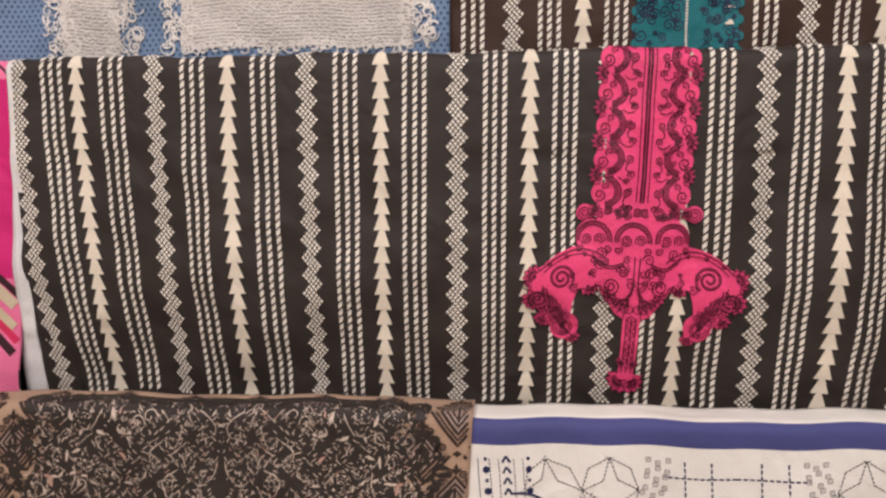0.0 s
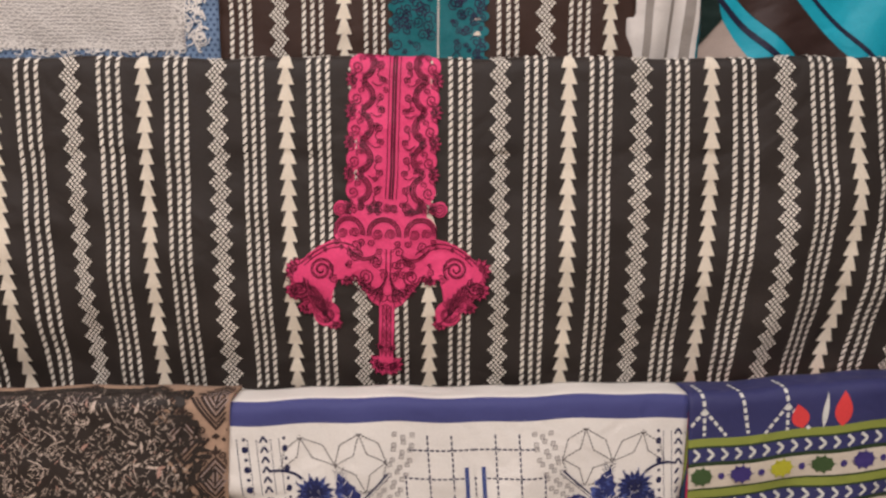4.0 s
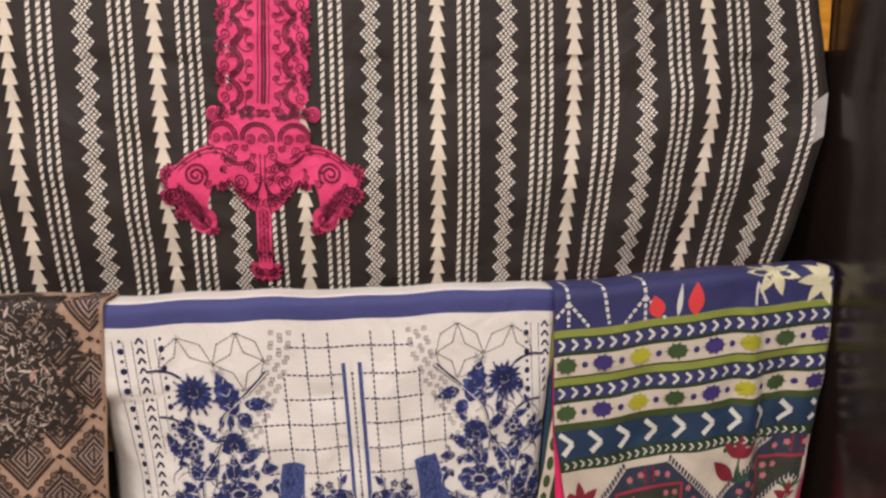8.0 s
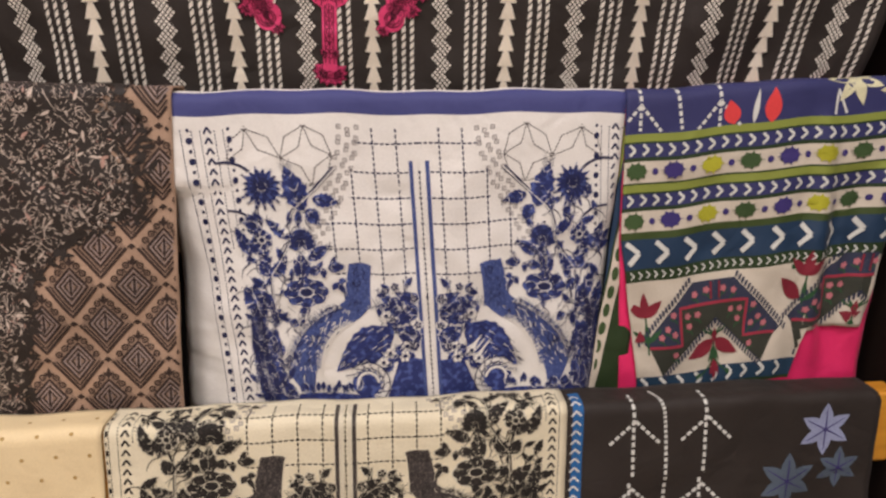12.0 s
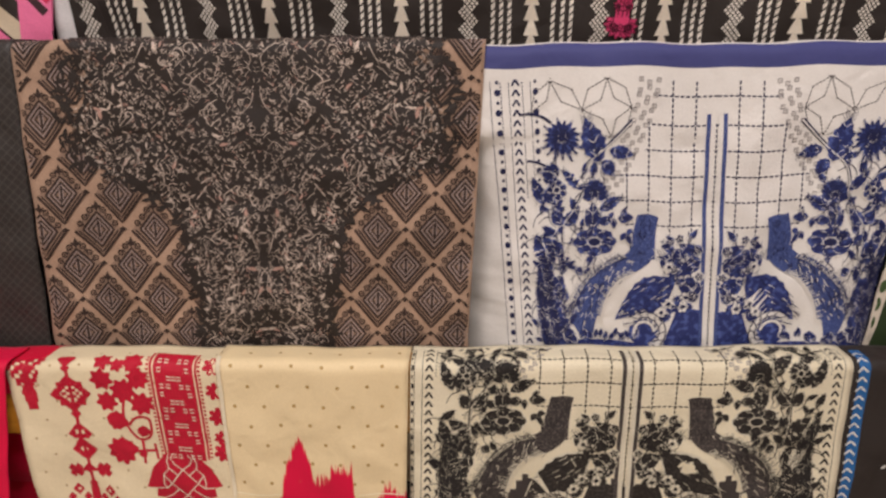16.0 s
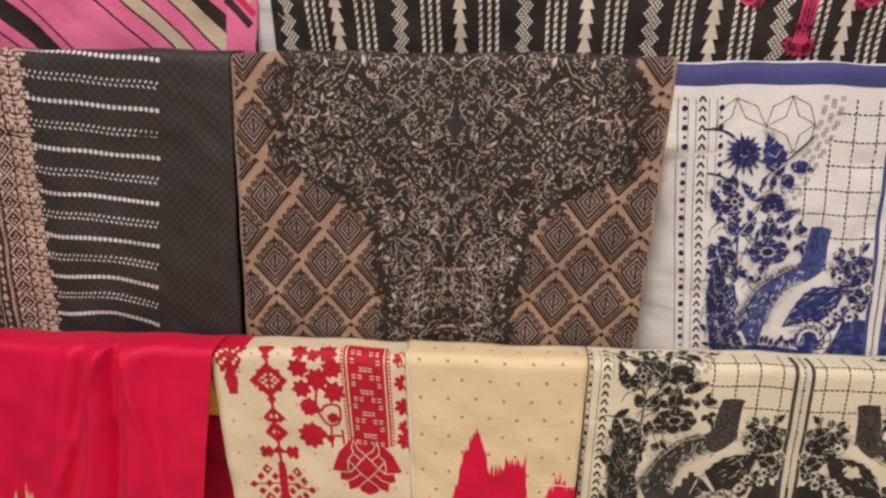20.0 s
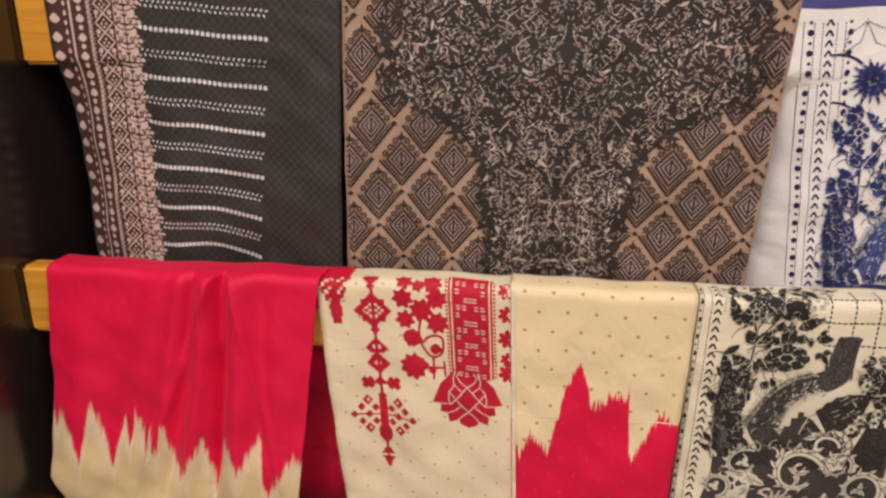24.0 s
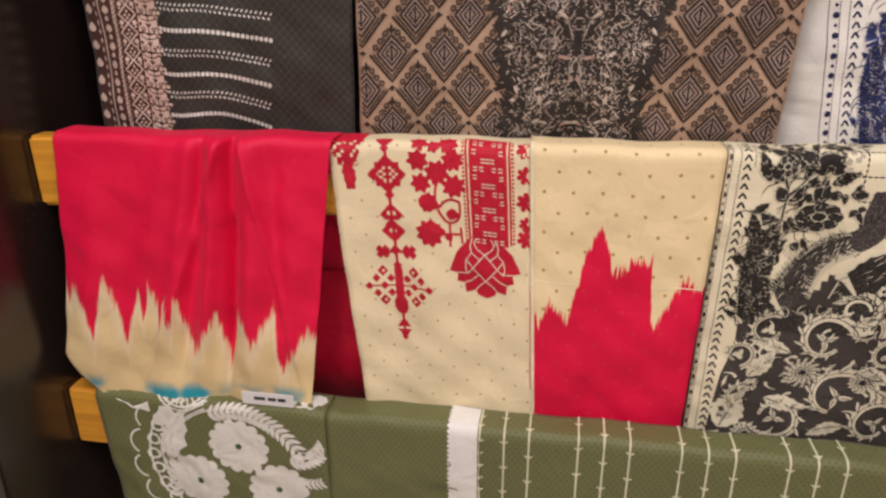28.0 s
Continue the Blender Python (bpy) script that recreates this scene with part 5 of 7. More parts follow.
        for q in range(11):
            a = -math.pi / 2 + (q - 5) * 0.34
            leaf(spray, 0.1476, 0.188, 0.1476 + 0.0165 * math.cos(a), 0.186 + 0.022 * math.sin(a), 0.0085, 0.0, 0.1, 6, edge=q % 3 == 0)
        for q in range(18):
            x, v, t = rng.uniform(0.16, 0.185), rng.uniform(0.225, 0.29), rng.uniform(1.0, 2.4)
            stars.line([at(x, v), at(x + 0.012 * math.cos(t), v + 0.012 * math.sin(t))], 0.0006)
        # tail plume, its body and its fringes
        strap = bend((0.081, 0.214), (0.087, 0.24), (0.0885, 0.268), 10)
        plume.disc(*at(0.0815, 0.2155), 0.0145 * wide, 0.0045, 14)
        plume.line([at(*p) for p in strap], 0.027, 0.034)
        plume.line([at(*p) for p in bend((0.086, 0.258), (0.098, 0.279), (0.126, 0.282), 8)], 0.03, 0.027)
        body = bend((0.112, 0.276), (0.152, 0.292), (0.164, 0.34), 10)
        plume.line([at(*p) for p in body], 0.027, 0.044)
        plume.line([at(*p) for p in bend((0.164, 0.337), (0.166, 0.352), (0.158, 0.378), 6)], 0.044, 0.012)
        for q in range(60):
            x, v = strap[rng.randrange(11)]
            x, v, t = x + rng.uniform(-0.011, 0.011), v + rng.uniform(-0.004, 0.004), rng.uniform(0.9, 2.0)
            dark.line([at(x, v), at(x + 0.005 * math.cos(t), v + 0.005 * math.sin(t))], 0.0008, 0.0004)
        for q in range(150):
            x, v = body[rng.randrange(11)]
            x, v, t = x + rng.uniform(-0.016, 0.016), v + rng.uniform(-0.014, 0.014), rng.uniform(0.5, 1.5)
            (dark, dark, light)[q % 3].line([at(x, v), at(x + 0.006 * math.cos(t), v + 0.006 * math.sin(t))], 0.0013, 0.0005)
        for q in range(46):
            s = q / 45
            x, v = bend((0.112, 0.265), (0.168, 0.278), (0.187, 0.345), 45)[q]
            hair.line([at(x - 0.003, v + 0.003), at(x + rng.uniform(0.0, 0.005), v - rng.uniform(0.0, 0.006))], 0.0014, 0.0006)
            dark.line([at(x - 0.004, v + 0.005), at(x + 0.006, v - rng.uniform(0.002, 0.008))], 0.0008, 0.0003)
            x, v = bend((0.1, 0.286), (0.138, 0.302), (0.1435, 0.352), 45)[q]
            hair.line([at(x - 0.003, v + 0.002), at(x + rng.uniform(0.002, 0.009), v - rng.uniform(0.0, 0.005))], 0.0012, 0.0005)
        # wing
        rim.leaf(*at(0.043, 0.2895), 0.098 * wide, 0.053, math.atan2(0.056, 0.0767) if m > 0 else math.pi - math.atan2(0.056, 0.0767), m * 0.004, n=14)
        spray.leaf(*at(0.045, 0.292), 0.094 * wide, 0.047, math.atan2(0.0545, 0.0747) if m > 0 else math.pi - math.atan2(0.0545, 0.0747), m * 0.004, n=14, jag=0.05)
        for q in range(60):
            s, o = rng.uniform(0.08, 0.92), rng.uniform(-1, 1)
            h = 0.02 * math.sin(math.pi * s ** 0.8) * o
            x, v = 0.045 + 0.0747 * s - 0.59 * h, 0.292 + 0.0545 * s + 0.81 * h
            (light, dark, dark)[q % 3].line([at(x, v), at(x + 0.008, v + 0.0055)], 0.0011, 0.0004)
        # scroll, small flowers and ground under the wing
        filler.patch(at(0.012, 0.336), at(0.04, 0.33), at(0.066, 0.4), at(0.012, 0.4), 6)
        filler.patch(at(0.066, 0.385), at(0.2, 0.374), at(0.2, 0.402), at(0.06, 0.402), 8)
        filler.disc(*at(0.084, 0.366), 0.021 * wide, 0.02, 18)
        for r, w, a0, a1 in ((0.0245, 0.0045, 2.2, 5.6), (0.0135, 0.0035, 3.2, 6.6)):
            light.ring(*at(0.084, 0.366), r, w, r * 0.97, 20, a0 if m > 0 else math.pi - a0, a1 if m > 0 else math.pi - a1)
        for q in range(9):
            a = 1.9 + 0.45 * q
            leaf(light, 0.084 + 0.016 * math.cos(a), 0.366 + 0.016 * math.sin(a), 0.084 + 0.031 * math.cos(a + 0.5), 0.366 + 0.031 * math.sin(a + 0.5), 0.005, 0.0015, 0.08, 6, edge=False)
        for r, a0, a1 in ((0.0285, 2.2, 5.6), (0.0205, 2.4, 5.2)):
            dark.ring(*at(0.084, 0.366), r, 0.0013, r * 0.97, 22, a0 if m > 0 else math.pi - a0, a1 if m > 0 else math.pi - a1)
        for q in range(16):
            x, v, t = 0.098 + 0.0065 * q, 0.377 + rng.uniform(-0.003, 0.004), -1.57 + rng.uniform(-0.7, 0.7)
            leaf(spray, x, v, x + 0.014 * math.cos(t), v + 0.014 * math.sin(t), 0.0055, 0.001, 0.1, 7, edge=q % 2 == 0)
        # leaf mass beside the slit
        for x0, v0, x1, v1, w in ((0.012, 0.272, 0.066, 0.262, 0.021), (0.014, 0.279, 0.058, 0.284, 0.012), (0.014, 0.262, 0.04, 0.246, 0.012), (0.012, 0.305, 0.042, 0.292, 0.014), (0.014, 0.32, 0.047, 0.318, 0.013),
                                  (0.02, 0.332, 0.062, 0.328, 0.014), (0.05, 0.335, 0.066, 0.352, 0.012), (0.045, 0.262, 0.062, 0.243, 0.009), (0.04, 0.3, 0.052, 0.285, 0.008)):
            leaf(under, x0, v0, x1, v1, w, 0.002, 0.16, 11, edge=False)
        for x, v in ((0.0526, 0.326), (0.034, 0.331), (0.062, 0.338), (0.054, 0.276), (0.03, 0.318)):
            light.flower(*at(x, v), 0.0075, 6)
            hair.flower(*at(x, v), 0.007, 6)
            dark.disc(*at(x, v), 0.0028, n=8)
        for x0, v0, x1, v1, w, curl in SLIT_LEAVES:
            leaf(spray, x0, v0, x1, v1, w, curl, 0.08, 7)
        spray.disc(*at(0.031, 0.271), 0.0115, 0.0085, 12)
        blossom(0.022, 0.3165, 0.0085, 0.0085, 6)
        for x, v in ((0.0525, 0.2445), (0.0405, 0.2405), (0.0175, 0.256), (0.047, 0.2785), (0.0145, 0.2905)):
            blossom(x, v, 0.0052, 0.0052, 5)
        if deep:
            # scrollwork of the dark lower ground
            for x, v, r, w, a0, turns in ((0.112, 0.41, 0.036, 0.013, 3.4, 0.85), (0.07, 0.392, 0.02, 0.007, 2.6, 1.1), (0.085, 0.492, 0.046, 0.015, 3.0, 0.72), (0.155, 0.528, 0.034, 0.011, 0.5, 0.9), (0.035, 0.43, 0.03, 0.011, 2.2, 0.9),
                                          (0.178, 0.4, 0.024, 0.008, 4.2, 0.8), (0.035, 0.53, 0.036, 0.012, 3.6, 0.8), (0.21, 0.435, 0.02, 0.008, 1.8, 0.9), (0.2, 0.5, 0.022, 0.008, 3.8, 0.7)):
                n = 20
                ring = [(x + r * (1 - 0.5 * i / n) * math.cos(a0 + 6.28 * turns * i / n), v + r * (1 - 0.5 * i / n) * math.sin(a0 + 6.28 * turns * i / n)) for i in range(n + 1)]
                light.line([at(*p) for p in ring], w, w * 0.35)
                dark.line([at(*p) for p in ring], 0.0013, 0.0006)
                for i in range(2, n, 2):
                    px, pv = ring[i]
                    dark.line([at(px, pv), at(px + 0.45 * (px - x), pv + 0.45 * (pv - v))], 0.0011, 0.0004)
                    # lobes that sweep back from the scroll
                    t = math.atan2(pv - v, px - x) - 0.9
                    reach = r * (0.62 - 0.02 * i)
                    leaf(light, px, pv, px + reach * math.cos(t), pv + reach * math.sin(t), reach * 0.3, 0.0035, 0.08, 8, edge=False)
                for q in range(5):
                    t = a0 + 1.1 * q
                    leaf(plume if q % 2 else light, x, v, x + 0.42 * r * math.cos(t), v + 0.42 * r * math.sin(t), 0.0055, 0.002, 0.1, 7, edge=False)
            for x, v, r in ((0.132, 0.458, 0.024), (0.186, 0.556, 0.02), (0.06, 0.468, 0.018)):
                for q in range(15):
                    a = 2 * math.pi * q / 15
                    leaf(light, x, v, x + r * math.cos(a), v + r * 0.9 * math.sin(a), 0.0065, 0.002, 0.12, 6, edge=False)
                dark.disc(*at(x, v), 0.004, n=9)
            for x0, v0, x1, v1, w in ((0.196, 0.468, 0.163, 0.432, 0.02), (0.22, 0.55, 0.198, 0.492, 0.036), (0.17, 0.5, 0.12, 0.515, 0.018), (0.07, 0.535, 0.115, 0.545, 0.016), (0.205, 0.49, 0.18, 0.475, 0.012), (0.03, 0.47, 0.06, 0.445, 0.014), (0.15, 0.43, 0.2, 0.41, 0.014)):
                leaf(light, x0, v0, x1, v1, w, 0.004, 0.1, 11, edge=False)
                plume.leaf(*at(x0, v0), math.hypot(x1 - x0, v1 - v0), w * 0.6, math.atan2(v1 - v0, m * (x1 - x0)), m * 0.004, n=9)
            for q in range(60):
                x, v, t = rng.uniform(0.015, 0.22), rng.uniform(0.385, 0.57), rng.uniform(0, 6.28)
                (light, plume)[q % 2].curve(at(x, v), at(x + 0.009 * math.cos(t), v + 0.009 * math.sin(t)), at(x + 0.016 * math.cos(t + 0.9), v + 0.016 * math.sin(t + 0.9)), 0.0042, 0.001, 6)
    check.dashes((mid + lean * (max(0.1, floor_v) - 0.088), max(0.1, floor_v)), (mid + lean * 0.512, 0.6), 0.004, 0.0022, 0.0015)
    for art, name, mat, h in ((check, "dashed_check", line_ink, 0.0006), (stars, "dashed_star", INK_GREY, 0.0006), (squares, "small_square", INK_PALE, 0.0007), (borders, "side_border", line_ink, 0.0007),
                              (slit, "slit_line", soft_ink, 0.0016), (filler, "print_ground", ink, 0.0012), (plume, "plume", soft_ink, 0.0014), (stems, "stem_print", line_ink, 0.0016), (under, "printed_leaf", ink, 0.0018),
                              (rim, "pale_rim", ground_mat, 0.002), (spray, "printed_sprig", ink, 0.0023), (light, "pale_detail", ground_mat, 0.0027), (hair, "pale_fringe", ground_mat, 0.0029), (dark, "dark_veining", line_ink, 0.0032)):
        art.put(cloth, name, mat, h, shift=shift, v0=max(-0.028, 0.045 + shift) if art in (stars, borders, squares) else -0.028, each=name in ("printed_sprig", "plume", "slit_line"))


WHITE_LAWN = banded_fabric("white_lawn_navy_band", ((0, (0.79, 0.755, 0.69)), (0.005, (0.06, 0.065, 0.2)), (0.034, (0.79, 0.755, 0.69))), 0.0, 1.0, warp=0.0015, vary=0.12)
WHITE_PRINT = fabric("white_print", (0.78, 0.745, 0.68), 0.7, vary=0.12)
white_blue = Cloth("white_fabric", "white fabric with blue floral print under a navy band", ROW_C, -0.197, 0.334, WHITE_LAWN, length=0.41,
                   left=((0, -0.197), (0.1, -0.204), (0.38, -0.215)), right=((0, 0.334), (0.38, 0.312)), out=0.003, left_reach=0.03, curl=(("left", 0.07, 0.055), ("right", 0.03, 0.012)),
                   folds=((0.002, 0.16, 1.0, 0.1), (0.0012, 0.07, 0.3, -0.1)), ridges=((0.14, 0.03, 0.003, 0.1, 0.0), (0.38, 0.04, 0.004, -0.15, 0.02)))
floral_print(white_blue, INK_BLUE, INK_NAVY, INK_SOFT_BLUE, WHITE_PRINT, 0.0, 21, mid=0.2863, lean=0.09)


# printed bands of the navy fabric
NAVY, LIME, CREAM, TEALISH = (0.04, 0.042, 0.13), (0.26, 0.3, 0.06), (0.62, 0.55, 0.44), (0.02, 0.07, 0.09)
DARK_GREEN = (0.025, 0.045, 0.015)
BANDS = ((0, NAVY), (0.060, LIME), (0.069, DARK_GREEN), (0.071, NAVY), (0.089, DARK_GREEN), (0.093, CREAM), (0.118, DARK_GREEN), (0.121, LIME), (0.130, DARK_GREEN), (0.132, NAVY),
         (0.150, DARK_GREEN), (0.154, CREAM), (0.180, (0.05, 0.075, 0.02)), (0.188, (0.02, 0.045, 0.09)), (0.226, DARK_GREEN), (0.243, CREAM), (0.372, (0.02, 0.05, 0.09)), (0.394, DARK_GREEN), (0.4, (0.62, 0.02, 0.1)))
BAND_MAT = banded_fabric("navy_border_bands", BANDS, 0.035, 1.0, warp=0.0012, vary=0.15, rough=0.55)
WHITE_INK = fabric("white_print_ink", (0.68, 0.68, 0.62), 0.7, vary=0.15)
OLIVE_INK = fabric("moss_print", (0.05, 0.09, 0.03), 0.7, vary=0.4)
VIOLET_INK = fabric("violet_print", (0.05, 0.035, 0.16), 0.7, vary=0.4)
YELLOW_INK = fabric("yellow_green_print", (0.42, 0.4, 0.03), 0.7, vary=0.3)
WINE_INK = fabric("wine_print", (0.22, 0.02, 0.035), 0.7, vary=0.3)
SLATE_INK = fabric("slate_print", (0.035, 0.04, 0.07), 0.7, vary=0.4)
CORAL_INK = fabric("coral_print", (0.72, 0.06, 0.06), 0.65, vary=0.2)
PINK_PLAIN = fabric("hot_pink_lawn", (0.78, 0.03, 0.14), 0.5, vary=0.15)

navy = Cloth("navy_fabric", "navy fabric with green and white border bands and pink lining", ROW_C, 0.333, 0.697, BAND_MAT, length=0.412,
             left=((0, 0.333), (0.19, 0.335), (0.38, 0.368)), right=((0, 0.7), (0.1, 0.699), (0.2, 0.688), (0.38, 0.66)), reach=0.25, lift=-0.001, tilt=0.05, out=0.004,
             folds=((0.004, 0.2, 2.5, -0.2),), ridges=((0.25, 0.014, 0.009, 0.08, 0.02), (0.275, 0.01, -0.007, 0.08, 0.12), (0.31, 0.02, -0.008, 0.05, 0.1), (0.34, 0.02, 0.006, 0, 0.08), (0.08, 0.03, 0.004, 0.2, 0.2)), cell=0.005,
             hem=((0, 0.412), (0.26, 0.412), (0.27, 0.325), (0.364, 0.33)))
SLOPE = 0.035


def band_v(u, v):
    return v - SLOPE * u


def chevrons(v, high, pitch, wide, mat, u1=0.36):
    art = Art()
    u = 0.006
    while u < u1:
        for s in (-1, 1):
            a, b = (u, band_v(u, v) + s * high / 2), (u + high * 0.55, band_v(u, v))
            art.line([a, b], wide, wide * 0.9)
        u += pitch
    art.put(navy, "chevron_band", mat, 0.0018)


chevrons(0.080, 0.013, 0.0165, 0.0034, WHITE_INK)
chevrons(0.141, 0.013, 0.0165, 0.0034, WHITE_INK)
chevrons(0.207, 0.027, 0.0385, 0.0068, WHITE_INK)
chevrons(0.235, 0.009, 0.011, 0.002, WHITE_INK)
chevrons(0.383, 0.018, 0.028, 0.005, WHITE_INK, 0.25)
for row_v in (0.1055, 0.167):
    for k in range(9):
        u = 0.015 + 0.048 * k
        art = Art()
        art.disc(u, band_v(u, row_v), 0.0125, 0.0092, 14)
        for q in range(9):
            art.leaf(u + 0.008 * math.cos(0.7 * q), band_v(u, row_v) + 0.006 * math.sin(0.7 * q), 0.0062, 0.0036, 0.7 * q, n=4)
        art.rhomb(u, band_v(u, row_v), 0.018, 0.0022)
        art.put(navy, "printed_oval", (OLIVE_INK, VIOLET_INK, YELLOW_INK)[k % 3], 0.0022, stuff=False)
        art = Art()
        art.disc(u + 0.024, band_v(u, row_v), 0.0042, n=8)
        art.put(navy, "printed_dot", VIOLET_INK, 0.0018)
# dashed trees and flowers on the navy top
for u0 in (0.012, 0.11):
    art = Art()
    art.dashes((u0 + 0.002, -0.02), (u0 + 0.006, 0.026), 0.006, 0.003, 0.004, single=True)
    for s in (-1, 0, 1):
        art.dashes((u0 + 0.006, 0.027), (u0 + 0.006 + s * 0.026, 0.057), 0.006, 0.0028, 0.0038, single=True)
    art.put(navy, "dash", WHITE_INK, 0.0008, each=True)
art = Art()
art.dashes((0.058, -0.02), (0.07, 0.055), 0.006, 0.003, 0.004, single=True)
art.put(navy, "dash", WHITE_INK, 0.0008, each=True)
for u0, turn, mat in ((0.134, -1.8, CORAL_INK), (0.18, -1.5, CORAL_INK), (0.158, -1.45, WHITE_INK)):
    art = Art()
    art.leaf(u0, 0.056, 0.03 if u0 < 0.14 else 0.042, 0.021 if mat is CORAL_INK else 0.007, turn)
    art.put(navy, "printed_petal", mat, 0.0011)
for u0, v0 in ((0.285, 0.005), (0.35, 0.022)):
    art = Art()
    art.hold = True
    for q in range(7):
        art.leaf(u0, v0, 0.036, 0.014, 0.4 + 2 * math.pi * q / 7)
    art.put(navy, "printed_flower", fabric("pale_yellow_print", (0.7, 0.66, 0.42), 0.65, vary=0.3), 0.0011, stuff=False)
art = Art()
art.line([(0.26, 0.05), (0.262, 0.02), (0.275, 0.048)], 0.003)
art.put(navy, "printed_stroke", WHITE_INK, 0.001)
# stepped wine-red medallions
ROSE_INK = fabric("rose_print", (0.5, 0.16, 0.18), 0.7)
FRAME_RED = fabric("frame_red_print", (0.34, 0.035, 0.06), 0.7, vary=0.2)
MOSS_DARK = fabric("dark_moss_print", (0.04, 0.042, 0.03), 0.7, vary=0.4)
GREEN_INK = fabric("leaf_green_print", (0.03, 0.09, 0.035), 0.7, vary=0.3)
for uc, vc in ((0.122, 0.279), (0.345, 0.258)):
    field, inner, frame_art, tooth, tulip, blossom, stem = (Art() for _ in range(7))
    for s in (-1, 1):
        def at(x, y):
            return (uc + s * x, vc + y - SLOPE * s * x)

        field.patch(at(0, -0.03), at(0.03, -0.03), at(0.03, 0), at(0, 0))
        field.patch(at(0.03, -0.03), at(0.05, -0.011), at(0.05, 0), at(0.03, 0))
        field.patch(at(0.05, -0.011), at(0.106, 0.044), at(0.098, 0.052), at(0.05, 0.05))
        inner.patch(at(0, 0), at(0.05, 0), at(0.05, 0.062), at(0, 0.022))
        inner.patch(at(0.05, 0.05), at(0.098, 0.052), at(0.082, 0.09), at(0.05, 0.062))
        frame_art.line([at(0, 0), at(0.05, 0.0), at(0.05, 0.05), at(0.098, 0.05)], 0.004)
        for q in range(19):
            f = q / 18
            for a, b in (((0.033, -0.034), (0.112, 0.043)), ((0.002, 0.025), (0.084, 0.094))):
                x, y = at(a[0] + (b[0] - a[0]) * f, a[1] + (b[1] - a[1]) * f)
                tooth.line([(x - 0.001, y + 0.004), (x + s * 0.002, y - 0.0035)] if a[0] > 0.01 else [(x + 0.001, y - 0.004), (x - s * 0.002, y + 0.0045)], 0.0034)
        for x, y in ((0.012, -0.018), (0.028, -0.014), (0.06, 0.008), (0.07, 0.026), (0.06, 0.034), (0.08, 0.036), (0.026, 0.012), (0.038, 0.026), (0.06, 0.062), (0.04, 0.012)):
            blossom.flower(*at(x, y), 0.0046, 5, 0.8)
            stem.line([at(x, y + 0.004), at(x - 0.005, y + 0.012)], 0.0018)
            stem.line([at(x, y + 0.008), at(x + 0.006, y + 0.004)], 0.0014)
        tulip.leaf(*at(0.002, 0.05), 0.044, 0.021, math.pi / 2 - s * 0.85, -s * 0.01)
        tulip.line([at(0.006, -0.005), at(0.006, -0.028)], 0.0026)
        stem.curve(at(0, 0.045), at(0.012, 0.04), at(0.018, 0.034), 0.0026)
        stem.leaf(*at(0, 0.05), 0.02, 0.005, -math.pi / 2 + s * 0.5)
        stem.disc(*at(0.026, 0.098), 0.0042, n=8)
        stem.curve(at(0, 0.076), at(0.012, 0.092), at(0.026, 0.098), 0.0022)
        tulip.leaf(*at(0, 0.08), 0.022, 0.008, math.pi / 2 + s * 0.4)
    tulip.leaf(uc, vc + 0.078, 0.03, 0.01, math.pi / 2)
    tulip.rhomb(uc, vc + 0.045, 0.005, 0.012)
    stem.line([(uc, vc + 0.04), (uc, vc + 0.085)], 0.0026)
    for q in range(5):
        stem.leaf(uc, vc + 0.06, 0.026, 0.005, math.pi / 2 + (q - 2) * 0.22)
    base = field.put(navy, "medallion", SLATE_INK, 0.0008, "slate and wine-red stepped medallion", stuff=False)
    if base:
        inner.put(navy, "medallion_field", MOSS_DARK, 0.0008, "dark moss inner field", parent=base, stuff=False)
        frame_art.put(navy, "medallion_frame", FRAME_RED, 0.0018, "rose-red stepped frame", parent=base, stuff=False)
        tooth.put(navy, "tooth_edging", SLATE_INK, 0.0014, parent=base)
        tulip.put(navy, "tulip", WINE_INK, 0.0024, parent=base, each=True)
        stem.put(navy, "green_stem", GREEN_INK, 0.0018, parent=base)
        blossom.put(navy, "small_blossom", ROSE_INK, 0.0023, parent=base, each=True)
for u0, v0 in ((0.258, 0.252), (0.022, 0.292)):
    tulip, stem = Art(), Art()
    for a in (-2.4, -1.57, -0.75):
        tulip.leaf(u0, v0, 0.034, 0.013, a)
        stem.leaf(u0, v0 + 0.034, 0.03, 0.007, a)
    tulip.leaf(u0 - 0.004, v0 + 0.03, 0.045, 0.02, -2.6, 0.006)
    stem.disc(u0 - 0.022, v0 - 0.012, 0.004, n=8)
    stem.line([(u0, v0), (u0, v0 + 0.05)], 0.0026)
    base = tulip.put(navy, "tulip_spray", WINE_INK, 0.0016, stuff=False)
    if base:
        stem.put(navy, "green_stem", GREEN_INK, 0.0011, parent=base, stuff=False)
Cloth("pink_lining", "hot pink lining layer", ROW_C, 0.333, 0.697, PINK_PLAIN, length=0.412, parent=navy, left=((0, 0.333), (0.19, 0.335), (0.38, 0.345)), right=((0, 0.692), (0.2, 0.684), (0.38, 0.676)), reach=0.25,
                   lift=-0.002, tilt=0.045, out=-0.002, folds=navy.folds, ridges=navy.ridges + ((0.32, 0.03, 0.006, 0, 0.31),))
SIDE_MAT = banded_fabric("navy_side_bands", ((0, DARK_GREEN), (0.006, LIME), (0.014, (0.02, 0.045, 0.09)), (0.03, DARK_GREEN), (0.034, CREAM), (0.056, DARK_GREEN)), 1.0, 0.12, vary=0.15)
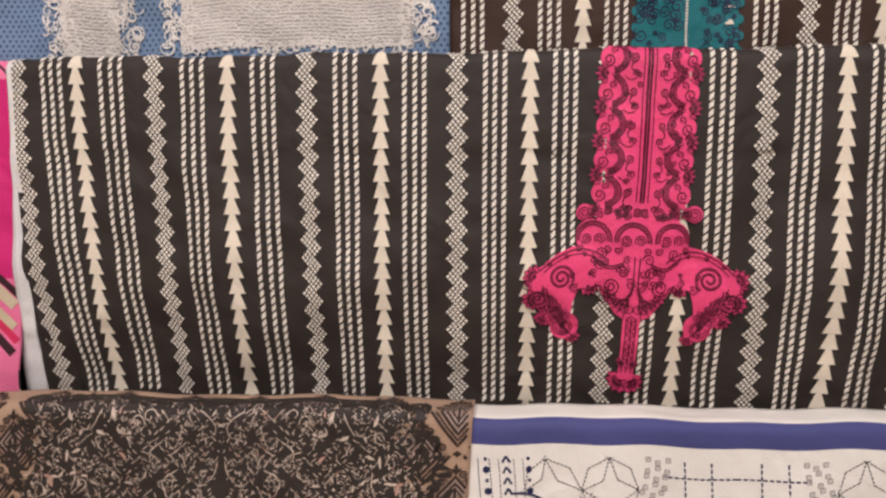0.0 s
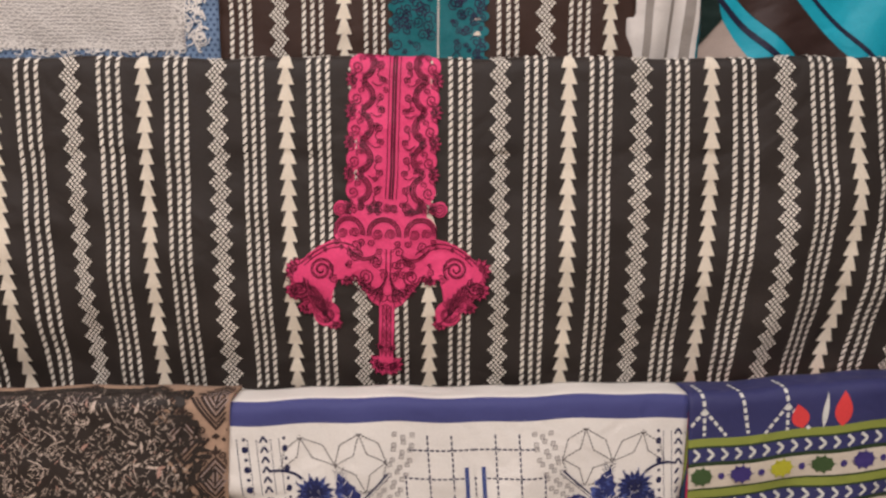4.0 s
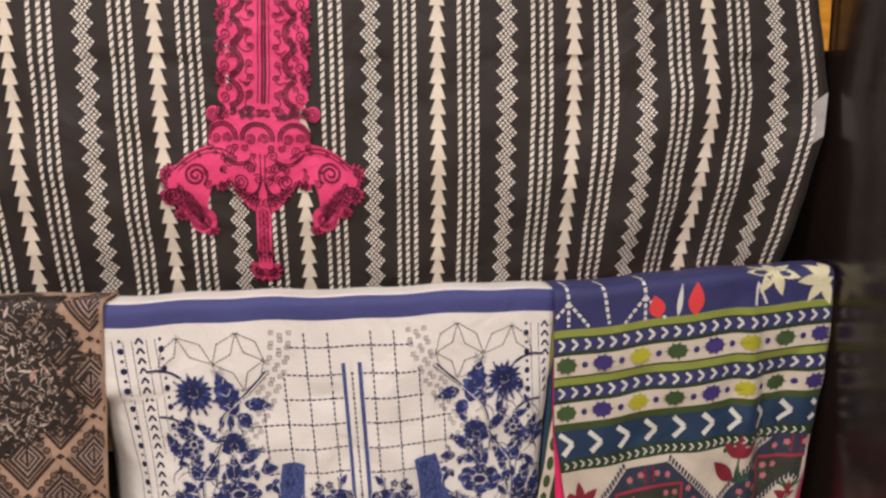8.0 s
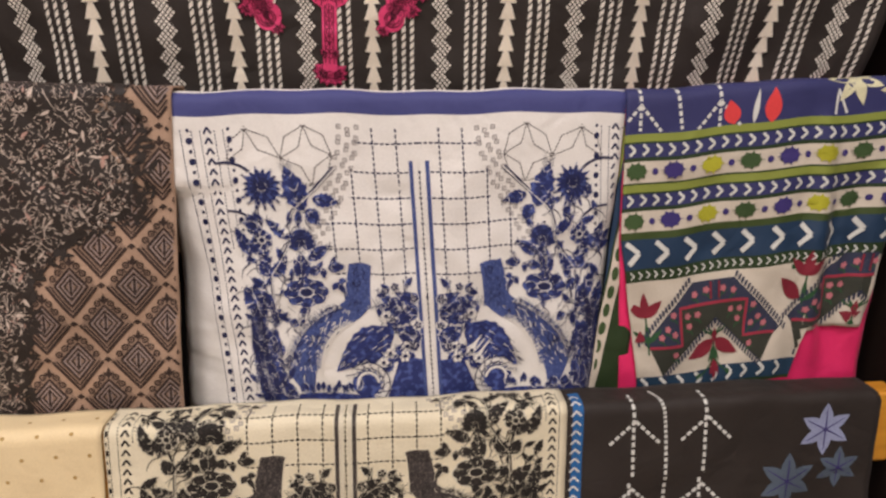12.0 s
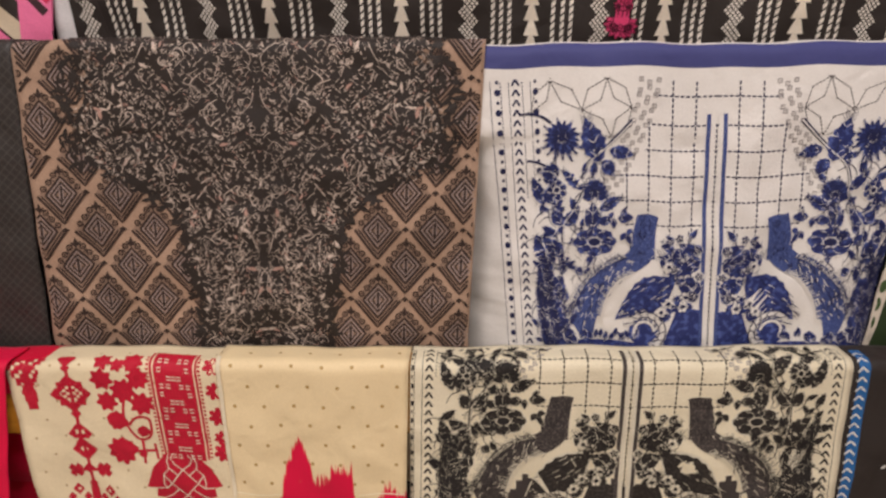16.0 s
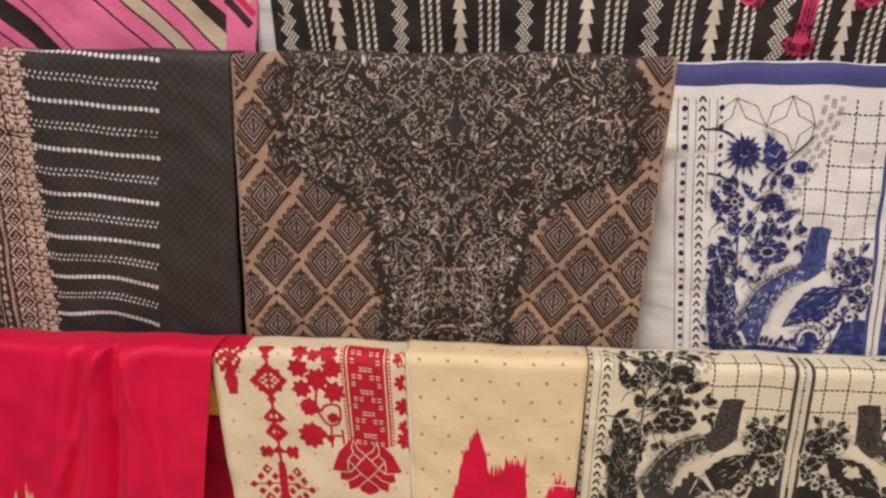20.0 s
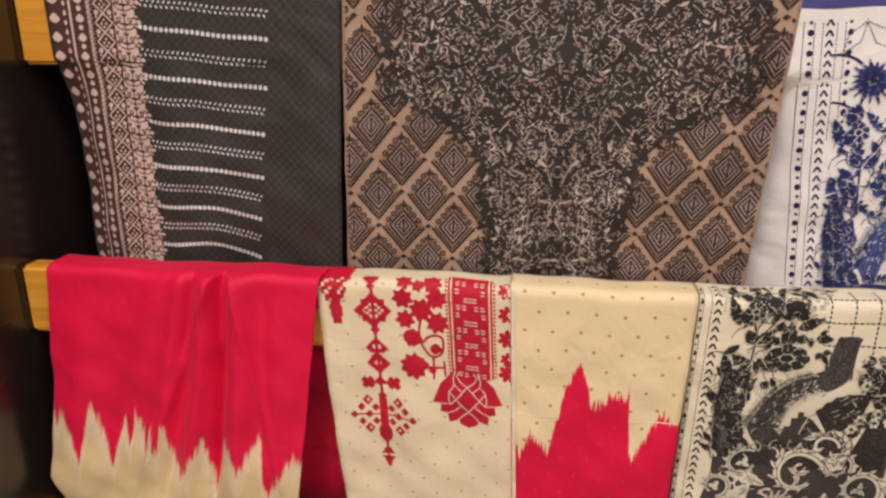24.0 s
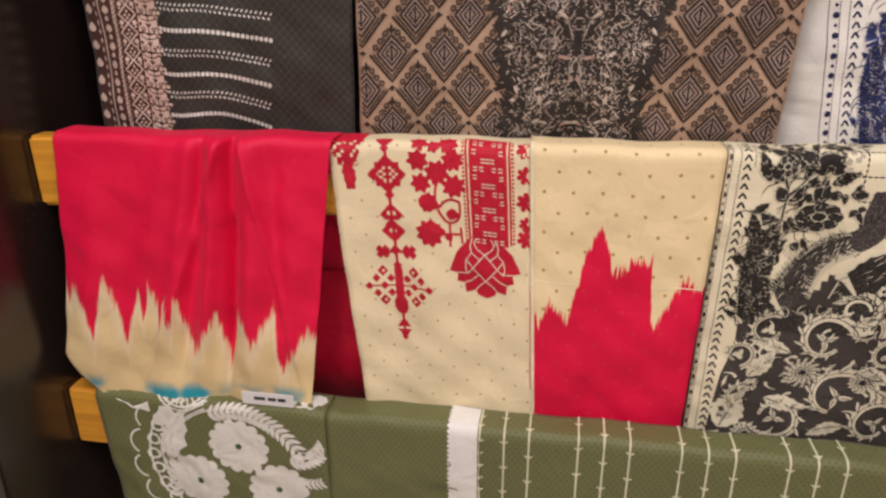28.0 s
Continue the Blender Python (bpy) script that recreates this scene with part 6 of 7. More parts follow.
side_fold = Cloth("side_fold", "turned side with green and white bands", ROW_C, 0.318, 0.378, SIDE_MAT, length=0.412, parent=navy, out=-0.0015, left=((0, 0.336), (0.15, 0.328), (0.38, 0.306)), right=((0, 0.378), (0.38, 0.352)),
                  ridges=((0.03, 0.03, 0.004, 0, 0.2),))
art = Art()
for k in range(12):
    art.disc(0.044 - 0.12 * (0.16 + 0.024 * k), 0.16 + 0.024 * k, 0.0065, 0.009, 10)
art.put(side_fold, "printed_oval", OLIVE_INK, 0.0007, each=True)

# ---- fourth row ----
def ikat(name, upper, lower, points, span_u, span_v, dots=None, splash=None, rough=0.45, soft=0.008, halo=None):
    """Two dyes that meet along a flame-like edge with streaked bleeding."""
    mat, nt, bsdf = nodes_of(name)
    uv, u, v = uv_split(nt)
    edge = math_node(nt, "MULTIPLY", curve_of(nt, math_node(nt, "DIVIDE", u, span_u), [(a / span_u, b / span_v) for a, b in points]), span_v)
    mp = node(nt, "ShaderNodeMapping")
    mp.inputs["Scale"].default_value = (1.0, 0.08, 1.0)
    nt.links.new(uv, mp.inputs[0])
    streak = node(nt, "ShaderNodeTexNoise", i_Scale=260.0, i_Detail=3.0)
    nt.links.new(mp.outputs[0], streak.inputs["Vector"])
    d = math_node(nt, "SUBTRACT", v, edge)
    d = math_node(nt, "ADD", d, math_node(nt, "MULTIPLY", math_node(nt, "SUBTRACT", streak.outputs[0], 0.5), 0.065))
    up, low = upper, lower
    if dots:
        pu, pv, size, ink = dots
        row = math_node(nt, "FLOOR", math_node(nt, "DIVIDE", v, pv))
        odd = math_node(nt, "MULTIPLY", math_node(nt, "MODULO", row, 2.0), 0.5)
        fu = math_node(nt, "MULTIPLY", math_node(nt, "SUBTRACT", math_node(nt, "FRACT", math_node(nt, "ADD", math_node(nt, "DIVIDE", u, pu), odd)), 0.5), pu)
        fv = math_node(nt, "MULTIPLY", math_node(nt, "SUBTRACT", math_node(nt, "FRACT", math_node(nt, "DIVIDE", v, pv)), 0.5), pv)
        dist = math_node(nt, "SQRT", math_node(nt, "ADD", math_node(nt, "MULTIPLY", fu, fu), math_node(nt, "MULTIPLY", fv, fv)))
        spot = smooth_mask(nt, dist, size, size * 0.5)
        up = mix_node(nt, spot, upper, ink)
        low = mix_node(nt, math_node(nt, "MULTIPLY", spot, 0.1), lower, ink)
    if splash:
        blob = node(nt, "ShaderNodeTexNoise", i_Scale=16.0, i_Detail=1.0)
        nt.links.new(uv, blob.inputs["Vector"])
        where = math_node(nt, "MULTIPLY", smooth_mask(nt, blob.outputs[0], 0.46, 0.56), smooth_mask(nt, v, splash[0], splash[0] + 0.025))
        low = mix_node(nt, where, low, splash[1])
    col = mix_node(nt, smooth_mask(nt, d, -soft, soft), up, low)
    if halo:
        ring = math_node(nt, "MULTIPLY", smooth_mask(nt, d, -0.008, 0.012), smooth_mask(nt, d, 0.05, 0.012))
        col = mix_node(nt, math_node(nt, "MULTIPLY", ring, 0.3), col, halo)
    finish_cloth(nt, bsdf, uv, col, rough, vary=0.12, weave=1400.0, sheen=0.06, billow=0.007)
    return mat


RED, SAND = (0.72, 0.003, 0.05), (0.72, 0.54, 0.28)
FLAMES = ((0, 0.218), (0.007, 0.255), (0.017, 0.223), (0.03, 0.25), (0.049, 0.306), (0.062, 0.215), (0.072, 0.235), (0.0985, 0.308), (0.113, 0.229), (0.122, 0.277), (0.128, 0.223), (0.145, 0.25),
          (0.15, 0.287), (0.155, 0.237), (0.17, 0.282), (0.175, 0.229), (0.19, 0.29), (0.206, 0.319), (0.234, 0.26), (0.256, 0.343), (0.268, 0.25), (0.298, 0.303), (0.32, 0.245), (0.337, 0.348), (0.365, 0.287), (0.4, 0.28))
red_ikat = Cloth("red_fabric", "crimson silk fabric with cream ikat flames at the hem", ROW_D, -1.15, -0.765, ikat("red_ikat_silk", RED, SAND, FLAMES, 0.4, 0.45, splash=(0.362, (0.02, 0.3, 0.38)), soft=0.011, rough=0.5, halo=(0.82, 0.74, 0.62)), length=0.43, cell=0.0025,
                 left=((0, -1.15), (0.2, -1.165), (0.38, -1.192)), right=((0, -0.765), (0.38, -0.812)), flare=0.022, out=0.012,
                 folds=((0.003, 0.15, 0.4, 0.05),), ridges=((0.2525, 0.0075, -0.017, 0.01, -0.03), (0.232, 0.014, 0.016, -0.04, -0.04), (0.277, 0.02, 0.016, 0.05, -0.04), (0.213, 0.007, -0.006, -0.08, -0.03), (0.198, 0.014, 0.009, -0.12, -0.03),
                 (0.243, 0.006, 0.006, -0.3, -0.045), (0.262, 0.005, 0.005, 0.3, -0.045), (0.175, 0.02, 0.007, -0.28, -0.02), (0.12, 0.03, 0.006, -0.3, 0.02), (0.305, 0.012, -0.004, 0.1, 0.0), (0.33, 0.025, 0.006, 0.05, 0.04), (0.05, 0.03, 0.007, 0.0, 0.03)),
                 hem=((0, 0.335), (0.02, 0.365), (0.06, 0.405), (0.1, 0.425), (0.385, 0.43)))
rim = Art()
rim.line([(0.001 + 0.0048 * k, float(np.interp(0.0048 * k, *zip(*red_ikat.hem))) - 0.0065) for k in range(80)], 0.006)
rim.put(red_ikat, "rolled_hem", red_ikat.ob.data.materials[0], 0.004, "narrow rolled hem", stuff=False)
Cloth("red_fabric", "plain crimson fabric hanging behind the rail", ROW_D, -0.86, -0.70, fabric("crimson_cotton", (0.62, 0.004, 0.036), 0.6, vary=0.15), length=0.05, back=0.43)

RED_STITCH = stitched("red_cross_stitch", (0.5, 0.008, 0.03), 0.6, scale=500.0, vary=0.3)
CREAM_DOTS = ikat("cream_dotted_silk", (0.81, 0.68, 0.44), (0.81, 0.68, 0.44), ((0, 0.5), (1, 0.5)), 1.0, 1.0, dots=(0.036, 0.024, 0.0022, (0.48, 0.33, 0.16)))
cream_cross = Cloth("cream_fabric", "cream silk fabric with red cross-stitched motifs", ROW_D, -0.775, -0.515, CREAM_DOTS, length=0.425,
                    left=((0, -0.773), (0.1, -0.765), (0.38, -0.738)), right=((0, -0.512), (0.38, -0.494)), out=0.004, flare=0.008,
                    folds=((0.003, 0.15, 0.5, 0.2),), ridges=((0.06, 0.03, 0.005, 0.3, 0.15),))


def stitches(inside, u0, v0, u1, v1, cell=0.0026):
    """Cross-stitch squares wherever inside(u, v) holds."""
    art = Art()
    nu, nv = int((u1 - u0) / cell), int((v1 - v0) / cell)
    h = cell * 0.5
    for j in range(nv):
        for i in range(nu):
            u, v = u0 + (i + 0.5) * cell, v0 + (j + 0.5) * cell
            if inside(u, v):
                art.quad((u - h, v - h), (u + h, v - h), (u + h, v + h), (u - h, v + h))
    return art


def near(u, v, cu, cv):
    return abs(u - cu), abs(v - cv)


def pendant(u, v, cu=0.074):
    x = abs(u - cu)
    a, b = near(u, v, cu, 0.05)
    cellx, celly = int((a + 0.0022) / 0.0044), int((b + 0.0022) / 0.0044)
    if (a + b < 0.026 or max(a, b) < 0.0165) and not ((cellx + celly) % 2 == 1 and a + b < 0.015):
        return True
    for cv, r in ((0.004, 0.012), (0.016, 0.006), (0.078, 0.0075), (0.128, 0.018), (0.156, 0.008), (0.178, 0.0075)):
        if x + abs(v - cv) < r and not (r > 0.015 and x + abs(v - cv) < 0.006):
            return True
    if x < 0.0155 - 0.9 * abs(v - 0.105) and v < 0.112 and not (x < 0.006 and 0.1 < v < 0.107):
        return True
    for s in (-1, 1):
        d = abs(u - cu - s * 0.019) + abs(v - 0.158)
        if d < 0.0135 and not (abs(abs(u - cu - s * 0.019) - abs(v - 0.158)) > 0.0062 and d > 0.006) or x < 0.02 and abs(v - 0.158) < 0.0018:
            return True
        for dx, dv in ((0.0, -0.021), (0.0, 0.021), (0.021, 0.0), (0.0, 0.0), (0.0105, -0.0105), (0.0105, 0.0105), (-0.0105, -0.0105), (-0.0105, 0.0105)):
            d = abs(u - cu - s * (0.0225 + dx)) + abs(v - 0.207 - dv)
            if (0.0026 < d < 0.0082) if dx == 0 and dv else d < 0.0062:
                return True
    if abs(v - 0.207) < 0.0016 and x < 0.044 or x < 0.0062 and 0.182 < v < 0.228:
        return True
    if x ** 2 / 0.00011 + (v - 0.235) ** 2 / 0.00022 < 1:
        return True
    if x < 0.0016 and v < 0.285 and v > 0.0:
        return True
    return 0.004 < x + abs(v - 0.272) * 0.8 < 0.0125 and abs(v - 0.272) > 0.003 or x + abs(v - 0.286) < 0.0055


stitches(pendant, 0.02, 0.0, 0.13, 0.3, 0.002).put(cream_cross, "pendant_motif", RED_STITCH, 0.0011, "red cross-stitched pendant")
CREAM_THREAD = fabric("cream_thread", (0.74, 0.64, 0.48), 0.6)
LU, LV = 0.196, 0.177
half = ((0.0, -0.035), (0.007, -0.0365), (0.0175, -0.032), (0.031, -0.019), (0.0405, 0.0015), (0.031, 0.004), (0.0325, 0.0135), (0.0245, 0.016), (0.023, 0.027), (0.012, 0.0245), (0.0095, 0.03), (0.0, 0.034))
lotus = Art()
lotus.fan((LU, LV), [(LU + 1.2 * x, LV + 1.28 * y) for x, y in half] + [(LU - 1.2 * x, LV + 1.28 * y) for x, y in half[-2:0:-1]], 5)
lotus_ob = lotus.put(cream_cross, "lotus_motif", RED_STITCH, 0.0012, "red cross-stitched lotus with cream outlines", stuff=False)
for s in (-1, 1):
    for pts in (((0, -0.0165), (0.0135, -0.001), (0, 0.0135)), ((0.0135, -0.001), (0.02, 0.005), (0.031, 0.004)), ((0, 0.0135), (0.008, 0.02), (0.012, 0.0245)), ((0.008, 0.0065), (0.0165, 0.0135), (0.0245, 0.016)),
                ((0, -0.0165), (0.008, -0.022), (0.0115, -0.028), (0.008, -0.034)), ((0.006, -0.0105), (0.0145, -0.0175), (0.021, -0.0105), (0.0135, -0.001)), ((0.0145, -0.0175), (0.016, -0.025), (0.013, -0.033)), ((0.021, -0.0105), (0.022, 0.0), (0.02, 0.005))):
        art = Art()
        art.line([(LU + s * 1.2 * x, LV + 1.28 * y) for x, y in pts], 0.0015)
        art.put(cream_cross, "petal_outline", CREAM_THREAD, 0.0022, parent=lotus_ob)
stitches(lambda u, v: 0.006 < abs(u - 0.022) * 1.2 + v * 0.45 < 0.03 and (int(u / 0.0052) + int(v / 0.0052)) % 3 != 0 or abs(u - 0.024) < 0.008 - 0.12 * abs(v - 0.05) and v < 0.068,
         0.0, 0.0, 0.05, 0.07, 0.002).put(cream_cross, "corner_motif", RED_STITCH, 0.0011)
band_art = Art()
band_art.rect(0.181, -0.01, 0.229, 0.142, 0.008)
for s in (-1, 1):
    band_art.line([(0.205 + s * 0.0275, -0.01), (0.205 + s * 0.0275, 0.14)], 0.0028)
    v = 0.0
    while v < 0.14:
        band_art.rect(0.205 + s * 0.0315 - 0.0016, v, 0.205 + s * 0.0315 + 0.0016, v + 0.0028)
        v += 0.0054
band_ob = band_art.put(cream_cross, "red_band", RED_STITCH, 0.0009, "red stitched band", stuff=False)
dash_art = Art()
for k in range(13):
    v = 0.004 + 0.0108 * k
    for c in ((-0.016, -0.008, 0.008, 0.016), (-0.017, 0.017), (-0.006, 0.0, 0.006))[k % 3]:
        for q in range(2):
            dash_art.rect(0.205 + c - 0.0028, v + 0.0042 * q, 0.205 + c + 0.0024, v + 0.0042 * q + 0.0016)
dash_art.put(cream_cross, "cream_dash", CREAM_THREAD, 0.0019, parent=band_ob)
vine, bloom = Art(), Art()
for x, y, r, n in ((0.139, 0.046, 0.0165, 8), (0.115, 0.03, 0.0145, 7), (0.16, 0.03, 0.0145, 8), (0.16, 0.064, 0.0155, 8), (0.117, 0.06, 0.0135, 7), (0.136, 0.012, 0.009, 6), (0.155, 0.008, 0.014, 7), (0.118, 0.006, 0.012, 6)):
    bloom.count += 1
    bloom.hold = True
    bloom.disc(x, y, r * 0.34, n=8)
    for q in range(n):
        a = 2 * math.pi * q / n + 0.3
        bloom.leaf(x + r * 0.2 * math.cos(a), y + r * 0.2 * math.sin(a), r * 0.86, r * 0.62, a, n=6, jag=0.08)
    bloom.hold = False
for x, y, ln, wd, tr in ((0.112, 0.082, 0.03, 0.026, 0.3), (0.112, 0.128, 0.034, 0.03, -0.1), (0.148, 0.1, 0.018, 0.016, 0.2), (0.148, 0.128, 0.012, 0.01, 1.2)):
    bloom.leaf(x, y, ln, wd, tr, n=8, jag=0.12)
for s in range(9):
    a = 2 * math.pi * s / 9
    bloom.leaf(0.124 + 0.008 * math.cos(a), 0.128 + 0.008 * math.sin(a), 0.012, 0.01, a)
vine.curve((0.142, 0.05), (0.125, 0.085), (0.148, 0.112), 0.0032)
vine.curve((0.148, 0.112), (0.17, 0.118), (0.166, 0.085), 0.003)
vine.curve((0.166, 0.085), (0.15, 0.075), (0.14, 0.092), 0.003)
vine.line([(0.135, 0.128), (0.168, 0.13)], 0.0032)
vine.line([(0.152, 0.112), (0.151, 0.146)], 0.003)
vine.line([(0.166, 0.12), (0.167, 0.142)], 0.003)
bloom.put(cream_cross, "stitched_flower", RED_STITCH, 0.0011, each=True)
vine.put(cream_cross, "stitched_vine", RED_STITCH, 0.0016, each=True)
edge_art = Art()
for y, r in ((0.012, 0.012), (0.045, 0.012), (0.08, 0.013), (0.11, 0.01), (0.13, 0.013)):
    edge_art.flower(0.253, y, r, 7, 0.8, 0.2, 0.5)
edge_art.put(cream_cross, "stitched_flower", RED_STITCH, 0.0011, each=True)

PEAKS = ((0, 0.2), (0.011, 0.252), (0.028, 0.218), (0.055, 0.245), (0.075, 0.155), (0.094, 0.11), (0.107, 0.14), (0.112, 0.178), (0.122, 0.17), (0.139, 0.155), (0.164, 0.152), (0.168, 0.21), (0.175, 0.252), (0.191, 0.212), (0.211, 0.18), (0.25, 0.2))
cream_ikat = Cloth("cream_fabric", "cream dotted silk fabric with red ikat flames rising", ROW_D, -0.514, -0.277,
                   ikat("cream_red_ikat_silk", (0.84, 0.67, 0.39), RED, PEAKS, 0.25, 0.45, dots=(0.0372, 0.0268, 0.003, (0.44, 0.27, 0.08)), soft=0.005), length=0.425,
                   left=((0, -0.514), (0.38, -0.498)), right=((0, -0.277), (0.38, -0.289)), out=0.0055, flare=0.008, folds=((0.002, 0.2, 0.4, 0.1),), ridges=((0.12, 0.5, 0.0025, 0, 0.185),))
# paler strips paint the highlight of a sharp crease onto the silk
crease = Art()
crease.line([(0.002, 0.1895), (0.066, 0.1905)], 0.0014)
crease.line([(0.172, 0.191), (0.235, 0.19)], 0.0014)
crease.put(cream_ikat, "crease_highlight", fabric("crease_highlight_silk", (0.9, 0.8, 0.58), 0.5), 0.0014, "pale painted highlight along a sharp pressed crease", each=True)
crease = Art()
crease.line([(0.0035, 0.0), (0.0035, 0.42)], 0.005)
crease.put(cream_ikat, "selvage", fabric("cream_selvage", (0.78, 0.68, 0.48), 0.6), 0.0022, "cream woven selvage")
cream_black = Cloth("cream_fabric", "cream fabric with black floral and checked print", ROW_D, -0.275, 0.262, fabric("cream_lawn", (0.78, 0.7, 0.5), 0.6, vary=0.15), length=0.425,
                    left=((0, -0.275), (0.38, -0.284)), right=((0, 0.262), (0.38, 0.262)), out=0.004, flare=0.012, curl=(("left", 0.05, 0.012),),
                    folds=((0.003, 0.2, 1.0, 0.15), (0.0015, 0.08, 0.3, -0.1)))
lower_ground = Art()
lower_ground.patch((0.034, 0.31), (0.0451, 0.27), (0.0451, 0.422), (0.026, 0.422), 6)
for k in range(60):
    u = 0.045 + 0.0075 * k
    lower_ground.rect(u, 0.2 - 0.08 * max(0.0, 1 - abs(u - 0.271) / 0.09 + 0.9 if abs(u - 0.271) > 0.16 else 0.0) + 0.03 * math.sin(k * 0.37) + 0.008 * math.sin(k * 1.3), u + 0.0075, 0.422)
lower_ground.put(cream_black, "dark_ground", INK_CHAR, 0.0005, "charcoal printed ground", stuff=True)
floral_print(cream_black, speckled("black_leaf_print", (0.022, 0.018, 0.015), (0.11, 0.09, 0.07), 0.5), INK_BLACK, speckled("soot_plume_print", (0.05, 0.042, 0.038), (0.16, 0.13, 0.11)), fabric("cream_print", (0.7, 0.64, 0.48), 0.65, vary=0.15),
             -0.158, 33, mid=0.271, wide=1.04, deep=True)

BLUE_EDGE = fabric("blue_edge_print", (0.02, 0.12, 0.32), 0.6)
LILAC_INK = fabric("pale_blue_lily", (0.3, 0.33, 0.48), 0.6, vary=0.4)
GREYBLUE_INK = fabric("grey_blue_lily", (0.1, 0.13, 0.17), 0.6, vary=0.4)
black_lily = Cloth("black_fabric", "black fabric with white dashed arrows and pale blue lilies", ROW_D, 0.262, 0.668, BLACK_COTTON, length=0.425, out=0.005,
                   folds=((0.003, 0.2, 0.2, 0.1),), right=((0, 0.664), (0.02, 0.668), (0.4, 0.66)))
art = Art()
art.rect(0.0, -0.02, 0.02, 0.42)
edge_ob = art.put(black_lily, "blue_edge", BLUE_EDGE, 0.0006, "bright blue printed edge")
art = Art()
v = -0.01
while v < 0.41:
    for s in (-1, 1):
        art.line([(0.011, v), (0.011 + s * 0.006, v + 0.006)], 0.0024)
    v += 0.0125
art.put(black_lily, "edge_chevron", WHITE_INK, 0.0013, parent=edge_ob)
for u0 in (0.086, 0.178):
    for k in range(4):
        v = 0.028 + 0.092 * k
        art = Art()
        art.dashes((u0 - 0.004, v - 0.04 if k == 0 else v - 0.006), (u0, v + 0.08), 0.0065, 0.0035, 0.0042, single=True)
        for s in (-1, 1):
            art.dashes((u0, v + 0.002), (u0 + s * 0.033, v + 0.034), 0.0065, 0.003, 0.004, single=True)
        art.put(black_lily, "dash", WHITE_INK, 0.0008, each=True)
dash = Art()
path = bend((0.112, -0.02), (0.136, 0.03), (0.134, 0.4), 44)
for a, b in list(zip(path, path[1:]))[::1]:
    dash.line([a, (a[0] + (b[0] - a[0]) * 0.65, a[1] + (b[1] - a[1]) * 0.65)], 0.004)
dash.put(black_lily, "dash", WHITE_INK, 0.0008, each=True)
for u0, v0, r, mat in ((0.335, 0.055, 0.036, LILAC_INK), (0.292, 0.125, 0.04, GREYBLUE_INK), (0.35, 0.2, 0.04, LILAC_INK), (0.36, 0.11, 0.03, GREYBLUE_INK)):
    art, vein = Art(), Art()
    art.hold = True
    for q in range(6):
        art.leaf(u0, v0, r, r * 0.5, 0.5 + math.pi * q / 3)
    art.disc(u0, v0, r * 0.2, n=10)
    lily = art.put(black_lily, "lily", mat, 0.0011)
    for q in range(6):
        a = 0.5 + math.pi * q / 3
        vein.line([(u0, v0), (u0 + 0.8 * r * math.cos(a), v0 + 0.8 * r * math.sin(a))], 0.002, 0.0008)
    vein.put(black_lily, "petal_vein", VIOLET_INK, 0.0022, parent=lily, each=True)

# ---- lowest row ----
OLIVE = ikat("olive_dotted_silk", (0.15, 0.155, 0.062), (0.15, 0.155, 0.062), ((0, 0.5), (1, 0.5)), 1.0, 1.0, dots=(0.0085, 0.0062, 0.0017, (0.085, 0.092, 0.035)), rough=0.36)
LACE_PURE = stitched("white_lace", (0.72, 0.69, 0.62), 0.75, vary=0.2)
olive_lace = Cloth("olive_fabric", "olive silk fabric with applied white lace flowers", ROW_E, -1.14, -0.787, OLIVE, length=0.3, out=0.004, left=((0, -1.15), (0.3, -1.132)), folds=((0.002, 0.17, 0, 0),))
fan_art = Art()
for r in (0.042, 0.036):
    fan_art.ring(0.134, -0.018, r, 0.003, a0=0, a1=math.pi)
for q in range(12):
    a = math.pi * (q + 0.5) / 12
    fan_art.line([(0.134 + 0.008 * math.cos(a), -0.018 + 0.008 * math.sin(a)), (0.134 + 0.038 * math.cos(a), -0.018 + 0.038 * math.sin(a))], 0.002)
fan_art.put(olive_lace, "lace_fan", LACE_PURE, 0.0012, "white lace fan", stuff=False, v0=-0.034)
patch = Art()
patch.leaf(0.03, -0.03, 0.085, 0.055, 0.75, 0.01, jag=0.1)
patch.leaf(0.085, 0.055, 0.075, 0.03, -0.55, -0.012, jag=0.18)
patch.leaf(0.098, 0.12, 0.1, 0.036, -1.25, 0.01, jag=0.2)
patch.leaf(0.3, 0.0, 0.06, 0.035, -0.5, 0.006, jag=0.15)
patch.put(olive_lace, "lace_leaf", LACE_PURE, 0.0014, each=True, v0=-0.034)
for radius, wide in ((0.135, 0.003), (0.117, 0.003), (0.103, 0.0022)):
    art = Art()
    art.ring(0.205, 0.12, radius, wide, n=30, a0=math.pi * 0.85, a1=math.pi * 1.42)
    art.put(olive_lace, "lace_arc", LACE_PURE, 0.0017)
net = Art()
for q in range(40):
    a = math.pi * (0.86 + 0.55 * q / 40)
    for r in (0.1065, 0.1135):
        net.disc(0.205 + r * math.cos(a + (0.01 if r > 0.11 else 0)), 0.12 + r * math.sin(a + (0.01 if r > 0.11 else 0)), 0.0022, n=6)
net.put(olive_lace, "lace_netting", LACE_PURE, 0.0017)
for q in range(6):
    a = math.pi * (1.16 - 0.068 * q)
    art = Art()
    art.ring(0.205 + 0.129 * math.cos(a), 0.12 + 0.129 * math.sin(a), 0.0088, 0.0042, n=14)
    art.put(olive_lace, "lace_ring", LACE_PURE, 0.002)
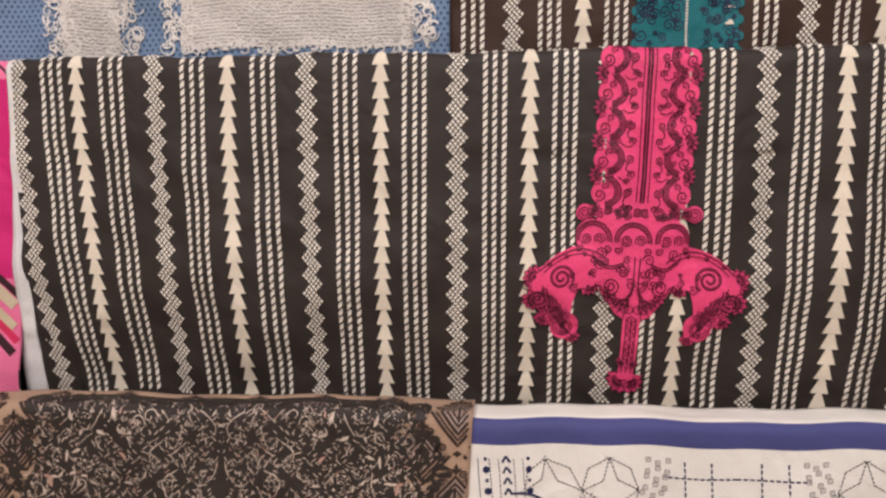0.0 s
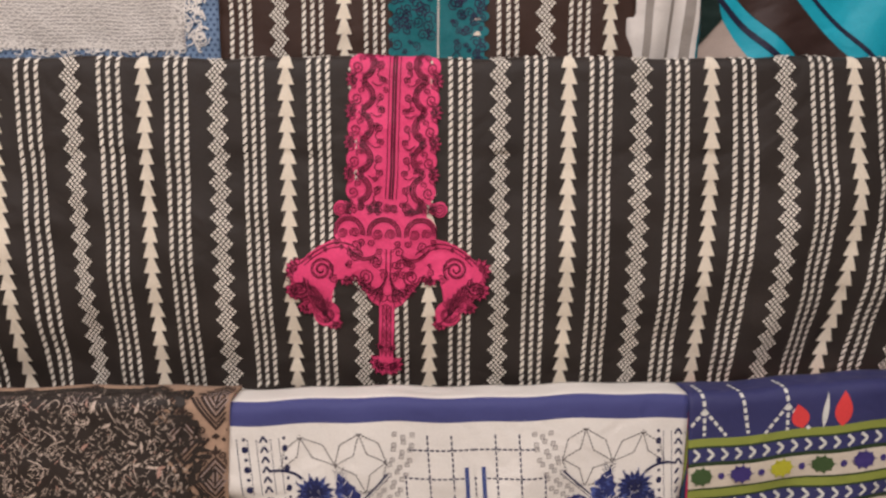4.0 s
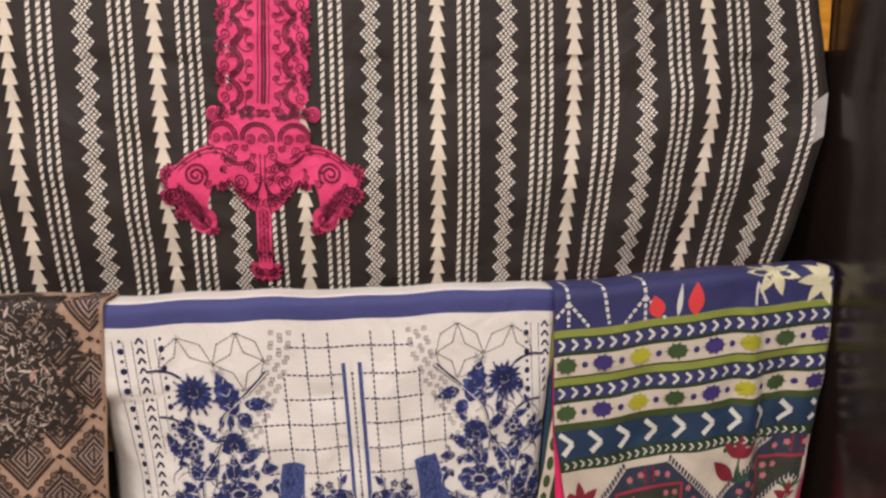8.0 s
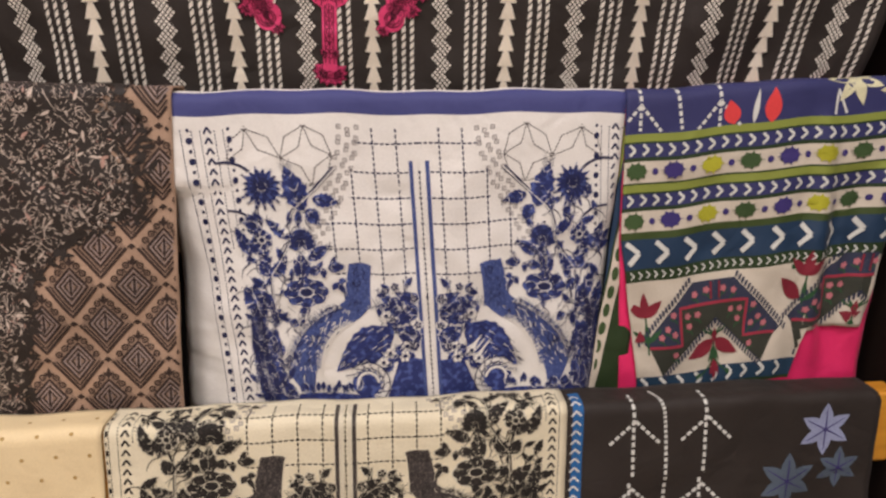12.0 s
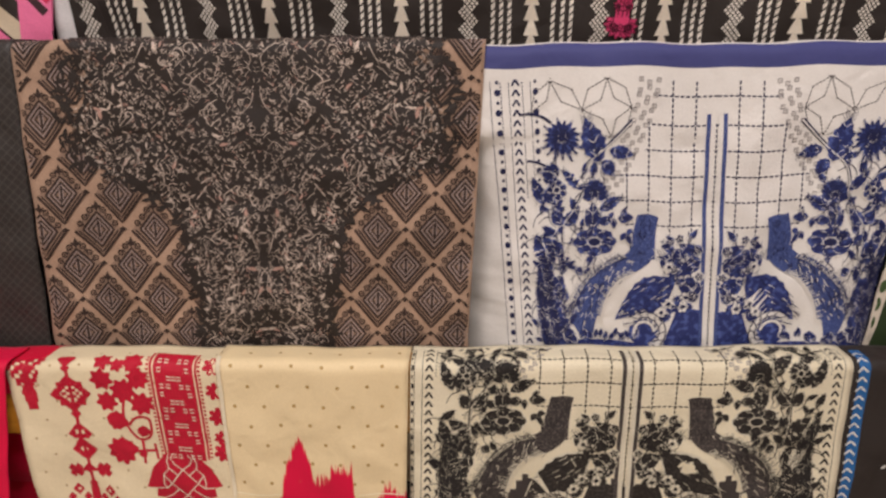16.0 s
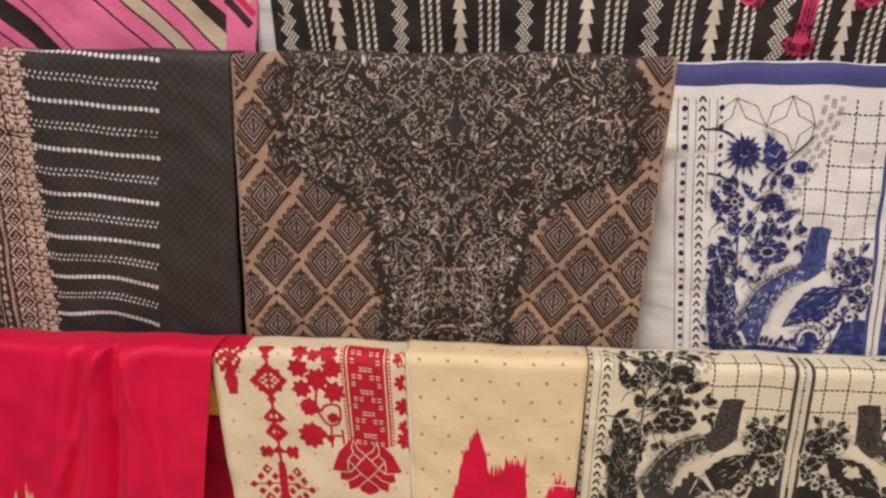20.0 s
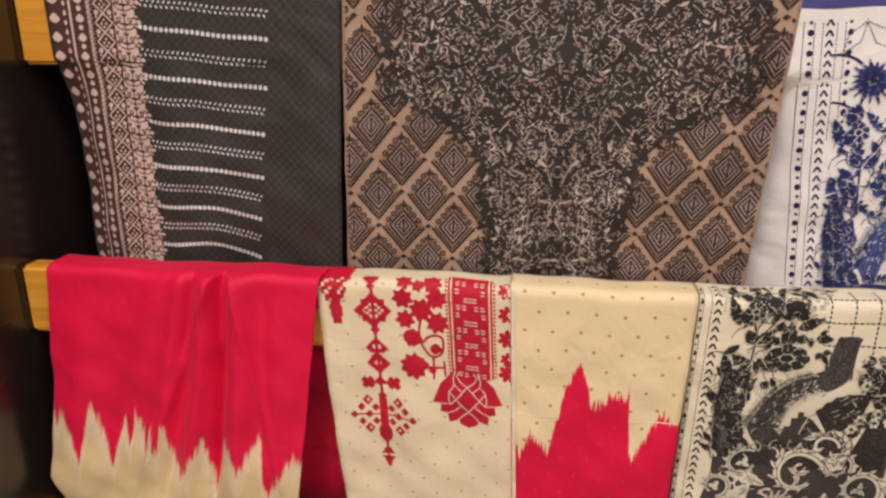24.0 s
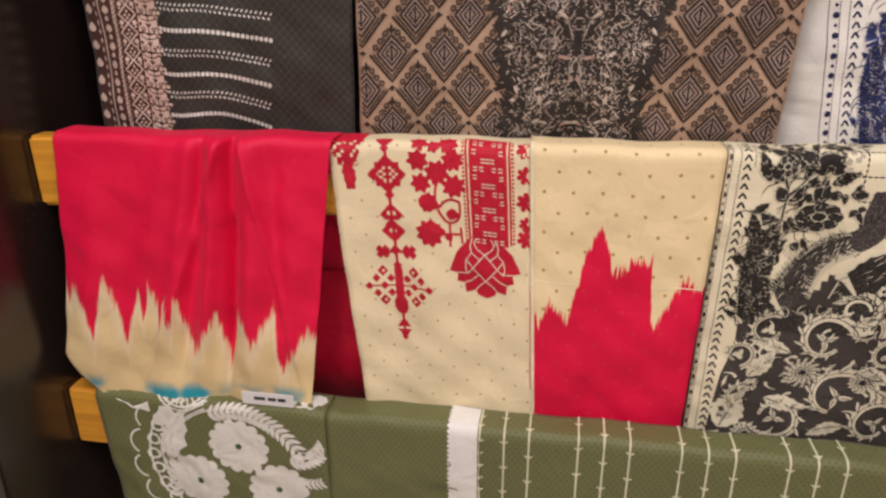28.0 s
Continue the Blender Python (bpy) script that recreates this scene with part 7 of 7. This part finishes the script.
for q in range(4):
    a = math.pi * (1.17 - 0.1 * q)
    art = Art()
    art.ring(0.205 + 0.143 * math.cos(a), 0.12 + 0.143 * math.sin(a), 0.022, 0.0032, n=14, a0=a - 1.2, a1=a + 1.2)
    art.put(olive_lace, "lace_scallop", LACE_PURE, 0.0016)
for u0, v0, r in ((0.217, 0.08, 0.048), (0.145, 0.15, 0.048), (0.272, 0.155, 0.048)):
    art = Art()
    art.hold = True
    art.disc(u0, v0, r * 0.82, n=24)
    for q in range(14):
        a = 2 * math.pi * q / 14
        art.disc(u0 + r * 0.8 * math.cos(a), v0 + r * 0.8 * math.sin(a), r * 0.2, n=10)
    flower = art.put(olive_lace, "lace_flower", LACE_PURE, 0.0015, stuff=False)
    art = Art()
    art.flower(u0, v0, r * 0.12, 5, 0.5)
    art.put(olive_lace, "flower_eye", OLIVE_INK, 0.0026, parent=flower, stuff=False)
for path, size in ((bend((0.178, 0.03), (0.26, -0.01), (0.325, 0.105), 18), 0.021), (bend((0.295, 0.1), (0.33, 0.1), (0.35, 0.065), 9), 0.021), (bend((0.098, 0.19), (0.095, 0.14), (0.12, 0.105), 9), 0.019), (bend((0.29, 0.13), (0.32, 0.15), (0.345, 0.13), 7), 0.014)):
    art = Art()
    art.hold = True
    art.line(path, 0.0022)
    for q in range(len(path) - 1):
        (x, y), (x2, y2) = path[q], path[q + 1]
        a = math.atan2(y2 - y, x2 - x)
        for s in (-0.8, 0.8):
            art.leaf(x, y, size, size * 0.36, a + s, n=5)
    art.put(olive_lace, "lace_fern", LACE_PURE, 0.0016, stuff=False)

olive_lines = Cloth("olive_fabric", "olive silk fabric with white band and stitched cream lines", ROW_E, -0.786, 0.3, OLIVE, length=0.3, out=0.002, folds=((0.002, 0.3, 0.5, 0),))
art = Art()
art.rect(0.179, -0.034, 0.219, 0.29)
for k in range(40):
    art.disc(0.179, -0.03 + 0.008 * k, 0.003, n=6)
art.put(olive_lines, "white_band", fabric("white_organza", (0.78, 0.76, 0.71), 0.5, vary=0.15), 0.001, "plain white band", stuff=False, v0=-0.036)
CREAM_LINE = stitched("cream_stitch_line", (0.66, 0.64, 0.44), 0.6)
for k in range(27):
    u = 0.2225 if k == 0 else 0.256 + 0.034 * ((k - 1) % 3) + 0.1345 * ((k - 1) // 3) - 0.034
    art = Art()
    art.hold = True
    art.line([(u, -0.036), (u, 0.29)], 0.0026 if k else 0.0014)
    v = -0.02 + 0.021 * (k % 2)
    while v < 0.28 and (k == 0 or True):
        art.leaf(u - 0.006, v, 0.007, 0.003, 0.5, n=3)
        art.leaf(u + 0.006, v, 0.007, 0.003, math.pi - 0.5, n=3)
        art.rhomb(u, v + 0.003, 0.003, 0.0035)
        v += 0.042
    art.put(olive_lines, "stitched_line", CREAM_LINE, 0.0012, stuff=False, v0=-0.037)

# paper label lying on the lace
PAPER = plain("label_paper", (0.72, 0.7, 0.68), 0.6, 30.0, 0.06, bump=0.0002)
PRINT_BAR = plain("label_print", (0.02, 0.02, 0.02), 0.6, 30.0, 0.2, bump=0.0002)
tag_ob = box("paper_label", (-0.912, -0.2, ROW_E.z + 0.003), (-0.833, -0.198, ROW_E.z + 0.024), PAPER, 0.0008)
tagged(tag_ob, "small white paper label with illegible print standing on lace", "label")
for x0, x1 in ((-0.893, -0.876), (-0.872, -0.86), (-0.857, -0.845)):
    box("text_bar", (x0, -0.2006, ROW_E.z + 0.012), (x1, -0.2001, ROW_E.z + 0.017), PRINT_BAR, parent=tag_ob)
